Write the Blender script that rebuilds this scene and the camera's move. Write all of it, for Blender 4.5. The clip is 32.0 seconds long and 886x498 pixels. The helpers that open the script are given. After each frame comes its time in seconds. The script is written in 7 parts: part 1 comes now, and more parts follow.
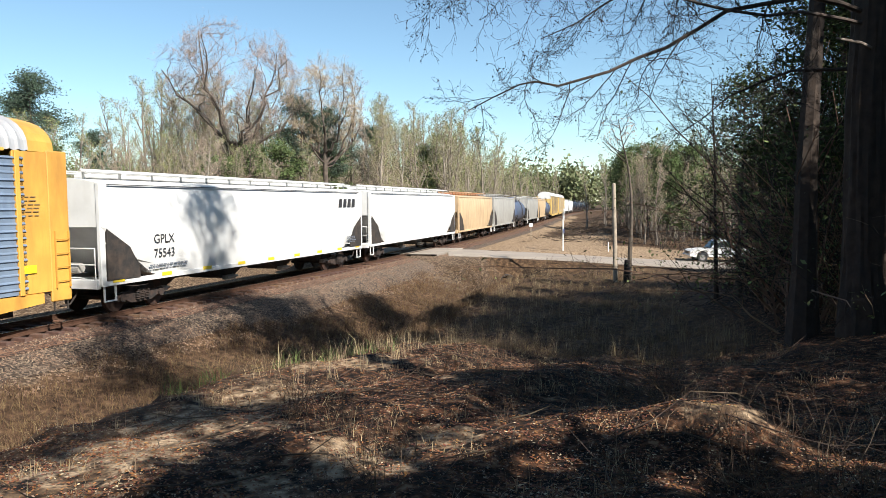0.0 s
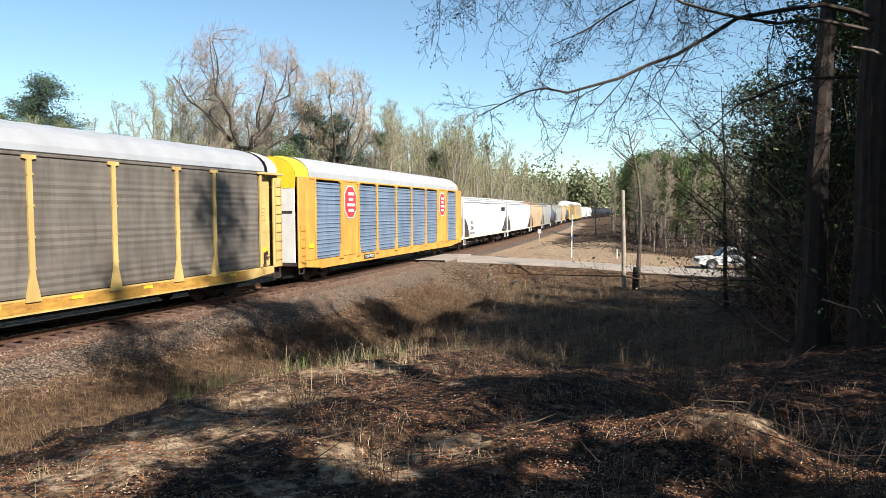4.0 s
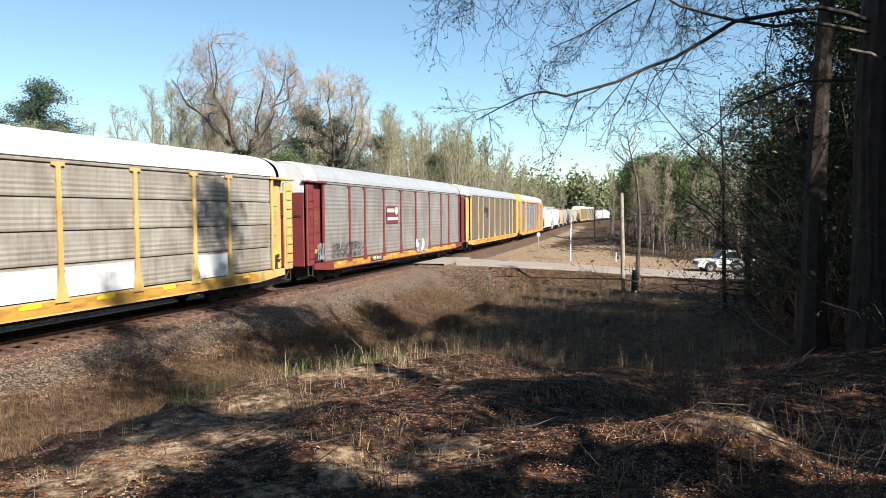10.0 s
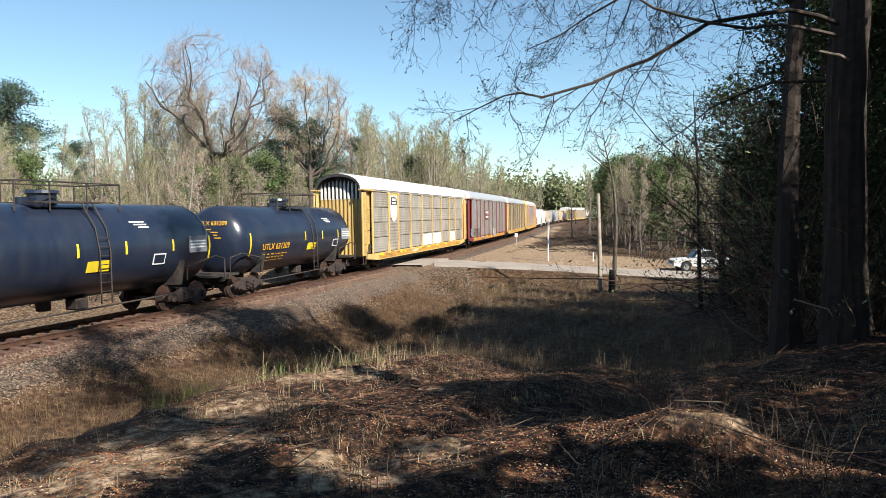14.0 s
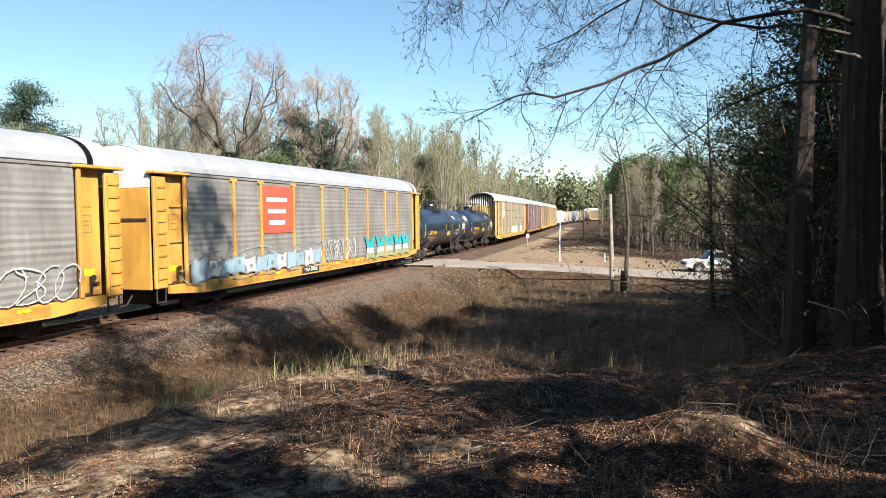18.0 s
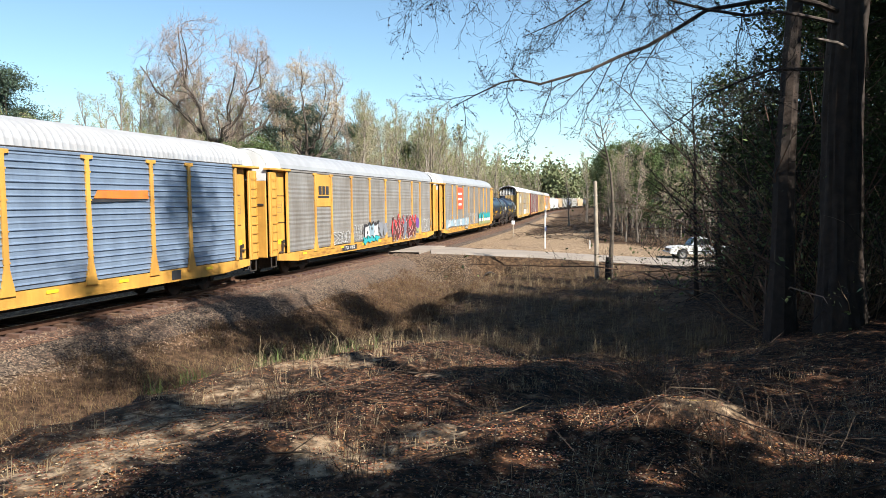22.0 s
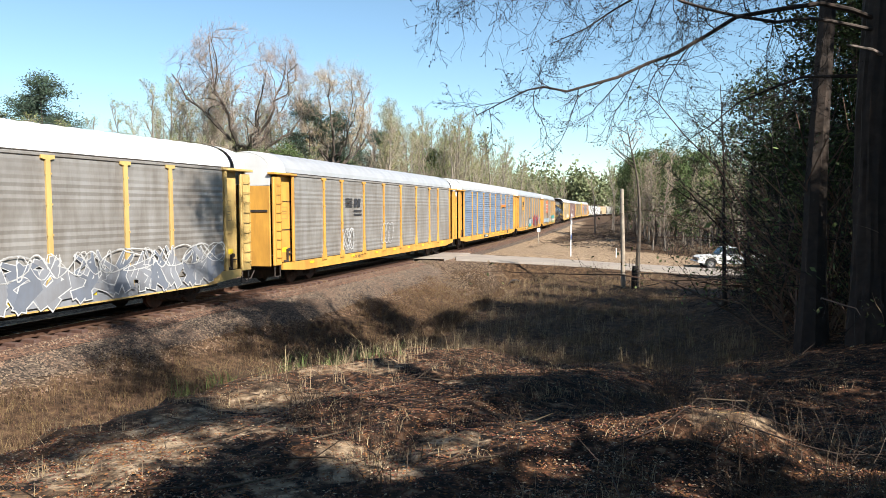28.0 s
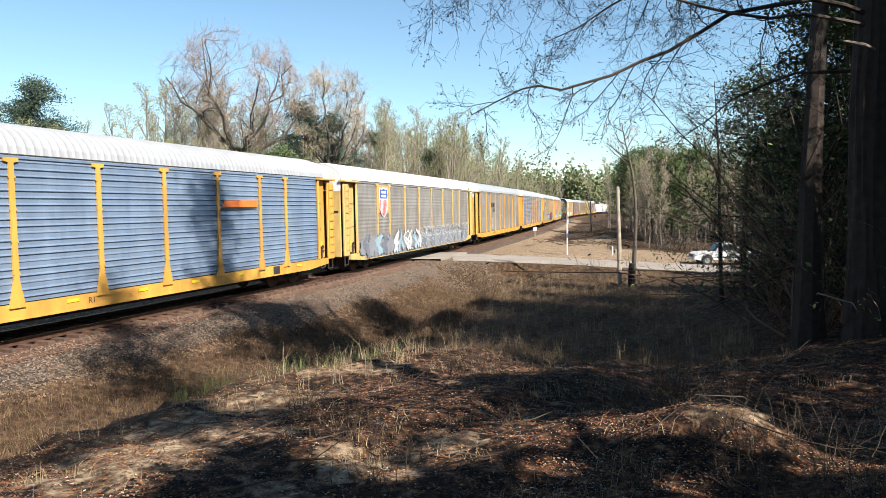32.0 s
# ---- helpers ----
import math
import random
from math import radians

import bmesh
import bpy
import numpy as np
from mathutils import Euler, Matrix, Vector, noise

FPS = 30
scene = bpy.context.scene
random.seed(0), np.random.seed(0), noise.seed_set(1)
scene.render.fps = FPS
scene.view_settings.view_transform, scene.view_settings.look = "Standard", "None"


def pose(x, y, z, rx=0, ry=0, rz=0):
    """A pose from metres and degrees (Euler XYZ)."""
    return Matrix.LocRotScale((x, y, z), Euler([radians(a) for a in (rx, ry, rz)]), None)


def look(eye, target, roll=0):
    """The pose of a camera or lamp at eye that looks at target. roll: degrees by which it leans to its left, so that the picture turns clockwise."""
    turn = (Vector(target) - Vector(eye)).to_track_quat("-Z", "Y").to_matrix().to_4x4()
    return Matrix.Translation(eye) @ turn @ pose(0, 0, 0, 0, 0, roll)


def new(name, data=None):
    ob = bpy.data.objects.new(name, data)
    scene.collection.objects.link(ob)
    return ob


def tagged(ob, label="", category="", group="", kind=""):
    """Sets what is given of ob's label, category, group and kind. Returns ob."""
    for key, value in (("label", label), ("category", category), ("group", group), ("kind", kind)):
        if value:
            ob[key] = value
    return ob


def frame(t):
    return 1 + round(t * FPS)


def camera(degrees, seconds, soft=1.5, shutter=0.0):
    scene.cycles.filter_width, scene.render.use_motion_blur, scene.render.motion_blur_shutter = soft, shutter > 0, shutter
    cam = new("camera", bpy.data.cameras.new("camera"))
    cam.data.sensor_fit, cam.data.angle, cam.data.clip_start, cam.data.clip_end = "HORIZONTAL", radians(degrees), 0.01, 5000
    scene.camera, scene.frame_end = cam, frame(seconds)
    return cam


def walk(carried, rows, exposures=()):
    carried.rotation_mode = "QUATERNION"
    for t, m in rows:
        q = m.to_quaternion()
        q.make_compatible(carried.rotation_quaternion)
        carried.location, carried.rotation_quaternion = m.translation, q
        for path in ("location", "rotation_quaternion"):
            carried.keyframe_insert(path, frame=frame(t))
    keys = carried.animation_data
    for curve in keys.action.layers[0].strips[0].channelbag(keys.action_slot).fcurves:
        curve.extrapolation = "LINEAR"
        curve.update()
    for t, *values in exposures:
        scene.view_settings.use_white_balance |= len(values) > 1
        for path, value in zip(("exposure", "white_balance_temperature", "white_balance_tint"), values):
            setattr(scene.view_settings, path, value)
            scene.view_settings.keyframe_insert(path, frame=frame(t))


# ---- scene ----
# ================= camera =================
cam = camera(64.6, 32.0, soft=0.8)
EYE = 3.37
TURNS = [(0.0, -0.31, -3.81, 0.69), (0.5, -0.40, -3.70, 0.47), (1.0, -0.08, -3.80, 0.45), (1.5, 0.04, -3.54, 0.49), (2.0, -0.01, -3.53, 0.44), (2.5, 0.41, -3.65, 0.37), (3.0, 0.60, -3.56, 0.53), (3.5, 0.53, -3.32, 0.45)]
TURNS += [(5.5, 0.03, -3.32, 0.18), (6.0, 0.42, -3.41, 0.34), (6.5, 0.31, -3.37, 0.30), (7.0, 0.31, -3.04, 0.26), (7.5, 0.13, -2.85, 0.15), (8.0, 0.11, -3.04, 0.40), (8.5, 0.36, -3.33, 0.42), (9.0, 0.61, -3.40, 0.42), (9.5, 0.37, -3.29, 0.41), (10.0, 0.30, -3.04, 0.50)]
TURNS += [(10.5, -0.05, -2.93, 0.41), (11.0, -0.26, -2.69, 0.38), (11.5, -0.31, -2.36, 0.73), (12.0, -0.36, -2.32, 0.63), (12.5, -0.42, -2.54, 0.59), (13.0, -0.75, -2.61, 0.65), (13.5, -1.43, -2.96, 0.91), (15.5, -1.55, -2.94, 0.79), (16.0, -1.25, -2.51, 0.63), (16.5, -0.83, -2.81, 0.58)]
TURNS += [(17.0, -0.83, -2.87, 0.68), (17.5, -0.76, -2.86, 0.61), (18.0, -0.58, -2.92, 0.71), (18.5, -0.42, -2.66, 0.71), (19.0, -0.21, -2.60, 0.53), (19.5, -0.12, -2.84, 0.20), (20.0, -0.14, -3.03, 0.33), (20.5, -0.25, -2.84, 0.39), (21.0, -0.74, -3.31, 0.55), (21.5, -0.96, -3.74, 0.61), (22.0, -1.75, -4.01, 0.68)]
TURNS += [(22.5, -1.16, -3.71, 0.48), (23.0, -0.94, -4.02, 0.45), (23.5, -0.44, -3.50, 0.60), (24.0, -0.01, -3.45, 0.54), (24.5, -0.09, -3.60, 0.40), (25.0, -0.08, -3.75, 0.35), (25.5, 0.06, -3.54, 0.47), (27.5, 0.37, -3.53, 0.46), (28.0, 0.32, -3.42, 0.34), (28.5, 0.31, -3.57, 0.44), (29.0, 0.34, -3.35, 0.51)]
TURNS += [(29.5, 0.28, -3.44, 0.50), (30.0, 0.56, -3.15, 0.43), (30.5, 0.45, -3.05, 0.63), (31.0, 0.41, -2.96, 0.57), (31.5, -0.09, -3.31, 0.67), (32.0, 0.00, -3.43, 1.05)]
# the clip's camera opens a little for the grey cars and closes for the black tanks
STOPS = [(0.0, 1.15), (3.5, 1.18), (5.5, 1.24), (9.0, 1.20), (11.0, 1.24), (12.2, 1.12), (13.5, 1.12), (15.5, 1.36), (18.0, 1.33), (21.0, 1.28), (23.0, 1.24), (27.5, 1.28), (30.0, 1.30), (32.0, 1.26)]
walk(cam, [(t, pose(0, 0, EYE, 90 + pitch, roll, yaw)) for t, yaw, pitch, roll in TURNS], STOPS)

# ================= light =================
SUN_AZ, SUN_EL = 140.0, 38.0        # degrees clockwise from +y, and above the horizon
world = bpy.data.worlds.new("sky")
world.use_nodes = True
scene.world = world
wn = world.node_tree
sky = wn.nodes.new("ShaderNodeTexSky")
sky.sky_type, sky.sun_disc = "NISHITA", False
sky.sun_elevation, sky.sun_rotation = radians(SUN_EL), radians(SUN_AZ)
sky.air_density, sky.dust_density, sky.ozone_density = 1.0, 0.1, 1.8
tint = wn.nodes.new("ShaderNodeMix")          # a clear, slightly cool spring sky
tint.data_type, tint.blend_type = "RGBA", "MULTIPLY"
tint.inputs[0].default_value, tint.inputs[7].default_value = 1.0, (0.92, 1.04, 1.03, 1)
wn.links.new(sky.outputs[0], tint.inputs[6])
wn.links.new(tint.outputs[2], wn.nodes["Background"].inputs[0])
wn.nodes["Background"].inputs[1].default_value = 0.069
sun_data = bpy.data.lights.new("sun", "SUN")
sun_data.energy, sun_data.angle, sun_data.color = 5.0, radians(0.55), (1.0, 0.95, 0.88)
sun = new("sun", sun_data)
SUN = Vector((math.sin(radians(SUN_AZ)) * math.cos(radians(SUN_EL)), math.cos(radians(SUN_AZ)) * math.cos(radians(SUN_EL)), math.sin(radians(SUN_EL))))
sun.matrix_world = look(SUN * 80, (0, 0, 0))

# ================= materials =================
def shade(name, col, rough=0.7, metal=0.0, var=0.25, scale=3.0, bump=0.0, bscale=40.0, dirt=None, damt=0.0, dscale=(1, 1, 1), spec=0.5, rnd=0.0, island=False, apart=False, streak=0.0):
    """A surface with two scales of colour variation, optional dirt patches and fine relief."""
    m = bpy.data.materials.new(name)
    m.use_nodes = True
    nt = m.node_tree
    b = nt.nodes["Principled BSDF"]
    b.inputs["Roughness"].default_value, b.inputs["Metallic"].default_value = rough, metal
    b.inputs["Specular IOR Level"].default_value = spec
    tc = nt.nodes.new("ShaderNodeTexCoord")
    where = tc.outputs["Object"]
    if apart:                                   # each object has its own stretch of the pattern
        oi = nt.nodes.new("ShaderNodeObjectInfo")
        mv = nt.nodes.new("ShaderNodeVectorMath")
        mv.operation = "MULTIPLY_ADD"
        mv.inputs[1].default_value = (57, 31, 0)
        nt.links.new(oi.outputs["Random"], mv.inputs[0])
        nt.links.new(where, mv.inputs[2])
        where = mv.outputs[0]
    n1 = nt.nodes.new("ShaderNodeTexNoise")
    n1.inputs["Scale"].default_value, n1.inputs["Detail"].default_value = scale, 8
    nt.links.new(where, n1.inputs["Vector"])
    ramp = nt.nodes.new("ShaderNodeMapRange")
    ramp.inputs[1].default_value, ramp.inputs[2].default_value = 0.3, 0.7
    ramp.inputs[3].default_value, ramp.inputs[4].default_value = 1 - var, 1 + var
    nt.links.new(n1.outputs[0], ramp.inputs[0])
    hsv = nt.nodes.new("ShaderNodeHueSaturation")
    hsv.inputs["Color"].default_value = (*col, 1)
    last = ramp.outputs[0]
    if rnd:
        src = nt.nodes.new("ShaderNodeNewGeometry") if island else nt.nodes.new("ShaderNodeObjectInfo")
        r2 = nt.nodes.new("ShaderNodeMapRange")
        r2.inputs[3].default_value, r2.inputs[4].default_value = 1 - rnd, 1 + rnd
        nt.links.new(src.outputs["Random Per Island" if island else "Random"], r2.inputs[0])
        mul = nt.nodes.new("ShaderNodeMath")
        mul.operation = "MULTIPLY"
        nt.links.new(last, mul.inputs[0])
        nt.links.new(r2.outputs[0], mul.inputs[1])
        last = mul.outputs[0]
        hr = nt.nodes.new("ShaderNodeMapRange")
        hr.inputs[3].default_value, hr.inputs[4].default_value = 0.5 - 0.05 * rnd, 0.5 + 0.05 * rnd
        nt.links.new(src.outputs["Random Per Island" if island else "Random"], hr.inputs[0])
        nt.links.new(hr.outputs[0], hsv.inputs["Hue"])
    nt.links.new(last, hsv.inputs["Value"])
    out = hsv.outputs[0]
    if dirt:
        mp = nt.nodes.new("ShaderNodeMapping")
        mp.inputs["Scale"].default_value = dscale
        nt.links.new(where, mp.inputs[0])
        n2 = nt.nodes.new("ShaderNodeTexNoise")
        n2.inputs["Scale"].default_value, n2.inputs["Detail"].default_value, n2.inputs["Roughness"].default_value = 1.0, 9, 0.65
        nt.links.new(mp.outputs[0], n2.inputs["Vector"])
        r3 = nt.nodes.new("ShaderNodeMapRange")
        r3.inputs[1].default_value, r3.inputs[2].default_value = 0.42, 0.68
        r3.inputs[4].default_value = damt
        nt.links.new(n2.outputs[0], r3.inputs[0])
        mx = nt.nodes.new("ShaderNodeMix")
        mx.data_type = "RGBA"
        mx.inputs[7].default_value = (*dirt, 1)
        nt.links.new(r3.outputs[0], mx.inputs[0])
        nt.links.new(out, mx.inputs[6])
        out = mx.outputs[2]
    if streak:                                  # thin runs of grime down the sheet
        ms = nt.nodes.new("ShaderNodeMapping")
        ms.inputs["Scale"].default_value = (3.2, 3.2, 0.4)
        nt.links.new(where, ms.inputs[0])
        n4 = nt.nodes.new("ShaderNodeTexNoise")
        n4.inputs["Scale"].default_value, n4.inputs["Detail"].default_value, n4.inputs["Roughness"].default_value = 1.0, 8, 0.7
        nt.links.new(ms.outputs[0], n4.inputs["Vector"])
        r4 = nt.nodes.new("ShaderNodeMapRange")
        r4.inputs[1].default_value, r4.inputs[2].default_value = 0.47, 0.72
        r4.inputs[4].default_value = streak
        nt.links.new(n4.outputs[0], r4.inputs[0])
        m4 = nt.nodes.new("ShaderNodeMix")
        m4.data_type = "RGBA"
        m4.inputs[7].default_value = (*(dirt or GRIME), 1)
        nt.links.new(r4.outputs[0], m4.inputs[0])
        nt.links.new(out, m4.inputs[6])
        out = m4.outputs[2]
    nt.links.new(out, b.inputs["Base Color"])
    if bump:
        n3 = nt.nodes.new("ShaderNodeTexNoise")
        n3.inputs["Scale"].default_value, n3.inputs["Detail"].default_value = bscale, 6
        nt.links.new(tc.outputs["Object"], n3.inputs["Vector"])
        bp = nt.nodes.new("ShaderNodeBump")
        bp.inputs["Strength"].default_value, bp.inputs["Distance"].default_value = bump, 0.02
        nt.links.new(n3.outputs[0], bp.inputs["Height"])
        nt.links.new(bp.outputs[0], b.inputs["Normal"])
    return m


RUST, GRIME = (0.16, 0.06, 0.03), (0.10, 0.085, 0.07)
def paint(name, col, damt=0.35, dirt=GRIME, rough=0.5, dscale=(1.2, 1.2, 0.35), streak=0.3, **k):
    return shade(name, col, rough, var=0.10, apart=True, streak=streak, scale=1.3, dirt=dirt, damt=damt, dscale=dscale, bump=0.08, bscale=12, **k)


M = dict(
    yellow=paint("rack_yellow", (0.55, 0.292, 0.055), 0.6, (0.26, 0.12, 0.03)),
    yellow_pale=paint("rack_pale_yellow", (0.508, 0.353, 0.123), 0.55, (0.24, 0.14, 0.055)),
    yellow_bright=paint("reflective_yellow", (0.697, 0.508, 0.016), 0.15),
    sill_rust=paint("rusty_yellow_sill", (0.46, 0.25, 0.045), 0.9, (0.17, 0.07, 0.025), dscale=(1.4, 1.4, 5)),
    maroon=paint("rack_maroon", (0.164, 0.029, 0.029), 0.4, (0.09, 0.03, 0.03)),
    panel=paint("galvanised_panel", (0.27, 0.256, 0.235), 0.6, (0.13, 0.105, 0.082), 0.45, metal=0.25, streak=0.45),
    panel_brown=paint("grimy_panel", (0.127, 0.111, 0.092), 0.6, (0.06, 0.046, 0.036), 0.6, streak=0.7),
    panel_blue=paint("blue_grey_panel", (0.195, 0.255, 0.34), 0.5, (0.09, 0.125, 0.19), 0.42, metal=0.3),
    panel_tan=paint("weathered_panel", (0.303, 0.275, 0.234), 0.65, (0.15, 0.115, 0.08), 0.55, metal=0.15, streak=0.7),
    roof=paint("galvanised_roof", (0.41, 0.41, 0.41), 0.25, (0.4, 0.38, 0.36), 0.4, metal=0.35),
    roof_white=paint("white_roof", (0.60, 0.59, 0.57), 0.25, (0.5, 0.47, 0.42), 0.5),
    white=paint("white_paint", (0.57, 0.57, 0.555), 0.35, (0.48, 0.46, 0.42), 0.45),
    black=paint("tank_black", (0.010, 0.016, 0.032), 0.25, (0.04, 0.04, 0.045), 0.28),
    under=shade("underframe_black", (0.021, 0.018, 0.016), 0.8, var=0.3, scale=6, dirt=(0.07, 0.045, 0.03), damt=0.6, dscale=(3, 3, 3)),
    truck=shade("grimy_cast_steel", (0.021, 0.017, 0.015), 0.8, var=0.35, scale=8, dirt=(0.09, 0.04, 0.022), damt=0.4, dscale=(4, 4, 4), bump=0.3, bscale=30),
    wheel=shade("wheel_steel", (0.041, 0.033, 0.029), 0.6, metal=0.5, var=0.3, scale=8, dirt=RUST, damt=0.5, dscale=(3, 3, 3)),
    tan=paint("tan_paint", (0.508, 0.361, 0.213), 0.35),
    orange_rust=paint("orange_rust", (0.369, 0.139, 0.049), 0.4, RUST),
    grey=paint("grey_paint", (0.328, 0.32, 0.295), 0.4),
    blue=paint("faded_blue", (0.057, 0.082, 0.139), 0.4),
    red=paint("sign_red", (0.492, 0.025, 0.033), 0.15),
    red_orange=paint("red_orange", (0.615, 0.082, 0.041), 0.2),
    orange=paint("orange_mark", (0.697, 0.164, 0.025), 0.2),
    royal=paint("blue_mark", (0.025, 0.082, 0.344), 0.15),
    ink=paint("dark_lettering", (0.025, 0.025, 0.029), 0.1),
    chalk=paint("white_lettering", (0.64, 0.64, 0.623), 0.1),
    teal=paint("teal_spray", (0.016, 0.328, 0.344), 0.15), lime=paint("lime_spray", (0.262, 0.295, 0.139), 0.2),
    dark_red=paint("dark_red_spray", (0.082, 0.016, 0.016), 0.1), purple=paint("purple_spray", (0.131, 0.049, 0.246), 0.1),
    greyspray=paint("grey_spray", (0.131, 0.148, 0.18), 0.2), paleblue=paint("pale_blue_spray", (0.246, 0.353, 0.41), 0.2),
    rail=shade("rail_steel", (0.107, 0.057, 0.037), 0.6, metal=0.6, var=0.3, scale=5),
    rail_head=shade("rail_head", (0.287, 0.271, 0.254), 0.25, metal=0.9, var=0.15, scale=5),
    tie=shade("rusty_sleeper", (0.10, 0.05, 0.03), 0.9, var=0.4, scale=6, rnd=0.35, bump=0.5, bscale=25, dirt=(0.08, 0.06, 0.05), damt=0.6, dscale=(2, 9, 3)),
    stone=shade("ballast_stone", (0.14, 0.10, 0.07), 0.9, var=0.3, scale=8, rnd=0.35, island=True, dirt=(0.22, 0.11, 0.06), damt=0.5, dscale=(.7, .7, .7)),
    bark=shade("bark", (0.07, 0.053, 0.041), 0.95, var=0.35, scale=5, bump=0.9, bscale=14, rnd=0.25),
    bark_pale=shade("pale_bark", (0.21, 0.175, 0.14), 0.95, var=0.3, scale=5, bump=0.6, bscale=14, rnd=0.25),
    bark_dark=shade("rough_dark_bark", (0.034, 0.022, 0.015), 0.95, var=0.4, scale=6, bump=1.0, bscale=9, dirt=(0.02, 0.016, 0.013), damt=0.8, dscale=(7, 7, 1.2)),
    stencil=paint("stencil_orange", (0.80, 0.42, 0.02), 0.2),
    spray=paint("spray_white", (0.50, 0.50, 0.49), 0.3), spray_grey=paint("spray_grey", (0.20, 0.21, 0.23), 0.3), print_grey=paint("faded_print", (0.22, 0.15, 0.06), 0.3),
    twig=shade("twigs", (0.235, 0.185, 0.135), 0.95, var=0.3, scale=0.5, rnd=0.3),
    straw=shade("pale_straw", (0.25, 0.185, 0.11), 0.9, var=0.3, scale=0.8, rnd=0.4, island=True),
    twig_pink=shade("pinkish_grey_twigs", (0.21, 0.165, 0.14), 0.95, var=0.3, scale=0.5, rnd=0.3),
    # near-black base colour holds the canopy shade on the near twigs
    twig_dark=shade("shade_darkened_twigs", (0.014, 0.010, 0.008), 0.95, var=0.3, scale=0.5, rnd=0.3),
    bud_gold=shade("golden_buds", (0.42, 0.31, 0.17), 0.9, var=0.3, scale=0.4, rnd=0.4, island=True),
    bud=shade("spring_buds", (0.37, 0.28, 0.22), 0.9, var=0.3, scale=0.4, rnd=0.4, island=True),
    leaf=shade("young_leaves", (0.19, 0.20, 0.07), 0.8, var=0.3, scale=0.4, rnd=0.4, island=True),
    needle=shade("pine_needles", (0.045, 0.070, 0.042), 0.8, var=0.3, scale=0.6, rnd=0.4, island=True),
    needle_young=shade("young_pine_needles", (0.085, 0.115, 0.042), 0.8, var=0.3, scale=0.6, rnd=0.4, island=True, spec=0.2),
    cedar=shade("cedar_leaves", (0.042, 0.056, 0.022), 0.9, spec=0.12, var=0.35, scale=0.6, rnd=0.5, island=True),
    grass=shade("dry_grass", (0.15, 0.098, 0.05), 0.9, var=0.3, scale=0.8, rnd=0.45, island=True),
    grass_brown=shade("dead_brown_grass", (0.105, 0.06, 0.030), 0.95, var=0.35, scale=0.8, rnd=0.5, island=True),
    grass_green=shade("green_grass", (0.075, 0.1, 0.025), 0.85, var=0.3, scale=0.8, rnd=0.4, island=True),
    litter_pale=shade("bleached_leaves", (0.27, 0.20, 0.135), 0.85, var=0.3, scale=2, rnd=0.5, island=True),
    litter=shade("fallen_leaves", (0.145, 0.052, 0.019), 0.8, var=0.3, scale=2, rnd=0.5, island=True),
    far_leaf=shade("hazy_far_leaves", (0.13, 0.145, 0.065), 0.9, var=0.3, scale=0.05, rnd=0.4, island=True),
    vine=shade("vine_stems", (0.16, 0.10, 0.062), 0.95, var=0.3, scale=0.5, rnd=0.3),
    briar=shade("briar_leaves", (0.10, 0.125, 0.035), 0.7, var=0.3, scale=0.6, rnd=0.5, island=True),
    stick=shade("dead_sticks", (0.062, 0.042, 0.027), 0.95, var=0.3, scale=5, rnd=0.4, island=True),
    road=shade("worn_road", (0.23, 0.195, 0.16), 0.9, var=0.2, scale=0.6, bump=0.3, bscale=30, dirt=(0.29, 0.24, 0.185), damt=0.6, dscale=(.3, 1.5, 1)),
    wood=shade("weathered_pole", (0.30, 0.25, 0.19), 0.95, var=0.3, scale=4, bump=0.6, bscale=16, dirt=(0.10, 0.08, 0.06), damt=0.5, dscale=(6, 6, .6)),
    sand=shade("pale_clay", (0.30, 0.205, 0.075), 0.95, var=0.25, scale=5, bump=0.4, bscale=20),
    concrete=shade("concrete", (0.35, 0.33, 0.30), 0.9, var=0.2, scale=3, bump=0.3, bscale=20),
    glass=shade("dark_glass", (0.02, 0.025, 0.03), 0.08, var=0.05),
    rubber=shade("rubber", (0.02, 0.02, 0.02), 0.85, var=0.2),
    chrome=shade("silver_trim", (0.55, 0.55, 0.55), 0.25, metal=0.9, var=0.05),
)

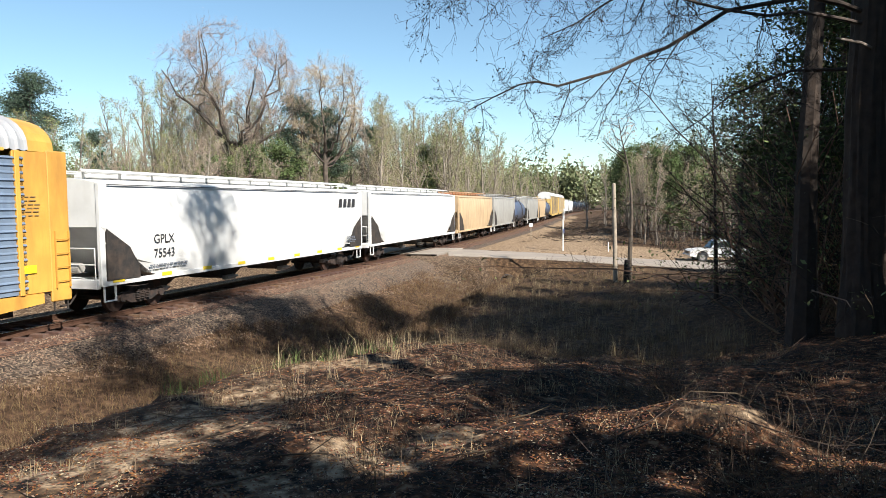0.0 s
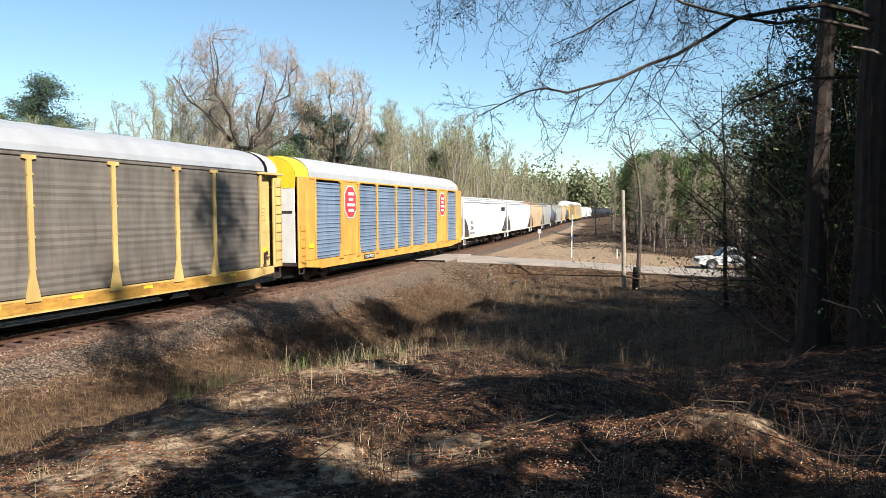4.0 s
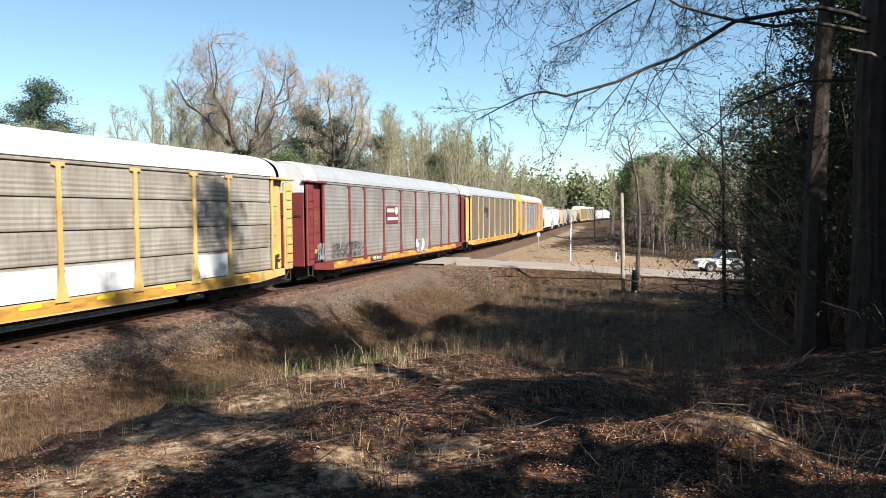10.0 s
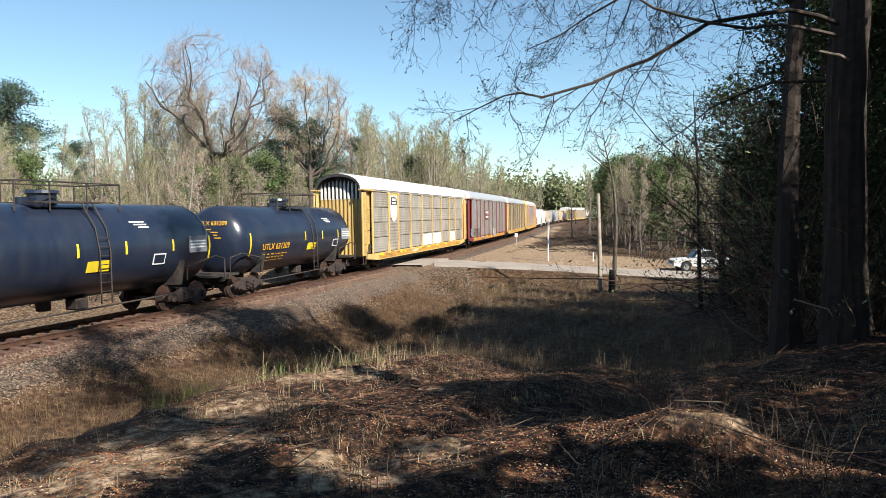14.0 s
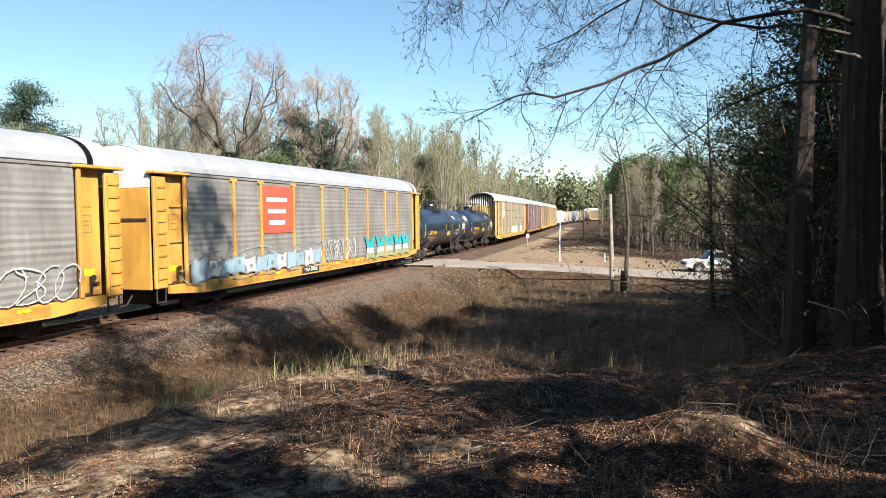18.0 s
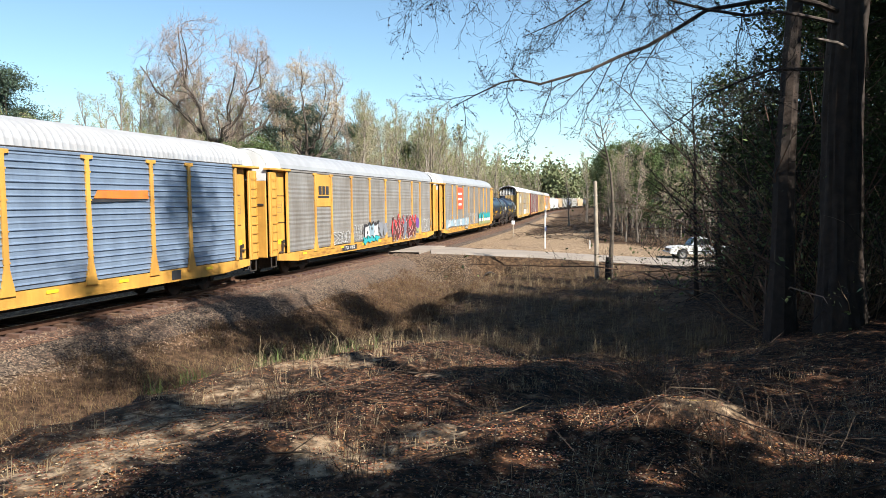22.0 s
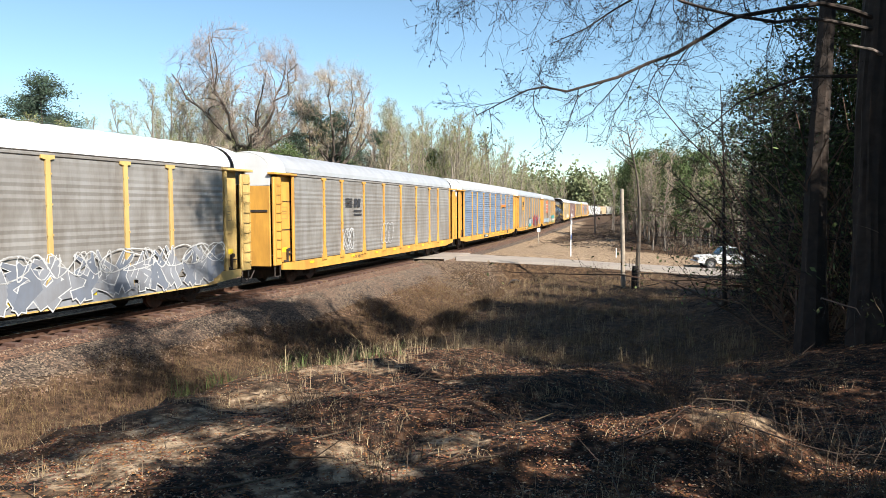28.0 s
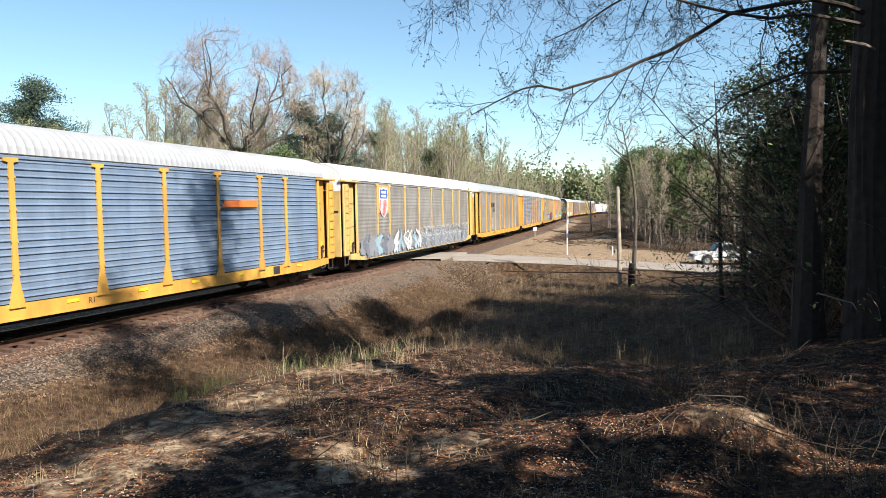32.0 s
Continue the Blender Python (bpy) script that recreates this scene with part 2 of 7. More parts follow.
# ================= mesh tools =================
class MB:
    """Collects vertices and faces for one mesh."""
    def __init__(self):
        self.v, self.f = [], []

    def add(self, vs, fs):
        n = len(self.v)
        self.v += [tuple(p) for p in vs]
        self.f += [tuple(i + n for i in q) for q in fs]
        return self

    def box(self, c, d, ch=0.0):
        x, y, z = (a / 2 for a in d)
        if ch <= 0:
            vs = [(c[0] + i * x, c[1] + j * y, c[2] + k * z) for i in (-1, 1) for j in (-1, 1) for k in (-1, 1)]
            return self.add(vs, [(0, 1, 3, 2), (4, 6, 7, 5), (0, 4, 5, 1), (2, 3, 7, 6), (0, 2, 6, 4), (1, 5, 7, 3)])
        bm = bmesh.new()
        bmesh.ops.create_cube(bm, size=1, matrix=Matrix.Translation(c) @ Matrix.Diagonal((*d, 1)))
        bmesh.ops.bevel(bm, geom=bm.edges[:], offset=ch, segments=1, affect="EDGES")
        bm.verts.index_update()
        self.add([p.co for p in bm.verts], [[q.index for q in f.verts] for f in bm.faces])
        bm.free()
        return self

    def tube(self, pts, rs, n=6, cap=True):
        pts = [Vector(p) for p in pts]
        if isinstance(rs, (int, float)):
            rs = [rs] * len(pts)
        vs, fs = [], []
        ref = Vector((0.123, 0.37, 0.92))
        for i, p in enumerate(pts):
            d = (pts[min(i + 1, len(pts) - 1)] - pts[max(i - 1, 0)]).normalized()
            a = d.cross(ref)
            a = a.normalized() if a.length > 1e-3 else d.orthogonal().normalized()
            b = d.cross(a)
            for k in range(n):
                w = 2 * math.pi * k / n
                vs.append(p + (a * math.cos(w) + b * math.sin(w)) * rs[i])
        for i in range(len(pts) - 1):
            for k in range(n):
                fs.append((i * n + k, i * n + (k + 1) % n, (i + 1) * n + (k + 1) % n, (i + 1) * n + k))
        if cap:
            fs += [tuple(range(n))[::-1], tuple((len(pts) - 1) * n + k for k in range(n))]
        return self.add(vs, fs)

    def prism(self, prof, a, b, axis="y"):
        """A closed outline of (u, v) pushed from a to b along an axis (y: u=x, v=z; x: u=y, v=z; z: u=x, v=y)."""
        put = {"y": lambda u, v, w: (u, w, v), "x": lambda u, v, w: (w, u, v), "z": lambda u, v, w: (u, v, w)}[axis]
        n = len(prof)
        return self.add([put(u, v, w) for w in (a, b) for u, v in prof], [tuple(range(n)), tuple(range(n, 2 * n))[::-1]] + [(i, i + n, (i + 1) % n + n, (i + 1) % n) for i in range(n)])

    def grid(self, rows):
        """A skin over rows of points of equal number."""
        n = len(rows[0])
        return self.add([p for r in rows for p in r], [(i * n + j, i * n + j + 1, (i + 1) * n + j + 1, (i + 1) * n + j) for i in range(len(rows) - 1) for j in range(n - 1)])

    def mesh(self, name, mat, smooth=False):
        me = bpy.data.meshes.new(name)
        me.from_pydata(self.v, [], self.f)
        me.validate()
        for mm in (mat if isinstance(mat, (list, tuple)) else [mat]):
            me.materials.append(mm)
        if smooth:
            me.shade_smooth()
            me.set_sharp_from_angle(angle=radians(35))
        return me


def part(name, mb, mat, parent, label="", smooth=False, at=None):
    """Links one mesh (an MB or ready mesh data) as a part of its thing."""
    ob = new(name, mb.mesh(name, mat, smooth) if isinstance(mb, MB) else mb)
    ob.parent = parent
    if at is not None:
        ob.matrix_basis = at
    return tagged(ob, label)


CACHE = {}
def once(key, make, mat, smooth=False):
    if key not in CACHE:
        CACHE[key] = make().mesh(key.split("/")[0], mat, smooth)
    return CACHE[key]


def writing(words, size, mat, parent, m, name="lettering", spread=1.0, label=""):
    """Raised lettering with the built-in font."""
    cu = bpy.data.curves.new(name, "FONT")
    cu.body, cu.size, cu.extrude, cu.align_x, cu.align_y, cu.space_character = words, size, 0.003, "CENTER", "CENTER", spread
    tmp = bpy.data.objects.new("tmp", cu)
    me = bpy.data.meshes.new_from_object(tmp)
    bpy.data.objects.remove(tmp)
    me.materials.clear()
    me.materials.append(mat)
    return part(name, me, mat, parent, label, at=m)


def thing(name, label, category, group="", m=None):
    ob = new(name)
    ob.empty_display_size = 0.2
    if m is not None:
        ob.matrix_basis = m
    return tagged(ob, label, category, group)


# ================= the line of the track =================
K1, K2, HEAD0, GRADE = -0.001694, 1.0762e-5, radians(20.311), -0.0036
ST = np.arange(-400.0, 701.0, 1.0)
_c = np.clip(ST, -20, 330)
HD = HEAD0 + K1 * _c + K2 * _c * _c / 2 + 0.0019 * np.maximum(ST - 330, 0)
TX, TY = np.zeros_like(ST), np.zeros_like(ST)
TX[1:] = np.cumsum((np.sin(HD[1:]) + np.sin(HD[:-1])) / 2)
TY[1:] = np.cumsum((np.cos(HD[1:]) + np.cos(HD[:-1])) / 2)
TX += -18.395 * math.cos(HEAD0) - TX[400]
TY += 18.395 * math.sin(HEAD0) - TY[400]


def rail_z(s):
    return GRADE * np.clip(s, -40, 320)


def on_track(s, o=0.0, z=0.0):
    """The point at station s, o metres to the right of the centre line, z above the rail."""
    h = np.interp(s, ST, HD)
    return Vector((float(np.interp(s, ST, TX) + math.cos(h) * o), float(np.interp(s, ST, TY) - math.sin(h) * o), float(z + rail_z(s))))


def stations(x, y):
    """Station and offset to the right for arrays of places."""
    x, y = np.asarray(x, float).ravel(), np.asarray(y, float).ravel()
    s, o = np.empty_like(x), np.empty_like(x)
    for i in range(0, len(x), 4000):
        dx, dy = x[i:i + 4000, None] - TX[None, ::4], y[i:i + 4000, None] - TY[None, ::4]
        k = np.argmin(dx * dx + dy * dy, 1) * 4
        h = HD[k]
        ddx, ddy = x[i:i + 4000] - TX[k], y[i:i + 4000] - TY[k]
        s[i:i + 4000] = ST[k] + ddx * np.sin(h) + ddy * np.cos(h)
        o[i:i + 4000] = ddx * np.cos(h) - ddy * np.sin(h)
    return s, o


def step(a, b, v):
    t = np.clip((v - a) / (b - a), 0, 1)
    return t * t * (3 - 2 * t)


ROAD = [(-60, 60, -0.9), (-20, 55.5, -0.6), (-8, 53.2, -0.28), (-2.6, 51.8, -0.19), (2.5, 51.2, -0.32), (8, 51.2, -0.65), (14, 50.6, -1.05), (20, 49.4, -1.35), (30, 45.5, -1.5), (45, 39, -1.5), (70, 32, -1.0)]
def road_at(x):
    xs, ys, zs = zip(*ROAD)
    return np.interp(x, xs, ys), np.interp(x, xs, zs)


def lumps(x, y, f, seed=0.0):
    return (np.sin(x * f + 1.3 + seed) * np.cos(y * f * 1.17 - 0.7 + seed * 2) + 0.6 * np.sin(x * f * 2.3 - y * f * 1.9 + 2.1 + seed) + 0.35 * np.sin(x * f * 4.7 + y * f * 3.9 + seed * 3)) / 1.95


def ground_z(x, y):
    x, y = np.asarray(x, float), np.asarray(y, float)
    shape = x.shape
    x, y = x.ravel(), y.ravel()
    s, o = stations(x, y)
    zr = rail_z(s)
    bank = np.interp(y, [-40, -10, 0, 4, 8, 14, 20, 25, 35, 44], [2.2, 2.0, 1.8, 1.55, 0.95, 0.0, -0.95, -1.35, -1.45, -1.35])
    bank = bank + np.interp(y, [0, 4, 7, 10, 13, 17, 21], [0, 0.05, 0.22, 0.42, 0.50, 0.35, 0]) * step(3.5, 0, x)
    hump = np.interp(y, [-10, 0, 5, 10, 20, 28, 36], [0.3, 0.3, 0.35, 0.95, 1.25, 0.9, 0.25])
    bank = bank + hump * step(0, 1, (x - 1.6 - 0.24 * (y - 4)) / 6.5)
    bank = bank + 0.40 * np.exp(-((x - 2.3) / 0.8) ** 2 - ((y - 5.7) / 0.7) ** 2)
    bank = bank + 0.25 * np.exp(-((x - 3.1) / 1.6) ** 2 - ((y - 10) / 1.3) ** 2)
    bank = bank + 0.22 * np.exp(-((x - 1.3 - 0.4 * (y - 8)) / 0.9) ** 2 - ((y - 8.2) / 1.0) ** 2)
    bank = bank + lumps(x, y, 0.9) * 0.09 + lumps(x, y, 3.1, 1.0) * 0.045 + lumps(x, y, 7.3, 2.0) * 0.015
    oc = np.interp(s, [-30, 0, 10, 17, 25, 35, 46], [10, 9.4, 8.8, 7.2, 6.6, 6.8, 8.0]) + 0.25 * lumps(x, y, 0.55, 9.0)
    dz = np.interp(s, [-30, 0, 15, 25, 46, 60], [-1.2, -1.35, -1.75, -2.3, -2.45, -2.3])
    # embankment, ditch, bank
    t1 = np.clip((o - 2.7) / (oc - 2.7), 0, 1)
    slope = zr - 0.5 + (dz - zr + 0.5) * np.interp(t1, [0, 0.28, 0.7, 1], [0, 0.34, 0.72, 1])
    wide = np.interp(s, [0, 8, 14, 20, 26, 40], [3.7, 4.0, 4.6, 3.6, 1.7, 1.8])
    t2 = np.interp((o - oc + 0.22 * lumps(x, y, 1.5, 7.0)) / wide, [0, 0.12, 0.5, 0.8, 0.97, 1.1], [0, 0.04, 0.30, 0.70, 0.97, 1.0])
    z = np.where(o < oc, slope, dz + (bank - dz) * t2) + lumps(x, y, 1.7, 2.0) * 0.05 * step(3, 6, o)
    # beyond the road
    yr, rz = road_at(x)
    beyond = -0.55 - 0.055 * np.clip(x - 6, 0, 18) + 0.9 * step(7, 14, o) * step(66, 90, s) * step(230, 180, s) + lumps(x, y, 0.35, 4.0) * 0.12
    nb = step(yr + 1, yr + 5, y)
    inner = np.interp(o, [0, 2.7, 4.5, 7], [0, 0, 0.6, 1])
    z = np.where(nb > 0, z * (1 - nb) + ((zr - 0.5) * (1 - inner) + beyond * inner) * nb, z)
    # the far side of the line
    zl = zr - 0.5 - 0.5 * step(2.7, 5, -o) + 0.4 * step(6, 14, -o) + lumps(x, y, 0.12, 6.0) * 0.25 * step(8, 20, -o)
    z = np.where(o < 0, zl, z)
    # the road bed
    d = np.abs(y - yr)
    w = step(5.6, 3.6, d) * step(2.0, 3.2, np.abs(o))
    z = z * (1 - w) + (rz - 0.05) * w
    # gravel shoulders of the crossing
    apron = zr - 0.10 - 0.02 * o - 0.42 * np.clip(np.abs(s - 48.3) - 3.9, 0, 8) - 0.5 * np.clip(o - 6, 0, 9)
    z = np.where((o > 1.2) & (o < 12) & (np.abs(s - 48.3) < 12), np.maximum(z, np.minimum(apron, zr - 0.12)), z)
    # washed-out hollow at the culvert
    z = z - 0.9 * np.exp(-((x - 4.3) / 1.5) ** 2 - ((y - 45.2) / 1.1) ** 2)
    far = step(180, 600, np.hypot(x, y))
    return (z * (1 - far) + (-1.0) * far).reshape(shape)


# ================= ground =================
def spaced(*runs):
    out = [runs[0][0]]
    for a, b, d in runs:
        n = max(1, round((b - a) / d))
        out += [a + (b - a) * (i + 1) / n for i in range(n)]
    return np.array(out)


GX = spaced((-3000, -600, 300), (-600, -200, 40), (-200, -60, 5), (-60, -16, 1.2), (-16, -5, 0.25), (-5, 6, 0.125), (6, 14, 0.25), (14, 40, 0.7), (40, 110, 2.5), (110, 300, 12), (300, 3000, 300))
GY = spaced((-600, -60, 60), (-60, -4, 4), (-4, 1, 0.6), (1, 3, 0.25), (3, 13, 0.125), (13, 34, 0.25), (34, 62, 0.45), (62, 130, 1.6), (130, 320, 8), (320, 700, 40), (700, 4000, 400))
gxx, gyy = np.meshgrid(GX, GY, indexing="ij")
gzz = ground_z(gxx, gyy)


def gz(x, y):
    """The height of the ground sheet at one place."""
    i = min(max(int(np.searchsorted(GX, x)) - 1, 0), len(GX) - 2)
    j = min(max(int(np.searchsorted(GY, y)) - 1, 0), len(GY) - 2)
    u, v = (x - GX[i]) / (GX[i + 1] - GX[i]), (y - GY[j]) / (GY[j + 1] - GY[j])
    return float((gzz[i, j] * (1 - u) + gzz[i + 1, j] * u) * (1 - v) + (gzz[i, j + 1] * (1 - u) + gzz[i + 1, j + 1] * u) * v)


def ground_material():
    m = bpy.data.materials.new("woodland_ground")
    m.use_nodes = True
    nt = m.node_tree
    b = nt.nodes["Principled BSDF"]
    b.inputs["Roughness"].default_value = 0.95
    b.inputs["Specular IOR Level"].default_value = 0.2
    tc = nt.nodes.new("ShaderNodeTexCoord")
    at = nt.nodes.new("ShaderNodeAttribute")
    at.attribute_name = "cover"
    sep = nt.nodes.new("ShaderNodeSeparateColor")
    nt.links.new(at.outputs["Color"], sep.inputs[0])

    def nz(scale, detail=8):
        n = nt.nodes.new("ShaderNodeTexNoise")
        n.inputs["Scale"].default_value, n.inputs["Detail"].default_value = scale, detail
        nt.links.new(tc.outputs["Object"], n.inputs["Vector"])
        return n.outputs[0]

    def ramp(fac, stops):
        r = nt.nodes.new("ShaderNodeValToRGB")
        e = r.color_ramp.elements
        while len(e) < len(stops):
            e.new(0.5)
        for q, (pos, c) in zip(e, stops):
            q.position, q.color = pos, (*c, 1)
        nt.links.new(fac, r.inputs[0])
        return r.outputs[0]

    def mix(f, a, c):
        x = nt.nodes.new("ShaderNodeMix")
        x.data_type = "RGBA"
        nt.links.new(f, x.inputs[0])
        nt.links.new(a, x.inputs[6])
        nt.links.new(c, x.inputs[7])
        return x.outputs[2]

    def soft(v, n, k=0.5):
        """A mask made ragged by noise."""
        a = nt.nodes.new("ShaderNodeMath")
        a.operation = "MULTIPLY_ADD"
        a.inputs[1].default_value, a.inputs[2].default_value = k, -k / 2
        nt.links.new(n, a.inputs[0])
        c = nt.nodes.new("ShaderNodeMath")
        c.operation = "ADD"
        nt.links.new(v, c.inputs[0])
        nt.links.new(a.outputs[0], c.inputs[1])
        d = nt.nodes.new("ShaderNodeMapRange")
        d.inputs[1].default_value, d.inputs[2].default_value = 0.35, 0.65
        nt.links.new(c.outputs[0], d.inputs[0])
        return d.outputs[0]

    fine, mid, big = nz(9), nz(1.6), nz(0.25)
    grass = ramp(nz(4.5, 10), [(0.3, (0.020, 0.011, 0.006)), (0.5, (0.058, 0.033, 0.017)), (0.68, (0.13, 0.078, 0.042))])
    litter = ramp(fine, [(0.40, (0.007, 0.0045, 0.003)), (0.51, (0.028, 0.014, 0.007)), (0.60, (0.085, 0.038, 0.018)), (0.70, (0.21, 0.135, 0.08))])
    sand = ramp(nz(5.5, 10), [(0.3, (0.06, 0.036, 0.02)), (0.45, (0.16, 0.105, 0.062)), (0.62, (0.36, 0.265, 0.17)), (0.75, (0.20, 0.118, 0.062))])
    green = ramp(fine, [(0.3, (0.035, 0.042, 0.015)), (0.6, (0.09, 0.105, 0.035))])
    c = mix(soft(sep.outputs[0], mid), grass, litter)
    c = mix(soft(sep.outputs[1], mid), c, green)
    c = mix(soft(sep.outputs[2], fine, 1.3), c, sand)
    vo = nt.nodes.new("ShaderNodeTexVoronoi")
    vo.inputs["Scale"].default_value = 15
    nt.links.new(tc.outputs["Object"], vo.inputs["Vector"])
    sv = nt.nodes.new("ShaderNodeSeparateColor")
    nt.links.new(vo.outputs["Color"], sv.inputs[0])
    gravel = ramp(sv.outputs[0], [(0.1, (0.025, 0.015, 0.009)), (0.5, (0.068, 0.045, 0.029)), (0.95, (0.19, 0.138, 0.092))])
    c = mix(soft(at.outputs["Alpha"], mid, 1.1), c, gravel)
    nt.links.new(c, b.inputs["Base Color"])
    bp = nt.nodes.new("ShaderNodeBump")
    bp.inputs["Strength"].default_value, bp.inputs["Distance"].default_value = 0.9, 0.045
    nt.links.new(nz(22, 10), bp.inputs["Height"])
    nt.links.new(bp.outputs[0], b.inputs["Normal"])
    return m


def build_ground():
    nx, ny = gxx.shape
    idx = np.arange(nx * ny).reshape(nx, ny)
    faces = np.stack([idx[:-1, :-1], idx[1:, :-1], idx[1:, 1:], idx[:-1, 1:]], -1).reshape(-1, 4)
    me = bpy.data.meshes.new("ground")
    me.from_pydata(np.stack([gxx, gyy, gzz], -1).reshape(-1, 3).tolist(), [], faces.tolist())
    x, y = gxx.ravel(), gyy.ravel()
    s, o = stations(x, y)
    yr, _ = road_at(x)
    n = lumps(x, y, 0.8, 3.0)
    oc = np.interp(s, [-30, 0, 10, 17, 25, 35, 46], [10, 12.4, 12.0, 10.4, 7.6, 6.8, 8.0])
    litter = np.clip(step(20, 15, y + 0.5 * x + n * 2) + step(0, 3, x - 3.2 - 0.28 * (y - 6) + n) * step(40, 32, y), 0, 1) * step(oc + 0.5, oc + 2.5, o)
    green = 0.75 * np.exp(-((x + 3.5) / 1.8) ** 2 - ((y - 17) / 3.0) ** 2) + 0.35 * step(9, 16, -o)
    sand = step(12, 9, np.abs(y - yr - 8.5)) * step(3, 6, o) * step(60, 35, x)
    sand = np.maximum(sand, 0.85 * step(3.5, 7, o) * step(95, 80, s) * step(50, 56, s) * step(16, 11, o))
    sand = np.maximum(sand, 0.75 * np.exp(-((x + 2.5) / 0.9) ** 2 - ((y - 5.8) / 2.2) ** 2))
    sand = np.maximum(sand, 0.60 * step(0.1, 0.5, lumps(x, y, 1.1, 11.0)) * step(2.0, 0.5, x) * step(12.5, 9.5, y + 0.3 * x) * step(oc + 0.2, oc + 1.0, o))
    sand = np.maximum(sand, 0.7 * np.exp(-((x - 2.25) / 0.42) ** 2 - ((y - 5.45) / 0.26) ** 2))
    sand = np.maximum(sand, 0.8 * np.exp(-((x + 1.7) / 1.1) ** 2 - ((y - 7.6) / 1.0) ** 2) * (0.7 + 0.3 * n))
    sand = np.maximum(sand, 0.85 * step(2.0, 2.6, o) * step(6.5, 4.5, o + n) * step(50, 53, s) * step(240, 200, s))
    sand = np.maximum(sand, 0.45 * step(-4, -6, o) * step(-16, -11, o))
    col = me.color_attributes.new("cover", "FLOAT_COLOR", "POINT")
    data = np.ones((len(x), 4), np.float32)
    data[:, 0], data[:, 1], data[:, 2] = litter, green, sand
    data[:, 3] = np.maximum(step(4.3, 2.7, o + 0.7 * lumps(x, y, 0.6, 17.0)) * step(-7, -4, o) * step(60, 50, s), step(9, 6, np.abs(s - 46)) * step(8.5, 5.5, o + n) * step(0, 2, o))
    col.data.foreach_set("color", data.ravel())
    me.materials.append(ground_material())
    me.shade_smooth()
    return tagged(new("ground", me), "leaf-littered bank, dry grass field and sandy verge", "ground", kind="structure")


build_ground()


def ribbon(fn, a, b, d, prof):
    """A strip whose cross-section prof of (offset, height) follows fn(s, o, z)."""
    mb = MB()
    mb.grid([[fn(s, o, z) for o, z in prof] for s in np.arange(a, b + d / 2, d)])
    return mb


# ballast bed, rails, sleepers
bed = ribbon(on_track, -360, 640, 2.0, [(-3.6, -0.95), (-2.9, -0.46), (-1.6, -0.27), (0, -0.26), (1.6, -0.27), (2.7, -0.42), (3.3, -0.62), (4.2, -1.5)])
def stones_material(name, lo, mid, hi, scale):
    """Crushed stone: cells of random grey-brown with deep joints."""
    m = shade(name, mid, 0.95)
    nt = m.node_tree
    b = nt.nodes["Principled BSDF"]
    tc = nt.nodes.new("ShaderNodeTexCoord")
    vo = nt.nodes.new("ShaderNodeTexVoronoi")
    vo.inputs["Scale"].default_value = scale
    nt.links.new(tc.outputs["Object"], vo.inputs["Vector"])
    sp = nt.nodes.new("ShaderNodeSeparateColor")
    nt.links.new(vo.outputs["Color"], sp.inputs[0])
    r = nt.nodes.new("ShaderNodeValToRGB")
    e = r.color_ramp.elements
    e.new(0.5)
    for q, (pos, c) in zip(e, ((0.1, lo), (0.5, mid), (0.95, hi))):
        q.position, q.color = pos, (*c, 1)
    nt.links.new(sp.outputs[0], r.inputs[0])
    n = nt.nodes.new("ShaderNodeTexNoise")
    n.inputs["Scale"].default_value, n.inputs["Detail"].default_value = 0.7, 6
    nt.links.new(tc.outputs["Object"], n.inputs["Vector"])
    k = nt.nodes.new("ShaderNodeMapRange")
    k.inputs[1].default_value, k.inputs[2].default_value, k.inputs[4].default_value = 0.45, 0.7, 0.7
    nt.links.new(n.outputs[0], k.inputs[0])
    x = nt.nodes.new("ShaderNodeMix")
    x.data_type = "RGBA"
    x.inputs[7].default_value = (0.10, 0.062, 0.04, 1)
    nt.links.new(k.outputs[0], x.inputs[0])
    nt.links.new(r.outputs[0], x.inputs[6])
    nt.links.new(x.outputs[2], b.inputs["Base Color"])
    bp = nt.nodes.new("ShaderNodeBump")
    bp.inputs["Strength"].default_value, bp.inputs["Distance"].default_value, bp.invert = 1.0, 0.05, True
    nt.links.new(vo.outputs["Distance"], bp.inputs["Height"])
    nt.links.new(bp.outputs[0], b.inputs["Normal"])
    return m


M["ballast"] = stones_material("ballast_bed", (0.02, 0.013, 0.008), (0.060, 0.040, 0.026), (0.17, 0.122, 0.083), 17)
tagged(new("ballast_bed", bed.mesh("ballast_bed", M["ballast"], True)), "grey crushed-stone ballast stained with rust", "ballast", kind="structure")
RAILP = [(-0.075, -0.17), (0.075, -0.17), (0.075, -0.155), (0.012, -0.12), (0.012, -0.05), (0.036, -0.035), (0.036, -0.006), (0.025, 0), (-0.025, 0), (-0.036, -0.006), (-0.036, -0.035), (-0.012, -0.05), (-0.012, -0.12), (-0.075, -0.155), (-0.075, -0.17)]
track_thing = thing("railway_track", "rusty steel rails on weathered wooden sleepers", "track")
track_thing["kind"] = "structure"
for side in (-0.755, 0.755):
    part("rail", ribbon(on_track, -360, 640, 2.0, [(o + side, z) for o, z in RAILP]), M["rail"], track_thing, "rusty steel rail")
    part("rail_head", ribbon(on_track, -360, 640, 2.0, [(side + 0.027, 0.0015), (side - 0.027, 0.0015)]), M["rail_head"], track_thing, "worn shiny running surface of the rail")

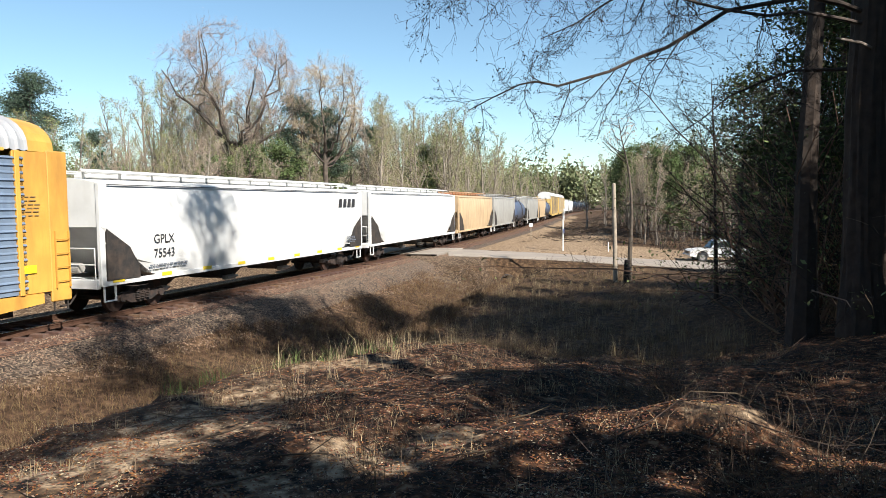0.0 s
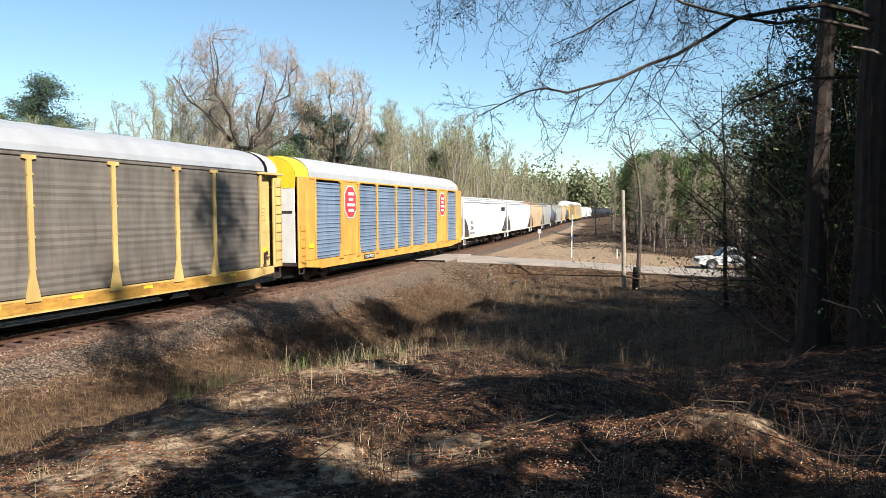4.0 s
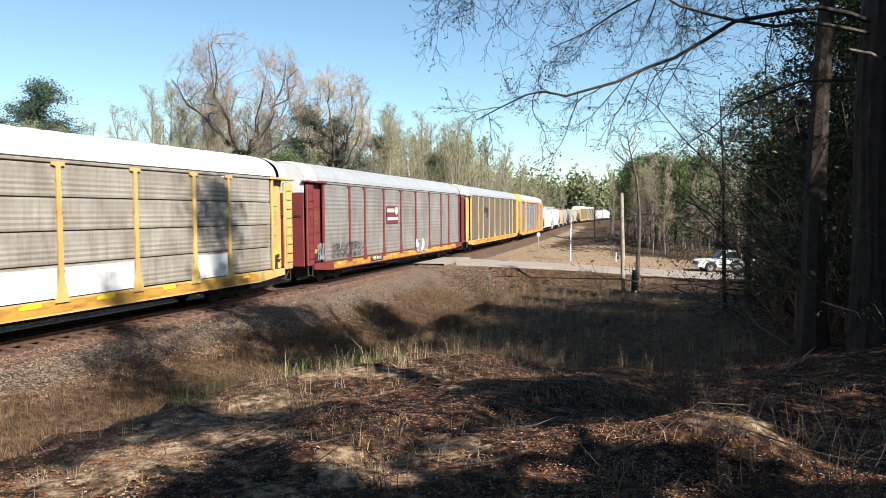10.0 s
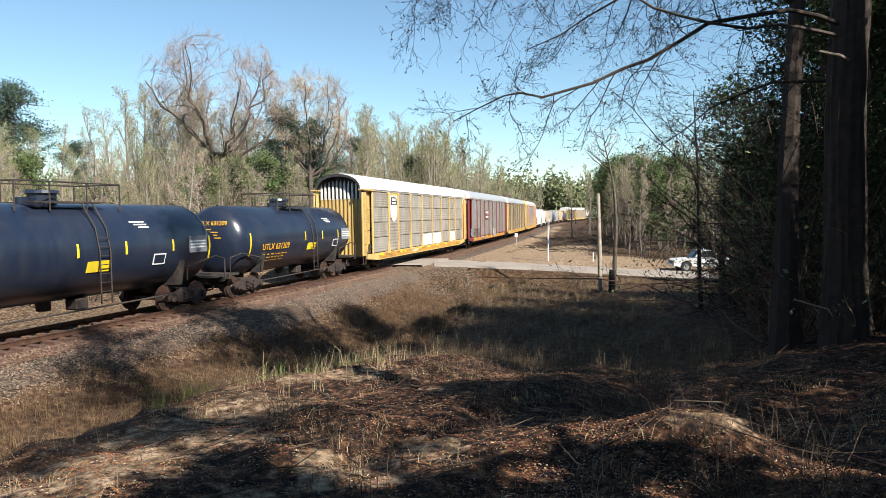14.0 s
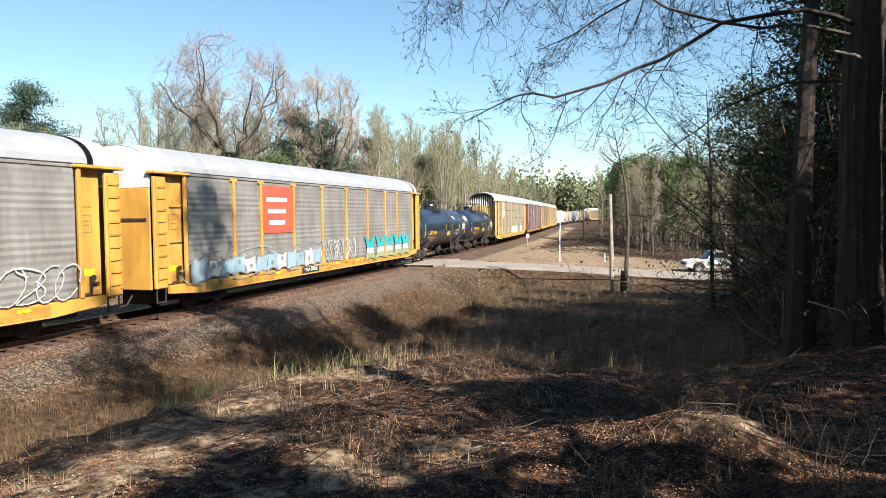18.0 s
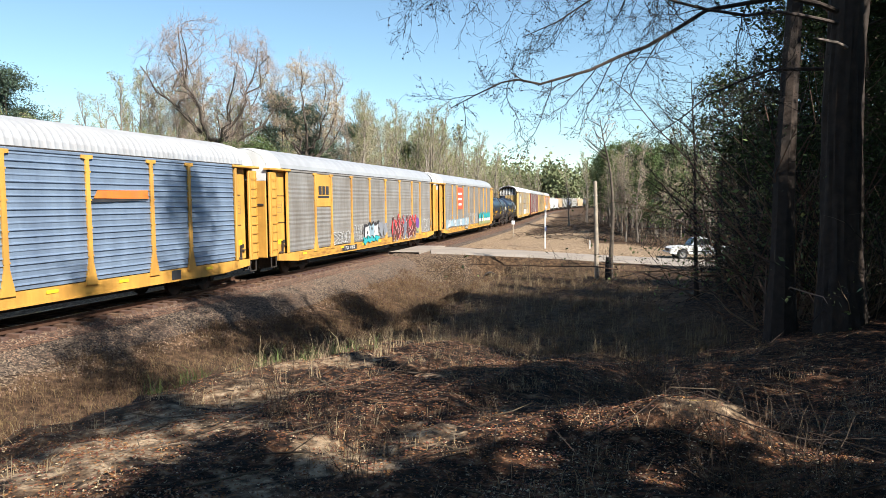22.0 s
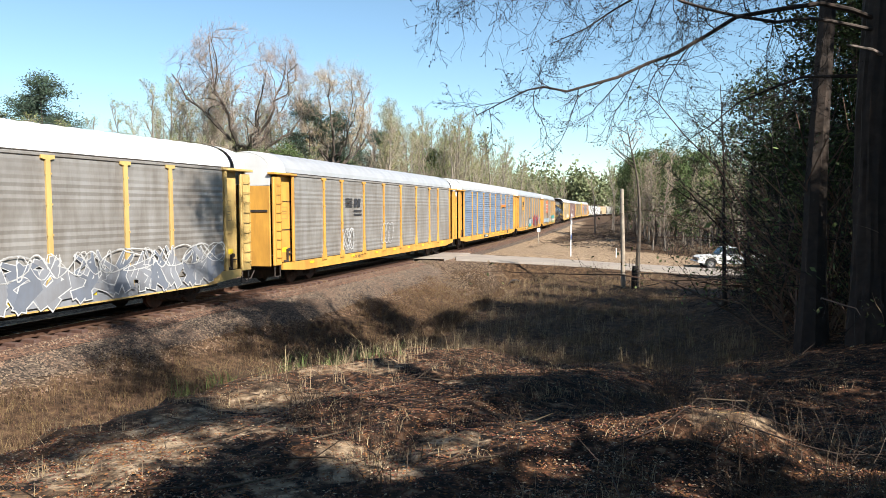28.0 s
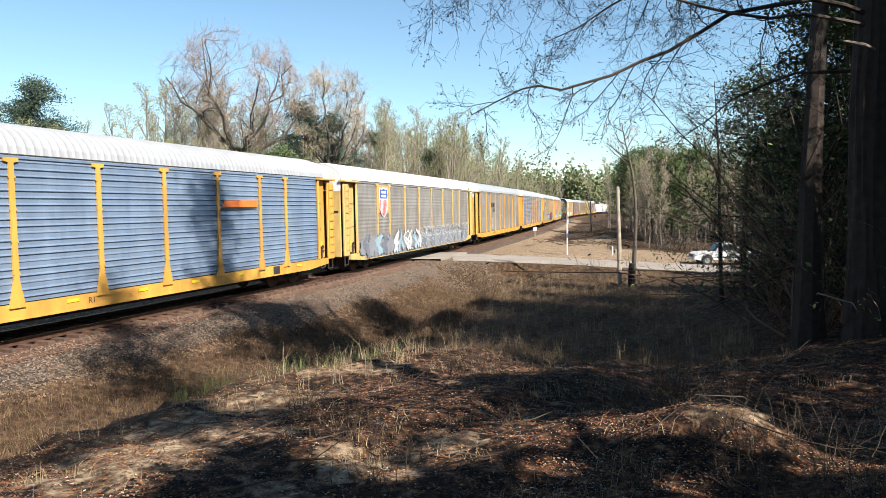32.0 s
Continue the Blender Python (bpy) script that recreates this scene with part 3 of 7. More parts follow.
# level crossing and road
def on_road(x, o, z):
    y, rz = road_at(x)
    return Vector((x, float(y) + o, float(rz) + z))


road = MB()
road.grid([[on_road(x, o, z) for o, z in ((-3.5, -0.09), (-3.2, 0.0), (-1.6, 0.035), (0, 0.05), (1.6, 0.035), (3.2, 0.0), (3.6, -0.09))] for x in [-60, -40, -20, -12, -8, -6.5, -5.6]])
tagged(new("road", road.mesh("road", M["road"], True)), "worn pale asphalt road beyond the crossing", "road", kind="structure")
road = MB()
road.grid([[on_road(x, o, z) for o, z in ((-3.5, -0.09), (-3.2, 0.0), (-1.6, 0.035), (0, 0.05), (1.6, 0.035), (3.2, 0.0), (3.6, -0.09))] for x in [0.6, 1.5, 2.5, 4, 6, 8, 10, 12, 14, 16, 18, 20, 22, 26, 30, 35, 40, 45, 55, 70]])
tagged(new("road", road.mesh("road", M["road"], True)), "worn pale asphalt road coming up to the crossing", "road", kind="structure")
S_X = 48.3
deck = thing("crossing_deck", "timber and asphalt panels of the level crossing", "level crossing")
for a, b in ((-3.1, -0.86), (-0.62, 0.62), (0.86, 3.1)):
    part("panel", ribbon(on_track, S_X - 3.6, S_X + 3.6, 1.2, [(a, -0.7), (a, -0.03), (b, -0.03), (b, -0.7)]), M["road"], deck)

# ================= rolling stock =================
def side_frame():
    mb = MB()
    prof = [(-1.15, 0.50), (-1.02, 0.62), (-0.62, 0.66), (-0.42, 0.78), (0.42, 0.78), (0.62, 0.66), (1.02, 0.62), (1.15, 0.50), (1.08, 0.36), (0.74, 0.38), (0.46, 0.26), (-0.46, 0.26), (-0.74, 0.38), (-1.08, 0.36)]
    mb.prism(prof, -0.07, 0.07)
    for k in (-0.9, 0.9):
        mb.tube([(k, -0.14, 0.46), (k, 0.0, 0.46)], 0.13, 10)
    return mb


def spring_nest():
    mb = MB()
    for x in (-0.22, 0, 0.22):
        for i in range(6):
            mb.tube([(x, 0, 0.36 + i * 0.055), (x, 0, 0.385 + i * 0.055)], 0.09, 8)
    return mb


def wheelset():
    mb = MB()
    for sgn in (-1, 1):
        mb.tube([(0, sgn * 0.70, 0), (0, sgn * 0.725, 0), (0, sgn * 0.73, 0), (0, sgn * 0.82, 0)], [0.485, 0.485, 0.46, 0.455], 24)
        mb.tube([(0, sgn * 0.82, 0), (0, sgn * 0.87, 0)], [0.16, 0.13], 12)
    mb.tube([(0, -1.05, 0), (0, 1.05, 0)], 0.08, 8)
    return mb


WHEELS = []
def bogie(car, x):
    bo = part("bogie", once("bogie/", lambda: MB().box((0, 0, 0.62), (0.4, 2.3, 0.28), 0.03).box((0, 0, 0.80), (0.5, 0.9, 0.12), 0.02), M["truck"]), M["truck"], car, "cast steel bogie", at=pose(x, 0, 0))
    for sgn in (-1, 1):
        part("side_frame", once("side_frame/", side_frame, M["truck"]), M["truck"], bo, at=pose(0, sgn * 1.02, 0, 0, 0, 0 if sgn < 0 else 180))
        part("spring", once("spring/", spring_nest, M["truck"]), M["truck"], bo, at=pose(0, sgn * 1.12, 0))
    for dx in (-0.9, 0.9):
        w = part("wheelset", once("wheelset/", wheelset, M["wheel"], True), M["wheel"], bo, at=pose(dx, 0, 0.46))
        WHEELS.append((w, dx))


def coupler(car, x, sgn):
    def make():
        return MB().box((0.25, 0, 0.86), (0.62, 0.16, 0.18), 0.02).box((0.60, 0.03, 0.86), (0.22, 0.26, 0.30), 0.05).tube([(0.1, 0.45, 0.75), (0.45, 0.5, 0.45), (0.75, 0.42, 0.42)], 0.03, 6)
    part("coupler", once("coupler/", make, M["truck"]), M["truck"], car, at=pose(x, 0, 0, 0, 0, 0 if sgn > 0 else 180))


def rung():
    return MB().tube([(-0.21, 0, 0), (-0.21, -0.07, 0), (0.21, -0.07, 0), (0.21, 0, 0)], 0.014, 4)


def louvre(w, z0, z1, pitch, depth, sharp=True):
    """One ribbed side sheet, w long: the ribs run along it."""
    mb = MB()
    n = max(3, round((z1 - z0) / pitch))
    prof = [(0.0, z0)]
    for i in range(n):
        a = z0 + (z1 - z0) * i / n
        p = (z1 - z0) / n
        if sharp:
            d = depth * (0.45 if i % 7 in (2, 5) else 1.0)
            prof += [(0.0, a + p * 0.55), (-d, a + p * 0.70), (-d * 0.7, a + p * 0.86), (0.0, a + p * 0.97)]
        else:
            d = depth * (1.7 if i % 6 < 3 else 0.35 if i % 6 == 4 else 0.9)
            prof += [(-d * 0.5, a + p * 0.25), (-d, a + p * 0.5), (-d * 0.5, a + p * 0.75), (0.0, a + p)]
    prof.append((0.0, z1))
    mb.grid([[(x, y, z) for y, z in prof] for x in (0, w)])
    mb.grid([[(x, 0.05, z) for z in (z1, z0)] for x in (0, w)])
    mb.add([(0, 0, z0), (0, .05, z0), (w, .05, z0), (w, 0, z0), (0, 0, z1), (0, .05, z1), (w, .05, z1), (w, 0, z1)], [(0, 1, 2, 3), (7, 6, 5, 4), (0, 4, 5, 1), (3, 2, 6, 7)])
    return mb


SILL0, SILL1, EAVE, PEAK, HW, RL = 0.62, 1.06, 4.93, 5.97, 1.60, 27.45
POSTS = [4.6, 6.6, 9.4, 12.3, 15.15, 18.05, 20.85, 22.85]


def post_shape():
    """A side post with a wide foot and a T head; outline in (x, z), 5 cm thick."""
    mb = MB()
    mb.prism([(-0.24, SILL1 - 0.10), (0.24, SILL1 - 0.10), (0.20, SILL1 + 0.10), (0.085, SILL1 + 0.62), (0.075, EAVE - 0.14), (0.22, EAVE - 0.11), (0.22, EAVE - 0.01), (-0.22, EAVE - 0.01), (-0.22, EAVE - 0.11), (-0.075, EAVE - 0.14), (-0.085, SILL1 + 0.62), (-0.20, SILL1 + 0.10)], -0.055, 0.0)
    for k in range(4):
        z = SILL1 + 0.8 + k * 0.85
        for sx in (-0.085, 0.085):
            mb.box((sx, -0.058, z), (0.04, 0.02, 0.05))
    return mb


def autorack(name_label, frame_m, panel_m, roof_m, top_m, ribbed=False, sharp=False, solid=(), seams=False, end="plain", flush=False, posts=None, first=1.75, back=0.0, rust=False):
    """A covered car carrier. x runs towards the front, measured from the rear end; the seen side is -y."""
    car = thing("autorack_car", name_label, "freight car", "cars of the freight train")
    C = -RL / 2                                     # rear end of the body
    posts = posts or POSTS
    fm, pm = M[frame_m], M[panel_m]
    part("deck", MB().box((0, 0, 0.95), (RL - 1.2, 2.9, 0.16)).box((0, 0, 0.64), (RL - 1.6, 1.0, 0.56)).box((0, 0, 2.5), (RL - 2, 2.8, 0.06)).box((0, 0, 3.75), (RL - 2, 2.8, 0.06)), M["under"], car, "dark decks and centre sill")
    for sgn in (-1, 1):
        R = pose(0, 0, 0, 0, 0, 0 if sgn < 0 else 180)
        part("side_sill", MB().prism([(C + 0.7 + back, 0.78), (C + 2.6 + back, SILL0), (-C - 2.6, SILL0), (-C - 0.7, 0.78), (-C - 0.7, SILL1), (C + 0.7, SILL1)], -HW, -HW + 0.10).box((0, -HW + 0.06, SILL0 + 0.03), (RL - 5.4, 0.16, 0.05)), fm, car, at=R)
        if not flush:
            part("eave_strip", MB().box((0, -HW - 0.004, EAVE + 0.075), (RL - 2.2, 0.03, 0.035)), M["under"], car, "thin dark strip under the roof", at=R)
        part("top_chord", MB().box((0, -HW + 0.03, EAVE), (RL - 3.4, 0.12, 0.10), 0.02), pm if not flush else fm, car, at=R)
        edges = [first] + posts + [RL - 1.75 + (0.6 if flush else 0)]
        for i in range(len(edges) - 1):
            a, b = edges[i] + 0.03, edges[i + 1] - 0.03
            w = b - a
            if i in solid:
                z0 = EAVE - 1.72 if not flush else SILL1 + 0.02
                part("sign_panel", MB().box((w / 2, 0.012, (z0 + EAVE - 0.06) / 2), (w, 0.05, EAVE - 0.06 - z0), 0.01), fm, car, "smooth painted panel", at=R @ pose(C + a, -HW, 0))
                if flush:
                    continue
                part("side_panel", once(f"side_panel/{panel_m}{w:.2f}short", lambda: louvre(w, SILL1 + 0.03, z0 - 0.02, 0.21, 0.016, sharp), pm), pm, car, at=R @ pose(C + a, -HW + 0.01, 0))
                continue
            if seams:
                zz = np.linspace(SILL1 + 0.03, EAVE - 0.06, 5)
                for j in range(4):
                    part("side_panel", once(f"side_panel/{panel_m}{w:.2f}s{j}", lambda: louvre(w, zz[j] + 0.02, zz[j + 1] - 0.02, 0.16, 0.008, False), pm), pm, car, at=R @ pose(C + a, -HW + 0.012, 0))
            else:
                top = EAVE - (0.16 if flush else 0.06)
                part("side_panel", once(f"side_panel/{panel_m}{w:.2f}{flush}", lambda: louvre(w, SILL1 + 0.03, top, 0.19 if sharp else 0.21, 0.045 if sharp else 0.010, sharp), pm), pm, car, at=R @ pose(C + a, -HW + 0.01, 0))
        for p in posts:
            part("post", once(f"post/{frame_m}", post_shape, fm), fm, car, at=R @ pose(C + p, -HW - 0.003, 0))
        # solid end bays with ladders
        for e in (0, 1):
            Q = R @ (pose(C + back, 0, 0) if e == 0 else pose(-C + (0.25 if flush else 0), 0, 0))
            d = 1 if e == 0 else -1
            part("end_panel", MB().box((d * 1.20, -HW + (0.05 if flush else 0.24), (SILL1 + EAVE) / 2), (1.05, 0.08, EAVE - SILL1 - 0.02), 0.015), fm, car, at=Q)
            if flush:
                part("corner_panel", MB().box((d * 0.36, -HW + 0.05, (SILL0 + EAVE) / 2 + 0.1), (0.66, 0.10, EAVE - SILL0 - 0.1), 0.03), fm, car, at=Q)
            else:
                part("corner_post", MB().box((d * 0.32, -HW + 0.06, (SILL1 + EAVE) / 2 - 0.1), (0.60, 0.12, EAVE - SILL1 - 0.05), 0.03), fm, car, at=Q)
            if not flush:
                part("door_header", MB().box((d * 0.9, -HW + 0.08, EAVE + 0.01), (1.9, 0.38, 0.10), 0.02), fm, car, at=Q)
            part("door_post", MB().box((d * 1.62, -HW + 0.0, (SILL1 + EAVE) / 2), (0.14, 0.10, EAVE - SILL1), 0.015), fm, car, at=Q)
            lad = part("ladder", once(f"ladder/{frame_m}{flush}", lambda: MB().box((-0.22, -0.02, 2.95), (0.03, 0.04, 3.5)).box((0.22, -0.02, 2.95), (0.03, 0.04, 3.5)) if not flush else MB().box((-0.22, -0.03, 1.95), (0.03, 0.06, 1.6)).box((0.22, -0.03, 1.95), (0.03, 0.06, 1.6)), fm), fm, car, "rung ladder", at=Q @ pose(d * 0.33, -HW, 0))
            for k in range(4 if flush else 9):
                part("rung", once(f"rung/{frame_m}", rung, fm), fm, lad, at=pose(0, 0, 1.35 + k * 0.39))
            part("step", MB().box((d * 0.35, -HW + 0.08, 0.52), (0.46, 0.05, 0.04)).box((d * 0.13, -HW + 0.08, 0.74), (0.04, 0.04, 0.46)).box((d * 0.57, -HW + 0.08, 0.74), (0.04, 0.04, 0.46)), M["under"], car, "stirrup step", at=Q)
    # roof
    N = 14
    arc = [(-HW * math.cos(math.pi * i / N), EAVE + (PEAK - EAVE) * math.sin(math.pi * i / N) ** 0.85) for i in range(N + 1)]
    rows = []
    xs = np.arange(C + 1.0 + back, -C - 0.99, 0.09 if ribbed else 0.4)
    for i, x in enumerate(xs):
        b = 0.0
        if ribbed:
            b = 0.035 * (1 if i % 3 == 0 else 0)
        k = 1 - 0.012 * (i % 2) * (0 if ribbed else 0.3)
        rows.append([(x, y * (1 + b * 0.3), z * k + b) for y, z in arc])
    part("roof", MB().grid(rows), M[roof_m], car, "galvanised arched roof" if roof_m == "roof" else "white arched roof")
    hood = []
    for q in (0.0, 0.35, 0.7, 1.0):
        hood.append([(C + back + 1.02 - 0.95 * q, y * (1 - 0.10 * q * q), EAVE + (z - EAVE) * (1 - 0.06 * q * q)) for y, z in arc])
    part("hood", MB().grid(hood), M["yellow_bright"] if end == "bright" else M[top_m], car, "end of the roof")
    part("hood", MB().grid([[(back - x, y, z) for x, y, z in r] for r in hood]), M["yellow"] if end == "bright" else M[top_m], car, "end of the roof")
    # end doors
    arc2 = [(y * 0.88, EAVE + (z - EAVE) * 0.92) for y, z in arc]
    for d in (1, -1):
        X = d * -(C + (0.62 if end == "ribs" else 0.10)) + (back if d < 0 else 0)
        low = 4.42
        doors = MB().box((X, 0, (0.95 + low) / 2), (0.08, 2.72, low - 0.95), 0.02)
        part("end_door", doors, M["white"] if end == "bright" else fm, car)
        part("end_door_top", MB().prism([(-1.36, low + 0.01), (1.36, low + 0.01)] + [(y, z) for y, z in arc2[::-1]], X - 0.04, X + 0.04, "x"), (M["under"] if end == "ribs" else M[top_m]) if end != "bright" else M["yellow_bright"], car)
        if end == "ribs":
            for i in range(11):
                y = -1.25 + i * 0.25
                part("door_rib", MB().box((X + d * 0.07, y, 2.67), (0.09, 0.07, 3.4)), fm, car)
                part("door_rib", MB().prism([(y - 0.055, 4.40), (y + 0.055, 4.40), (y + 0.05, 4.95 + 0.42 * math.cos(y * 0.9)), (y, 5.12 + 0.45 * math.cos(y * 0.9)), (y - 0.05, 4.95 + 0.42 * math.cos(y * 0.9))], X + d * 0.03, X + d * 0.12, "x"), M["white"], car)
        else:
            part("door_seam", MB().box((X + d * 0.045, 0.0, 2.6), (0.02, 0.04, 3.2)).box((X + d * 0.06, -0.7, 3.35), (0.03, 1.1, 0.09)), M["under"], car, "dark seam and latch bar of the end doors")
        coupler(car, d * (RL / 2 - 0.30), d)
        bogie(car, d * 10.06)
    if end == "ribs":
        rim = [[(C + 0.075, y * k, EAVE + (z - EAVE) * k2) for y, z in arc] for k, k2 in ((0.905, 0.945), (0.83, 0.80))]
        part("visor", MB().grid(rim), M["ink"], car, "black rim of the overhanging roof end")
    # small fittings of the seen side
    if rust:
        part("sill_cover", MB().box((0, -HW - 0.004, 0.83), (RL - 5.4, 0.012, 0.36)), M["sill_rust"], car, "rust-streaked yellow side sill")
    if not flush:
        for x, z in ((1.15, 1.62), (RL - 1.15, 1.78)):
            part("sticker", plate(0.42, 0.20, 0.004), M["yellow_bright"], car, "yellow warning sticker", at=pose(C + x, -HW + 0.196, z))
        for x in (1.2, RL - 1.25):
            fr = MB()
            for dx, dz, w, h in ((0, 0.26, 0.5, 0.025), (0, -0.26, 0.5, 0.025), (0.24, 0, 0.025, 0.5), (-0.24, 0, 0.025, 0.5), (0, 0.08, 0.38, 0.03), (0, -0.04, 0.34, 0.03)):
                fr.box((dx, 0, dz), (w, 0.004, h))
            part("data_frame", fr, M["print_grey"], car, "printed data box", at=pose(C + x, -HW + 0.197, 3.25))
            part("brake_gear", MB().box((0, 0, 1.35), (0.06, 0.10, 0.62), 0.015).box((0.12, -0.02, 1.45), (0.34, 0.06, 0.05)).box((-0.14, 0, 1.12), (0.30, 0.08, 0.10), 0.02).tube([(0.05, -0.03, 1.62), (0.05, -0.07, 1.62)], 0.09, 10), M["truck"], car, "rusty hand-brake gear", at=pose(C + x + 0.12, -HW + 0.14, 0))
        for a in (3.3, 7.9, 11.2, 14.0, 16.6, 19.4, 23.9):
            part("reflector", plate(0.42, 0.10, 0.004), M["yellow_bright"], car, "yellow reflective strip", at=pose(C + a, -HW - 0.018, 0.93))
    return car


def end_number(c, a, b, mat="ink", z=4.15):
    """The car's number on its rear end doors."""
    turn = Matrix(((0, 0, -1, 0), (-1, 0, 0, 0), (0, 1, 0, 0), (0, 0, 0, 1)))
    for k, w in enumerate((a, b)):
        writing(w, 0.24, M[mat], c, Matrix.Translation((-RL / 2 + 0.054, 0.45, z - 0.27 * k)) @ turn)


FACE = Matrix(((1, 0, 0, 0), (0, 0, -1, 0), (0, 1, 0, 0), (0, 0, 0, 1)))       # lettering that faces -y
def side_at(x, z, y=-HW - 0.065, tilt=0.0):
    return Matrix.Translation((x, y, z)) @ pose(0, 0, 0, 0, tilt, 0) @ FACE


def plate(w, h, t=0.006, cut=0.0):
    """A thin flat plate, centred, facing -y."""
    c = cut
    prof = [(-w / 2 + c, -h / 2), (w / 2 - c, -h / 2), (w / 2, -h / 2 + c), (w / 2, h / 2 - c), (w / 2 - c, h / 2), (-w / 2 + c, h / 2), (-w / 2, h / 2 - c), (-w / 2, -h / 2 + c)] if c else [(-w / 2, -h / 2), (w / 2, -h / 2), (w / 2, h / 2), (-w / 2, h / 2)]
    return MB().prism(prof, -t, 0.0)


def bars(car, x, z, w, rows, mat, y=-HW - 0.062, h=0.05, gap=0.09, seed=1, name="small_print"):
    """Small print that cannot be read: short bars."""
    rng = random.Random(seed)
    mb = MB()
    for r in range(rows):
        u = -w / 2
        while u < w / 2 - 0.05:
            k = rng.uniform(0.06, 0.22)
            mb.box((x + u + k / 2, y, z - r * gap), (k, 0.004, h))
            u += k + rng.uniform(0.03, 0.07)
    part(name, mb, mat, car, "illegible stencilled lines")


def stripes(car, xs, z, mat, w=0.45, h=0.10, y=-HW - 0.006):
    for x in xs:
        part("reflector", plate(w, h, 0.004), mat, car, "yellow reflective strip", at=pose(x, y, z))


def scrawl(car, x0, x1, z0, z1, mat, seed, n=9, r=0.022, y=-HW - 0.07, name="graffiti_line", label="sprayed graffiti outline"):
    """Loose sprayed loops: flat ribbons that wander over the side."""
    rng = random.Random(seed)
    mb = MB()
    w = (x1 - x0) / n
    for i in range(n):
        cx, cz = x0 + (i + 0.5) * w, (z0 + z1) / 2
        ph, k1, k2 = rng.uniform(0, 6.3), rng.choice((1, 2)), rng.choice((1, 2, 3))
        pts = []
        for j in range(44):
            a = j / 43 * 6.0 + ph
            pts.append((cx + w * 0.75 * math.cos(a * k1) * rng.uniform(0.96, 1.03), cz + (z1 - z0) * 0.5 * math.sin(a * k2 + 0.4) * rng.uniform(0.96, 1.03)))
        for (ax, az), (bx, bz) in zip(pts, pts[1:]):
            d = Vector((bx - ax, bz - az))
            if d.length < 1e-4:
                continue
            q = Vector((-d.y, d.x)).normalized() * r * rng.uniform(0.6, 1.4)
            mb.add([(ax + q.x, y, az + q.y), (ax - q.x, y, az - q.y), (bx - q.x, y, bz - q.y), (bx + q.x, y, bz + q.y)], [(0, 1, 2, 3)])
    part(name, mb, mat, car, label)


def piece(car, x0, x1, z0, z1, fill, outline, seed, n, y=-HW - 0.064, label="graffiti letter shape with pale outline"):
    """A row of jagged block shapes, each a fill on a wider outline."""
    rng = random.Random(seed)
    w = (x1 - x0) / n
    for i in range(n):
        cx, top, foot = x0 + (i + 0.5) * w, z1 - rng.uniform(0, 0.18) * (z1 - z0), z0 + rng.uniform(0, 0.15) * (z1 - z0)
        tilt = rng.uniform(-0.15, 0.15) * (z1 - z0)
        left = [(-0.52 + rng.uniform(-0.12, 0.12), v) for v in (0.0, 0.22, 0.45, 0.7, 0.9)]
        right = [(0.52 + rng.uniform(-0.12, 0.12), v) for v in (1.0, 0.78, 0.55, 0.3, 0.08)]
        notch = [(rng.uniform(-0.15, 0.15), 0.72 + rng.uniform(0, 0.15))]
        foot_n = [(rng.uniform(-0.15, 0.15), rng.uniform(0.12, 0.3))]
        shape = left + notch + right + foot_n
        for _ in range(2):                       # rounded off
            shape = [p for (a, b), (c, d) in zip(shape, shape[1:] + shape[:1]) for p in ((0.75 * a + 0.25 * c, 0.75 * b + 0.25 * d), (0.25 * a + 0.75 * c, 0.25 * b + 0.75 * d))]
        def put(k, g):
            return [(cx + u * w * k + tilt * (v - 0.5), foot - g + (top - foot + 2 * g) * v) for u, v in shape]
        part("graffiti", MB().prism(put(1.12, 0.05), y - 0.003, y), M[outline], car, label)
        part("graffiti", MB().prism(put(0.92, -0.02), y - 0.0065 - 0.0003 * (i % 3), y - 0.004), M[fill if isinstance(fill, str) else fill[i % len(fill)]], car, label)
        if i % 3 != 2:
            hole = [(cx + w * 0.13 * math.cos(a) + rng.uniform(-0.02, 0.02), (top + foot) / 2 + (0.12 if i % 2 else -0.06) * (top - foot) + (top - foot) * 0.13 * math.sin(a)) for a in np.linspace(0, 5.6, 9)]
            part("graffiti", MB().prism(hole, y - 0.009, y - 0.0072), M[outline], car, label)


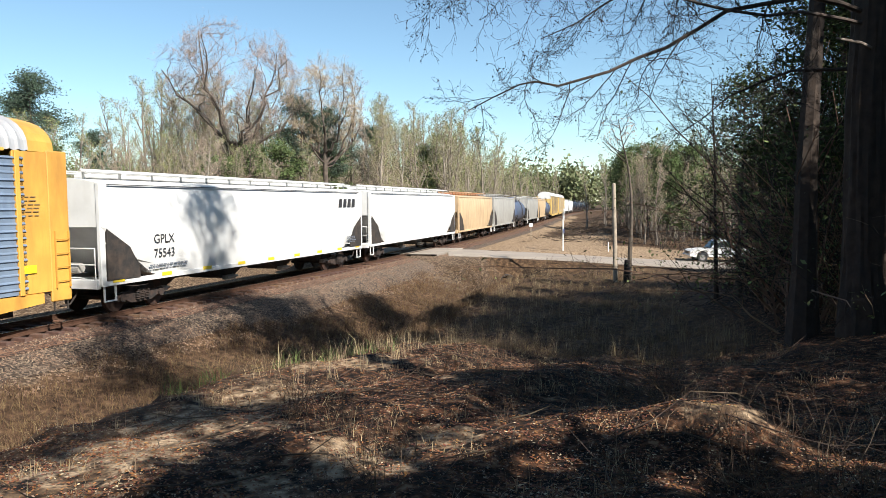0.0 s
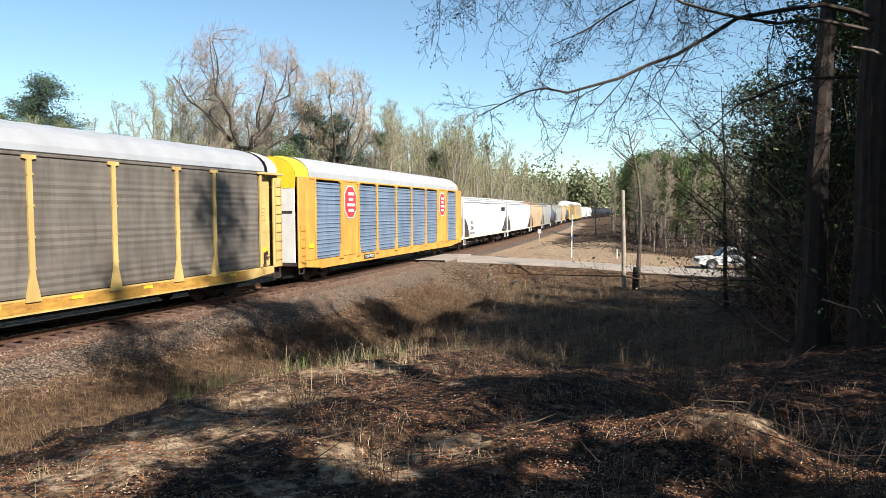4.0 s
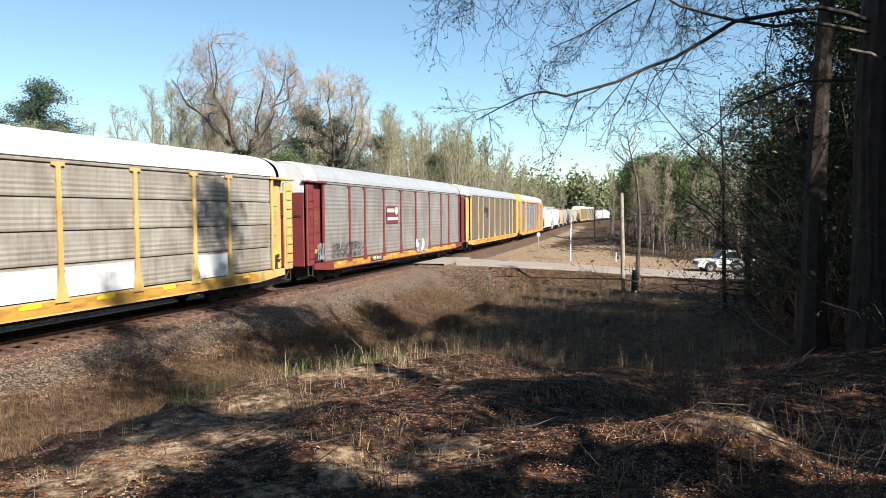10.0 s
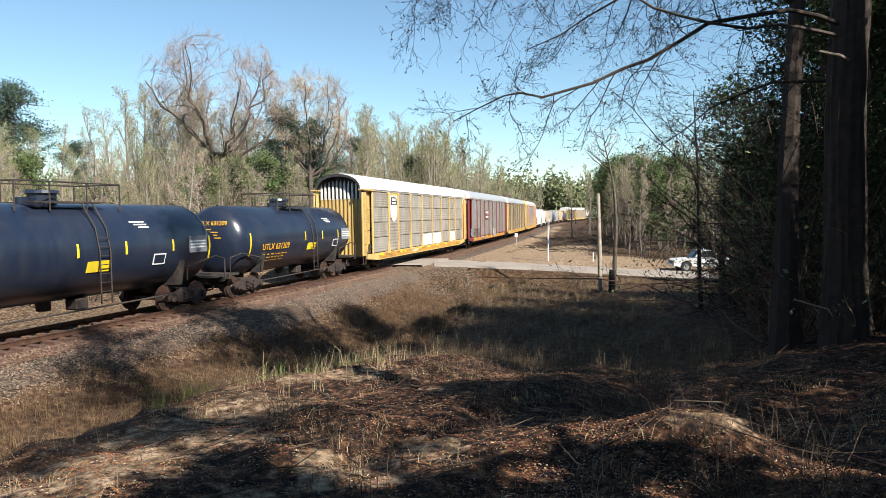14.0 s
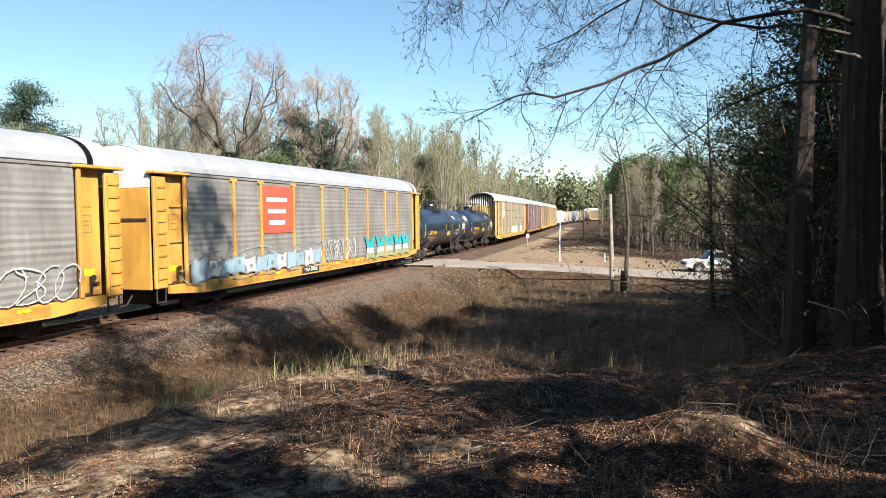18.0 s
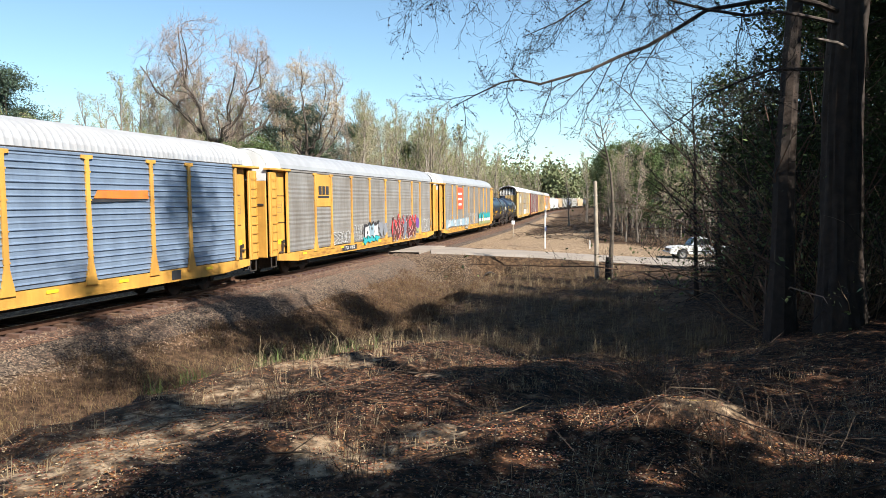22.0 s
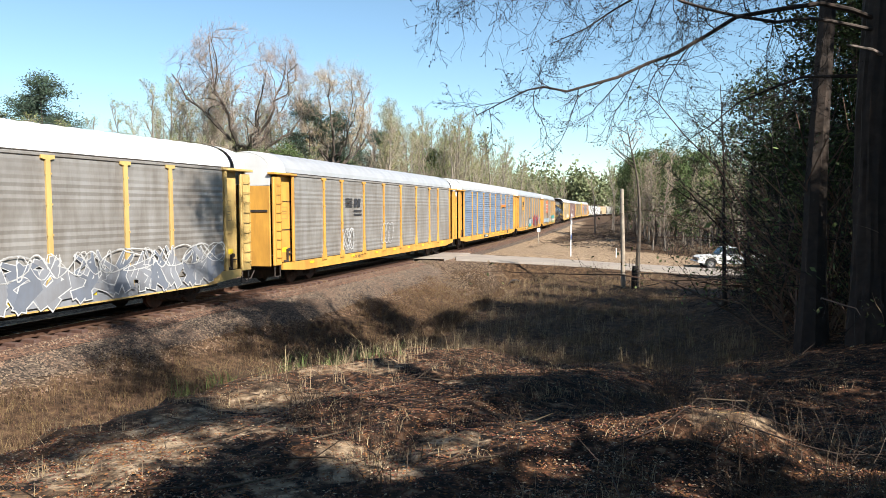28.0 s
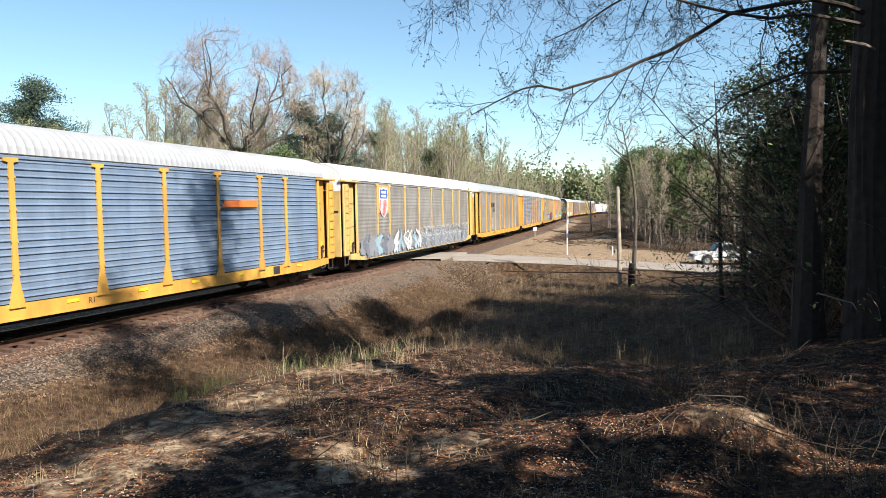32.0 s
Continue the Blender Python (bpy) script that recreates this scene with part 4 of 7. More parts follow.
def letters(car, x0, x1, z0, z1, fills, outline, seed, n, y=-HW - 0.070, wide=0.11, label="sprayed graffiti letter with pale outline"):
    """A row of interlocking letters, each of thick crooked strokes on a wider outline."""
    rng = random.Random(seed)
    w = (x1 - x0) / n
    for i in range(n):
        cx = x0 + (i + 0.5) * w
        runs = []
        for _ in range(rng.choice((2, 3))):
            spots = [(cx + w * (rng.choice((-0.42, 0, 0.42)) + rng.uniform(-0.14, 0.14)), z0 + (z1 - z0) * v) for v in (rng.uniform(0.0, 0.12), rng.uniform(0.3, 0.45), rng.uniform(0.55, 0.7), rng.uniform(0.85, 1.0))]
            if rng.random() < 0.5:
                spots.insert(rng.randrange(1, 4), (cx + w * rng.uniform(-0.6, 0.6), z0 + (z1 - z0) * rng.uniform(0.2, 0.8)))
            runs.append(spots)
        for mat, k, lift in ((outline, wide + 0.035, 0.0), (fills[i % len(fills)], wide, 0.004)):
            for r, spots in enumerate(runs):
                rows, m = [], len(spots) - 1
                for j, (ax, az) in enumerate(spots):
                    b, a = Vector(spots[min(j + 1, m)]), Vector(spots[max(j - 1, 0)])
                    u = (b - a).normalized()
                    ax, az = (ax - u.x * k, az - u.y * k) if j == 0 else (ax + u.x * k, az + u.y * k) if j == m else (ax, az)
                    h = k * ((1.2 - 0.45 * j / m) if j < m else 0.35)
                    yy = y - lift - 0.0006 * r - 0.0002 * j
                    rows.append([(ax - u.y * h, yy, az + u.x * h), (ax + u.y * h, yy, az - u.x * h)])
                part("graffiti", MB().grid(rows), M[mat], car, label)


def blots(car, x0, x1, z0, z1, mat, seed, n=7, y=-HW - 0.064, label="sprayed graffiti fill"):
    """Sprayed patches with pointed, uneven outlines."""
    rng = random.Random(seed)
    for i in range(n):
        cx = x0 + (x1 - x0) * (i + 0.5) / n
        w, h = (x1 - x0) / n * rng.uniform(0.5, 0.85), (z1 - z0) * rng.uniform(0.35, 0.55)
        cz = (z0 + z1) / 2 + rng.uniform(-0.1, 0.1)
        pts = []
        for j in range(14):
            a = 2 * math.pi * j / 14
            k = rng.uniform(0.55, 1.15)
            pts.append((cx + w * k * math.cos(a), min(z1, max(z0, cz + h * k * math.sin(a)))))
        part("graffiti", MB().prism(pts, y - 0.003 - 0.0004 * i, y), mat, car, label)


def hopper(label, body_m, top_m, length=18.9, stripe=False, roof=4.28, plain=False):
    """A covered hopper: curved sides, sloped ends over open platforms, hatches and running boards."""
    car = thing("covered_hopper_car", label, "freight car", "cars of the freight train")
    bm_, H = M[body_m], length / 2
    z0, z1, w = 1.02, roof - 0.12, 1.58
    sec = [(-w + 0.10, z0), (-w + 0.02, z0 + 0.5), (-w, (z0 + z1) / 2), (-w + 0.03, z1 - 0.35), (-w + 0.16, z1), (-w + 0.8, roof), (0, roof + 0.06), (w - 0.8, roof), (w - 0.16, z1), (w - 0.03, z1 - 0.35), (w, (z0 + z1) / 2), (w - 0.02, z0 + 0.5), (w - 0.10, z0)]
    def ring(x):
        """The shell at x: beyond the bays its foot rises along the sloped end sheet."""
        k = max(0.0, (abs(x) - (H - 2.6)) / 2.6)
        low = z0 + (z1 - 1.25 - z0) * k
        return [(x, y, max(z, low)) for y, z in sec]
    xs = np.linspace(-H + 0.15, H - 0.15, 27)
    rows = [ring(x) for x in xs]
    shell = MB().grid(rows)
    n = len(sec)
    shell.add(rows[0], [tuple(range(n))]).add(rows[-1], [tuple(range(n))[::-1]])
    for r1, r2 in zip(rows, rows[1:]):
        shell.add([r1[0], r1[-1], r2[-1], r2[0]], [(0, 1, 2, 3)])
    part("body", shell, bm_, car, smooth=True)
    part("centre_sill", MB().box((0, 0, 0.92), (length, 0.7, 0.36)), M["under"], car)
    for i in range(4):
        x = -H + length * (i + 0.5) / 4 * 0.86 + length * 0.07
        part("discharge_gate", MB().prism([(x - 1.5, 1.05), (x + 1.5, 1.05), (x + 0.35, 0.5), (x - 0.35, 0.5)], -0.75, 0.75), M["under"], car)
        part("gate_gear", MB().box((x, -0.85, 0.52), (0.7, 0.2, 0.18), 0.02).tube([(x - 0.35, -1.0, 0.55), (x + 0.35, -1.0, 0.55)], 0.05, 6), M["grey"], car)
    for sgn in (-1, 1):
        part("side_sill", MB().box((0, sgn * (w - 0.08), 1.05), (length - 0.3, 0.10, 0.16), 0.01), bm_, car)
        part("side_line", MB().box((0, sgn * (w - 0.06), z1 - 0.06), (length - 1.0, 0.05, 0.03)), M["ink"] if not plain else bm_, car)
        for d in (-1, 1):
            part("corner_post", MB().box((d * (H - 0.22), sgn * (w - 0.10), (1.0 + z1) / 2), (0.20, 0.14, z1 - 1.0), 0.015), bm_, car)
            part("platform_step", MB().box((d * (H - 0.5), sgn * (w - 0.1), 0.5), (0.5, 0.06, 0.04)).box((d * (H - 0.27), sgn * (w - 0.1), 0.78), (0.04, 0.05, 0.6)).box((d * (H - 0.73), sgn * (w - 0.1), 0.78), (0.04, 0.05, 0.6)), M["white"], car)
            part("handrail", MB().tube([(d * (H - 0.9), sgn * (w - 0.05), 1.1), (d * (H - 0.9), sgn * (w - 0.05), 2.3), (d * (H - 0.2), sgn * (w - 0.05), 2.3)], 0.025, 6), bm_, car)
            # dark plate as shade of the open bay between sloped end sheet and corner post
            part("end_opening", MB().prism([(d * (H - 0.34), 1.14), (d * (H - 1.75), 1.14), (d * (H - 1.68), 1.55), (d * (H - 1.30), 2.15), (d * (H - 0.34), 2.75)], sgn * (w + 0.004), sgn * (w - 0.05)), M["under"], car, "dark plate for the shade in the end bay")
            part("running_rail", MB().tube([(-H + 0.4, sgn * 0.62, roof + 0.30), (H - 0.4, sgn * 0.62, roof + 0.30)], 0.03, 4), bm_, car) if d > 0 else None
    for i in range(13):
        x = -H + 0.5 + (length - 1.0) * i / 12
        for y in (-0.62, 0.62):
            part("running_board_post", once(f"running_board_post/{body_m}", lambda: MB().box((0, 0, 0), (0.08, 0.06, 0.30), 0.008), bm_), bm_, car, at=pose(x, y, roof + 0.16))
    part("running_board", MB().box((0, -0.78, roof + 0.24), (length - 0.6, 0.34, 0.04)).box((0, 0.78, roof + 0.24), (length - 0.6, 0.34, 0.04)), M[top_m], car)
    part("hatch", MB().box((0, 0, roof + 0.12), (length - 2.0, 0.55, 0.12), 0.03), M[top_m], car)
    for d in (-1, 1):
        part("platform", MB().box((d * (H - 0.75), 0, 1.08), (1.5, 2.7, 0.07)).box((d * (H - 0.1), 0, 1.05), (0.18, 2.9, 0.3), 0.02), bm_, car)
        part("brake_gear", MB().tube([(d * (H - 0.6), -0.3, 1.5), (d * (H - 0.6), 0.5, 1.5)], 0.16, 8).box((d * (H - 0.5), 0.9, 1.45), (0.4, 0.5, 0.6), 0.03), M["grey"], car)
        part("end_rail", MB().tube([(d * (H - 0.08), -1.35, 1.1), (d * (H - 0.08), -1.35, 2.15), (d * (H - 0.08), 1.35, 2.15), (d * (H - 0.08), 1.35, 1.1)], 0.028, 6).tube([(d * (H - 0.08), -1.35, 1.65), (d * (H - 0.08), 1.35, 1.65)], 0.02, 5), bm_, car)
        coupler(car, d * (H - 0.35), d)
        bogie(car, d * (H - 2.3))
    if stripe:
        stripes(car, [-H + 0.8 + i * (length - 1.6) / 8 for i in range(9)], 1.12, M["yellow_bright"], 0.5, 0.12, -w + 0.02)
    return car


def tank(label, mat, length=12.6, r=1.52, zc=2.38, yellow=True):
    """A tank car: a shell with dished ends, manway platform, saddles, railings."""
    car = thing("tank_car", label, "freight car", "cars of the freight train")
    H = length / 2
    mb = MB()
    rows = []
    stops = [(-H, 0.02), (-H + 0.05, 0.35), (-H + 0.14, 0.60), (-H + 0.30, 0.82), (-H + 0.5, 0.94), (-H + 0.75, 1.0)]
    stops = stops + [(-H + 0.75 + (length - 1.5) * i / 6, 1.0) for i in range(1, 6)] + [(-x, k) for x, k in stops[::-1]]
    for x, k in stops:
        rows.append([(x, r * k * math.cos(2 * math.pi * i / 40), zc + r * k * math.sin(2 * math.pi * i / 40)) for i in range(41)])
    mb.grid(rows)
    part("shell", mb, M[mat], car, smooth=True)
    for x in [-H + 0.78 + (length - 1.56) * i / 4 for i in range(5)]:
        part("weld_band", MB().grid([[(x + dx, (r + 0.004) * math.cos(2 * math.pi * i / 40), zc + (r + 0.004) * math.sin(2 * math.pi * i / 40)) for i in range(41)] for dx in (-0.025, 0.025)]), M[mat], car, smooth=True)
    top = zc + r
    part("manway", MB().tube([(0.1, 0, top - 0.1), (0.1, 0, top + 0.30)], 0.42, 16).tube([(0.1, 0, top + 0.30), (0.1, 0, top + 0.40)], [0.50, 0.46], 16).tube([(-0.6, 0, top - 0.1), (-0.6, 0, top + 0.18)], 0.2, 10), M[mat], car)
    part("platform", MB().box((0.3, -0.72, top + 0.02), (2.7, 0.5, 0.05)).box((0.3, 0.72, top + 0.02), (2.7, 0.5, 0.05)), M["under"], car)
    for y in (-0.95, 0.95):
        rl = MB()
        for x in (-1.7, -0.5, 0.9, 2.3):
            rl.tube([(x, y, top - 0.25), (x, y, top + 0.62)], 0.025, 5)
        rl.tube([(-1.7, y, top + 0.62), (2.3, y, top + 0.62)], 0.025, 5)
        part("guard_rail", rl, M["under"], car)
    part("guard_rail", MB().tube([(-1.7, -0.95, top + 0.62), (-1.7, 0.95, top + 0.62)], 0.025, 5).tube([(2.3, -0.95, top + 0.62), (2.3, 0.95, top + 0.62)], 0.025, 5), M["under"], car)
    lad = MB()
    for y in (-1.5,):
        for dx in (-0.22, 0.22):
            lad.tube([(0.9 + dx, -0.95, top), (0.9 + dx, -1.45, zc + 0.75), (0.9 + dx, -1.60, zc), (0.9 + dx, -1.60, 0.75)], 0.025, 5)
        for k in range(8):
            z = 0.85 + k * 0.28
            lad.tube([(0.68, -1.60, z), (1.12, -1.60, z)], 0.014, 4)
    part("ladder", lad, M["under"], car)
    part("stub_sill", MB().box((-H + 0.6, 0, 0.86), (3.4, 0.5, 0.42), 0.02).box((H - 0.6, 0, 0.86), (3.4, 0.5, 0.42), 0.02), M["under"], car)
    for d in (-1, 1):
        part("saddle", MB().prism([(-1.25, 0.95), (1.25, 0.95), (1.42, 1.85), (-1.42, 1.85)], d * (H - 2.1) - 0.15, d * (H - 2.1) + 0.15, "x"), M["under"], car)
        part("end_platform", MB().box((d * (H + 0.20), 0, 1.05), (0.8, 2.7, 0.08)).box((d * (H + 0.56), 0, 1.0), (0.10, 2.8, 0.25), 0.02), M["under"], car)
        part("hand_rail", MB().tube([(d * (H - 1.9), -1.45, 1.1), (d * (H - 1.9), -1.48, 1.6), (d * (H - 0.2), -1.48, 1.9), (d * (H + 0.52), -1.40, 1.75), (d * (H + 0.52), -1.40, 1.0)], 0.028, 6), M["under"], car)
        coupler(car, d * (H + 0.02), d)
        bogie(car, d * (H - 1.4))
    part("brake_rod", MB().tube([(-H + 2.5, -1.1, 0.55), (H - 2.5, -1.1, 0.62)], 0.03, 6).box((0.9, -0.4, 0.72), (0.5, 0.5, 0.4), 0.05).box((0.0, 0, 0.8), (0.35, 0.35, 0.45), 0.05), M["under"], car)
    if yellow:
        def wrap(x, w, a0, a1, mat_):
            part("reflector", MB().grid([[(x + dx, -(r + 0.006) * math.cos(a), zc + (r + 0.006) * math.sin(a)) for a in np.linspace(a0, a1, 7)] for dx in (-w / 2, w / 2)]), M[mat_], car, "yellow reflective strip")
        for x in (-H + 0.9, H - 0.6):
            wrap(x, 0.10, -0.45, 0.22, "yellow_bright")
        for x in (0.6 - H * 0.1, 1.9, 3.8 if length < 13 else 4.2):
            wrap(x, 0.09, -0.10, 0.18, "yellow_bright")
    return car


# ---- the train, from the rear end of each body, in metres along the line at the start ----
TRAIN = []
def enlist(car, rear, length, wheelbase):
    TRAIN.append((car, rear + length / 2, wheelbase / 2))
    return car


def speed_run(t):
    """How far the train has gone after t seconds: it slows a little."""
    return 9.85 * t - 0.013 * t * t


def build_train():
    X = lambda a: a - RL / 2                                   # from the rear end to the car's middle
    # yellow rack with blue-grey louvres
    c = enlist(autorack("clean yellow autorack with blue-grey louvred side panels", "yellow", "panel_blue", "roof", "yellow", ribbed=True, sharp=True, solid=(1, 7), end="bright", flush=True, posts=[5.0, 7.15, 9.75, 12.8, 15.6, 18.5, 21.15, 23.5], first=2.3, back=0.6), -12.5, RL, 20.1)
    for x in (X(6.1), X(22.3)):
        part("emblem_rim", plate(1.45, 1.72, 0.008, 0.40), M["chalk"], c, "white octagonal emblem", at=pose(x, -HW - 0.03, 3.85))
        part("emblem", plate(1.32, 1.58, 0.008, 0.37), M["red"], c, "red octagonal emblem", at=pose(x, -HW - 0.04, 3.85))
        for i, w in enumerate((0.75, 0.55, 0.9, 0.65)):
            part("emblem_bar", plate(w, 0.15, 0.004), M["chalk"], c, at=pose(x + 0.05, -HW - 0.05, 4.28 - i * 0.29))
    part("number_plate", plate(1.5, 0.26), M["ink"], c, at=pose(X(8.6), -HW - 0.004, 0.84))
    writing("TTGX 691859", 0.22, M["chalk"], c, side_at(X(8.6), 0.84, -HW - 0.016))
    stripes(c, (X(1.75), X(26.3)), 1.75, M["yellow_bright"], 0.45, 0.22, -HW - 0.03)
    bars(c, X(26.4), 3.7, 0.55, 6, M["print_grey"], -HW - 0.012, 0.025, 0.10, seed=3)
    # grey-brown rack
    c = enlist(autorack("grimy brown-grey autorack with pale yellow frame", "yellow_pale", "panel_brown", "roof", "white", rust=True), -40.7, RL, 20.1)
    emblem_lines(c, X(8.0))
    # maroon rack
    c = enlist(autorack("maroon autorack with grey perforated side panels", "maroon", "panel", "roof", "white", rust=True), -69.0, RL, 20.1)
    end_number(c, "TTGX", "991815", "chalk")
    part("emblem", plate(1.9, 1.05), M["maroon"], c, at=pose(X(10.8), -HW - 0.035, 3.35))
    part("emblem_bar", plate(1.2, 0.22), M["chalk"], c, at=pose(X(10.5), -HW - 0.045, 3.62))
    part("emblem_bar", plate(1.7, 0.18), M["chalk"], c, at=pose(X(10.8), -HW - 0.045, 3.12))
    part("emblem_wheel", MB().tube([(X(11.45), -HW - 0.04, 3.6), (X(11.45), -HW - 0.05, 3.6)], 0.24, 16), M["chalk"], c)
    part("number_plate", plate(1.9, 0.28), M["ink"], c, at=pose(X(8.3), -HW - 0.014, 0.86))
    writing("TTGX 991815", 0.24, M["chalk"], c, side_at(X(8.3), 0.86, -HW - 0.022))
    scrawl(c, X(2.6), X(6.2), 1.25, 1.95, M["ink"], 4, 7, 0.018)
    scrawl(c, X(0.9), X(1.6), 1.2, 2.0, M["paleblue"], 5, 3, 0.016)
    letters(c, X(15.0), X(17.4), 1.0, 1.65, ("spray", "panel"), "spray", 6, 4, wide=0.12)
    # weathered rack with seamed panels
    c = enlist(autorack("weathered autorack with seamed grey panels and white roof", "yellow_pale", "panel_tan", "roof_white", "white", seams=True, solid=(1,), end="ribs", rust=True), -97.75, RL, 20.1)
    shield(c, X(5.6), "ink", False)
    for a, b in ((12.4, 15.0), (15.2, 17.9), (20.95, 22.7)):
        part("patch_panel", plate(b - a, 0.85), M["chalk"], c, "fresh pale patch panel", at=pose(X((a + b) / 2), -HW - 0.02, 1.52))
    writing("TTGX 255838", 0.26, M["chalk"], c, side_at(X(10.3), 0.84, -HW - 0.014))
    stripes(c, [X(v) for v in (3.0, 7.2, 11.9, 14.2, 16.8, 19.5)], 0.95, M["yellow_bright"], 0.6, 0.12, -HW - 0.012)
    # two tank cars
    c = enlist(tank("black tank car with yellow stencilled lettering", "black", 11.8), -110.7, 11.8, 9.0)
    tank_marks(c, "UTLX 631209", -2.85, 5)
    c = enlist(tank("black tank car, longer, with small yellow lettering", "black", 13.8), -125.9, 13.8, 11.0)
    tank_marks(c, "GAPX 6016", -4.0, 8)
    # racks behind the tanks
    c = enlist(autorack("grey autorack in yellow frame with red sign panel and teal graffiti", "yellow", "panel", "roof", "white", rust=True), -154.35, RL, 20.1)
    part("sign_panel", plate(2.62, 2.05), M["red_orange"], c, "red panel with white bars", at=pose(X(8.0), -HW - 0.03, 3.72))
    for i in range(3):
        part("sign_bar", plate(1.75 - 0.2 * i, 0.19), M["chalk"], c, at=pose(X(7.9), -HW - 0.04, 4.15 - i * 0.50))
    graffiti_teal(c, X)
    end_number(c, "TTGX", "996382")
    writing("TTGX 996382", 0.23, M["chalk"], c, side_at(X(11.0), 0.84, -HW - 0.020))
    part("number_plate", plate(1.75, 0.30), M["ink"], c, at=pose(X(11.0), -HW - 0.012, 0.84))
    c = enlist(autorack("grey autorack in yellow frame covered with red graffiti", "yellow", "panel", "roof", "white", solid=(1,), rust=True), -183.2, RL, 20.1)
    for i, w in enumerate((0.34, 0.30, 0.34)):
        part("emblem_letter", MB().box((X(5.18) + i * 0.44, -HW - 0.036, 4.06), (w, 0.012, 0.44), 0.004), M["ink"], c, "dark mark")
    part("emblem_bar", plate(1.3, 0.10), M["ink"], c, at=pose(X(5.6), -HW - 0.03, 3.72))
    part("number_plate", plate(2.1, 0.30), M["ink"], c, at=pose(X(9.0), -HW - 0.012, 0.84))
    writing("TTGX  973812", 0.25, M["chalk"], c, side_at(X(9.0), 0.84, -HW - 0.022))
    graffiti_red(c, X)
    end_number(c, "TTGX", "973812")
    for rear, words in ((-211.65, "TTGX 704809"), (-298.0, "")):
        c = enlist(autorack("yellow autorack with blue-grey louvred panels and orange mark", "yellow", "panel_blue", "roof", "white", ribbed=True, sharp=True), rear, RL, 20.1)
        part("emblem", MB().prism([(-1.2, -0.11), (1.2, -0.13), (1.2, 0.16), (-1.05, 0.13)], -0.006, 0.0), M["orange"], c, "orange mark", at=pose(X(19.45), -HW - 0.05, 3.72))
        part("emblem_bar", MB().prism([(-1.3, -0.04), (1.1, 0.02), (1.1, 0.05), (-1.3, 0.06)], -0.006, 0.0), M["ink"], c, at=pose(X(19.45), -HW - 0.05, 3.52))
        if words:
            end_number(c, "TTGX", "704809")
            part("number_plate", plate(2.2, 0.30), M["ink"], c, at=pose(X(10.6), -HW - 0.004, 0.84))
            writing(words, 0.26, M["chalk"], c, side_at(X(10.6), 0.84, -HW - 0.014))
        else:
            writing("R1", 0.26, M["ink"], c, side_at(X(11.9), 0.85, -HW - 0.008))
        part("data_plate", plate(0.5, 0.34), M["ink"], c, at=pose(X(22.0), -HW - 0.004, 0.86))
    c = enlist(autorack("grey autorack in yellow frame with dark striped emblem", "yellow", "panel", "roof", "white"), -240.3, RL, 20.1)
    emblem_lines(c, X(8.0))
    end_number(c, "TTGX", "985121")
    scrawl(c, X(6.7), X(7.8), 1.3, 2.4, M["spray"], 21, 2, 0.025)
    scrawl(c, X(11.9), X(13.6), 1.4, 2.6, M["spray"], 22, 3, 0.018)
    writing("ITGX 985121", 0.24, M["ink"], c, side_at(X(8.6), 0.85, -HW - 0.008))
    c = enlist(autorack("grey autorack in yellow frame with shield emblem and pale graffiti", "yellow_pale", "panel", "roof_white", "white", solid=(1,)), -269.4, RL, 20.1)
    shield(c, X(5.6), "royal", True)
    part("sill_cover", MB().box((0, -HW - 0.004, 0.86), (RL - 5.4, 0.012, 0.40)), M["spray_grey"], c, "side sill painted over grey")
    graffiti_pale(c, X)
    part("number_plate", plate(2.0, 0.30), M["ink"], c, at=pose(X(10.6), -HW - 0.004, 0.84))
    writing("TTGX 996928", 0.25, M["chalk"], c, side_at(X(10.6), 0.84, -HW - 0.014))
    # cars ahead of the yellow rack
    c = enlist(hopper("clean white covered hopper with dark lettering", "white", "white", 19.4, True), 16.2, 19.4, 14.8)
    writing("75543", 0.42, M["ink"], c, side_at(-6.8, 1.84, -1.60))
    writing("GPLX", 0.42, M["ink"], c, side_at(-6.8, 2.32, -1.60))
    bars(c, -6.6, 1.46, 1.9, 2, M["greyspray"], -1.60, seed=9)
    bars(c, 8.0, 1.7, 1.0, 4, M["greyspray"], -1.60, seed=10)
    for i in range(4):
        part("emblem_letter", MB().prism([(6.6 + i * 0.52, 3.30), (6.98 + i * 0.52, 3.30), (7.02 + i * 0.52, 3.74), (6.72 + i * 0.52, 3.74)], -1.604, -1.596), M["ink"], c, "dark mark")
    enlist(hopper("white covered hopper with dark end bays", "white", "white", 19.0), 36.5, 19.0, 14.4)
    enlist(hopper("tan covered hopper with rusty orange top", "tan", "orange_rust", 15.0, roof=4.2, plain=True), 56.6, 15.0, 10.6)
    enlist(hopper("dull grey covered hopper", "grey", "grey", 15.2, roof=4.2, plain=True), 72.6, 15.2, 10.8)
    enlist(tank("faded dark blue tank car", "blue", 10.4, yellow=False), 89.4, 10.4, 7.6)
    enlist(hopper("dull grey covered hopper with pale top", "grey", "white", 16.2, roof=4.2, plain=True), 101.9, 16.2, 11.8)
    enlist(hopper("plain tan covered hopper with white running boards", "tan", "white", 15.6, roof=4.2, plain=True), 119.4, 15.6, 11.2)
    enlist(tank("faded dark blue tank car", "blue", 13.0, yellow=False), 136.9, 13.0, 10.0)
    enlist(autorack("weathered brown autorack with white roof", "yellow_pale", "panel_brown", "roof_white", "white"), 152.4, RL, 20.1)
    enlist(autorack("weathered brown autorack with white roof", "yellow_pale", "panel_tan", "roof_white", "white"), 181.0, RL, 20.1)
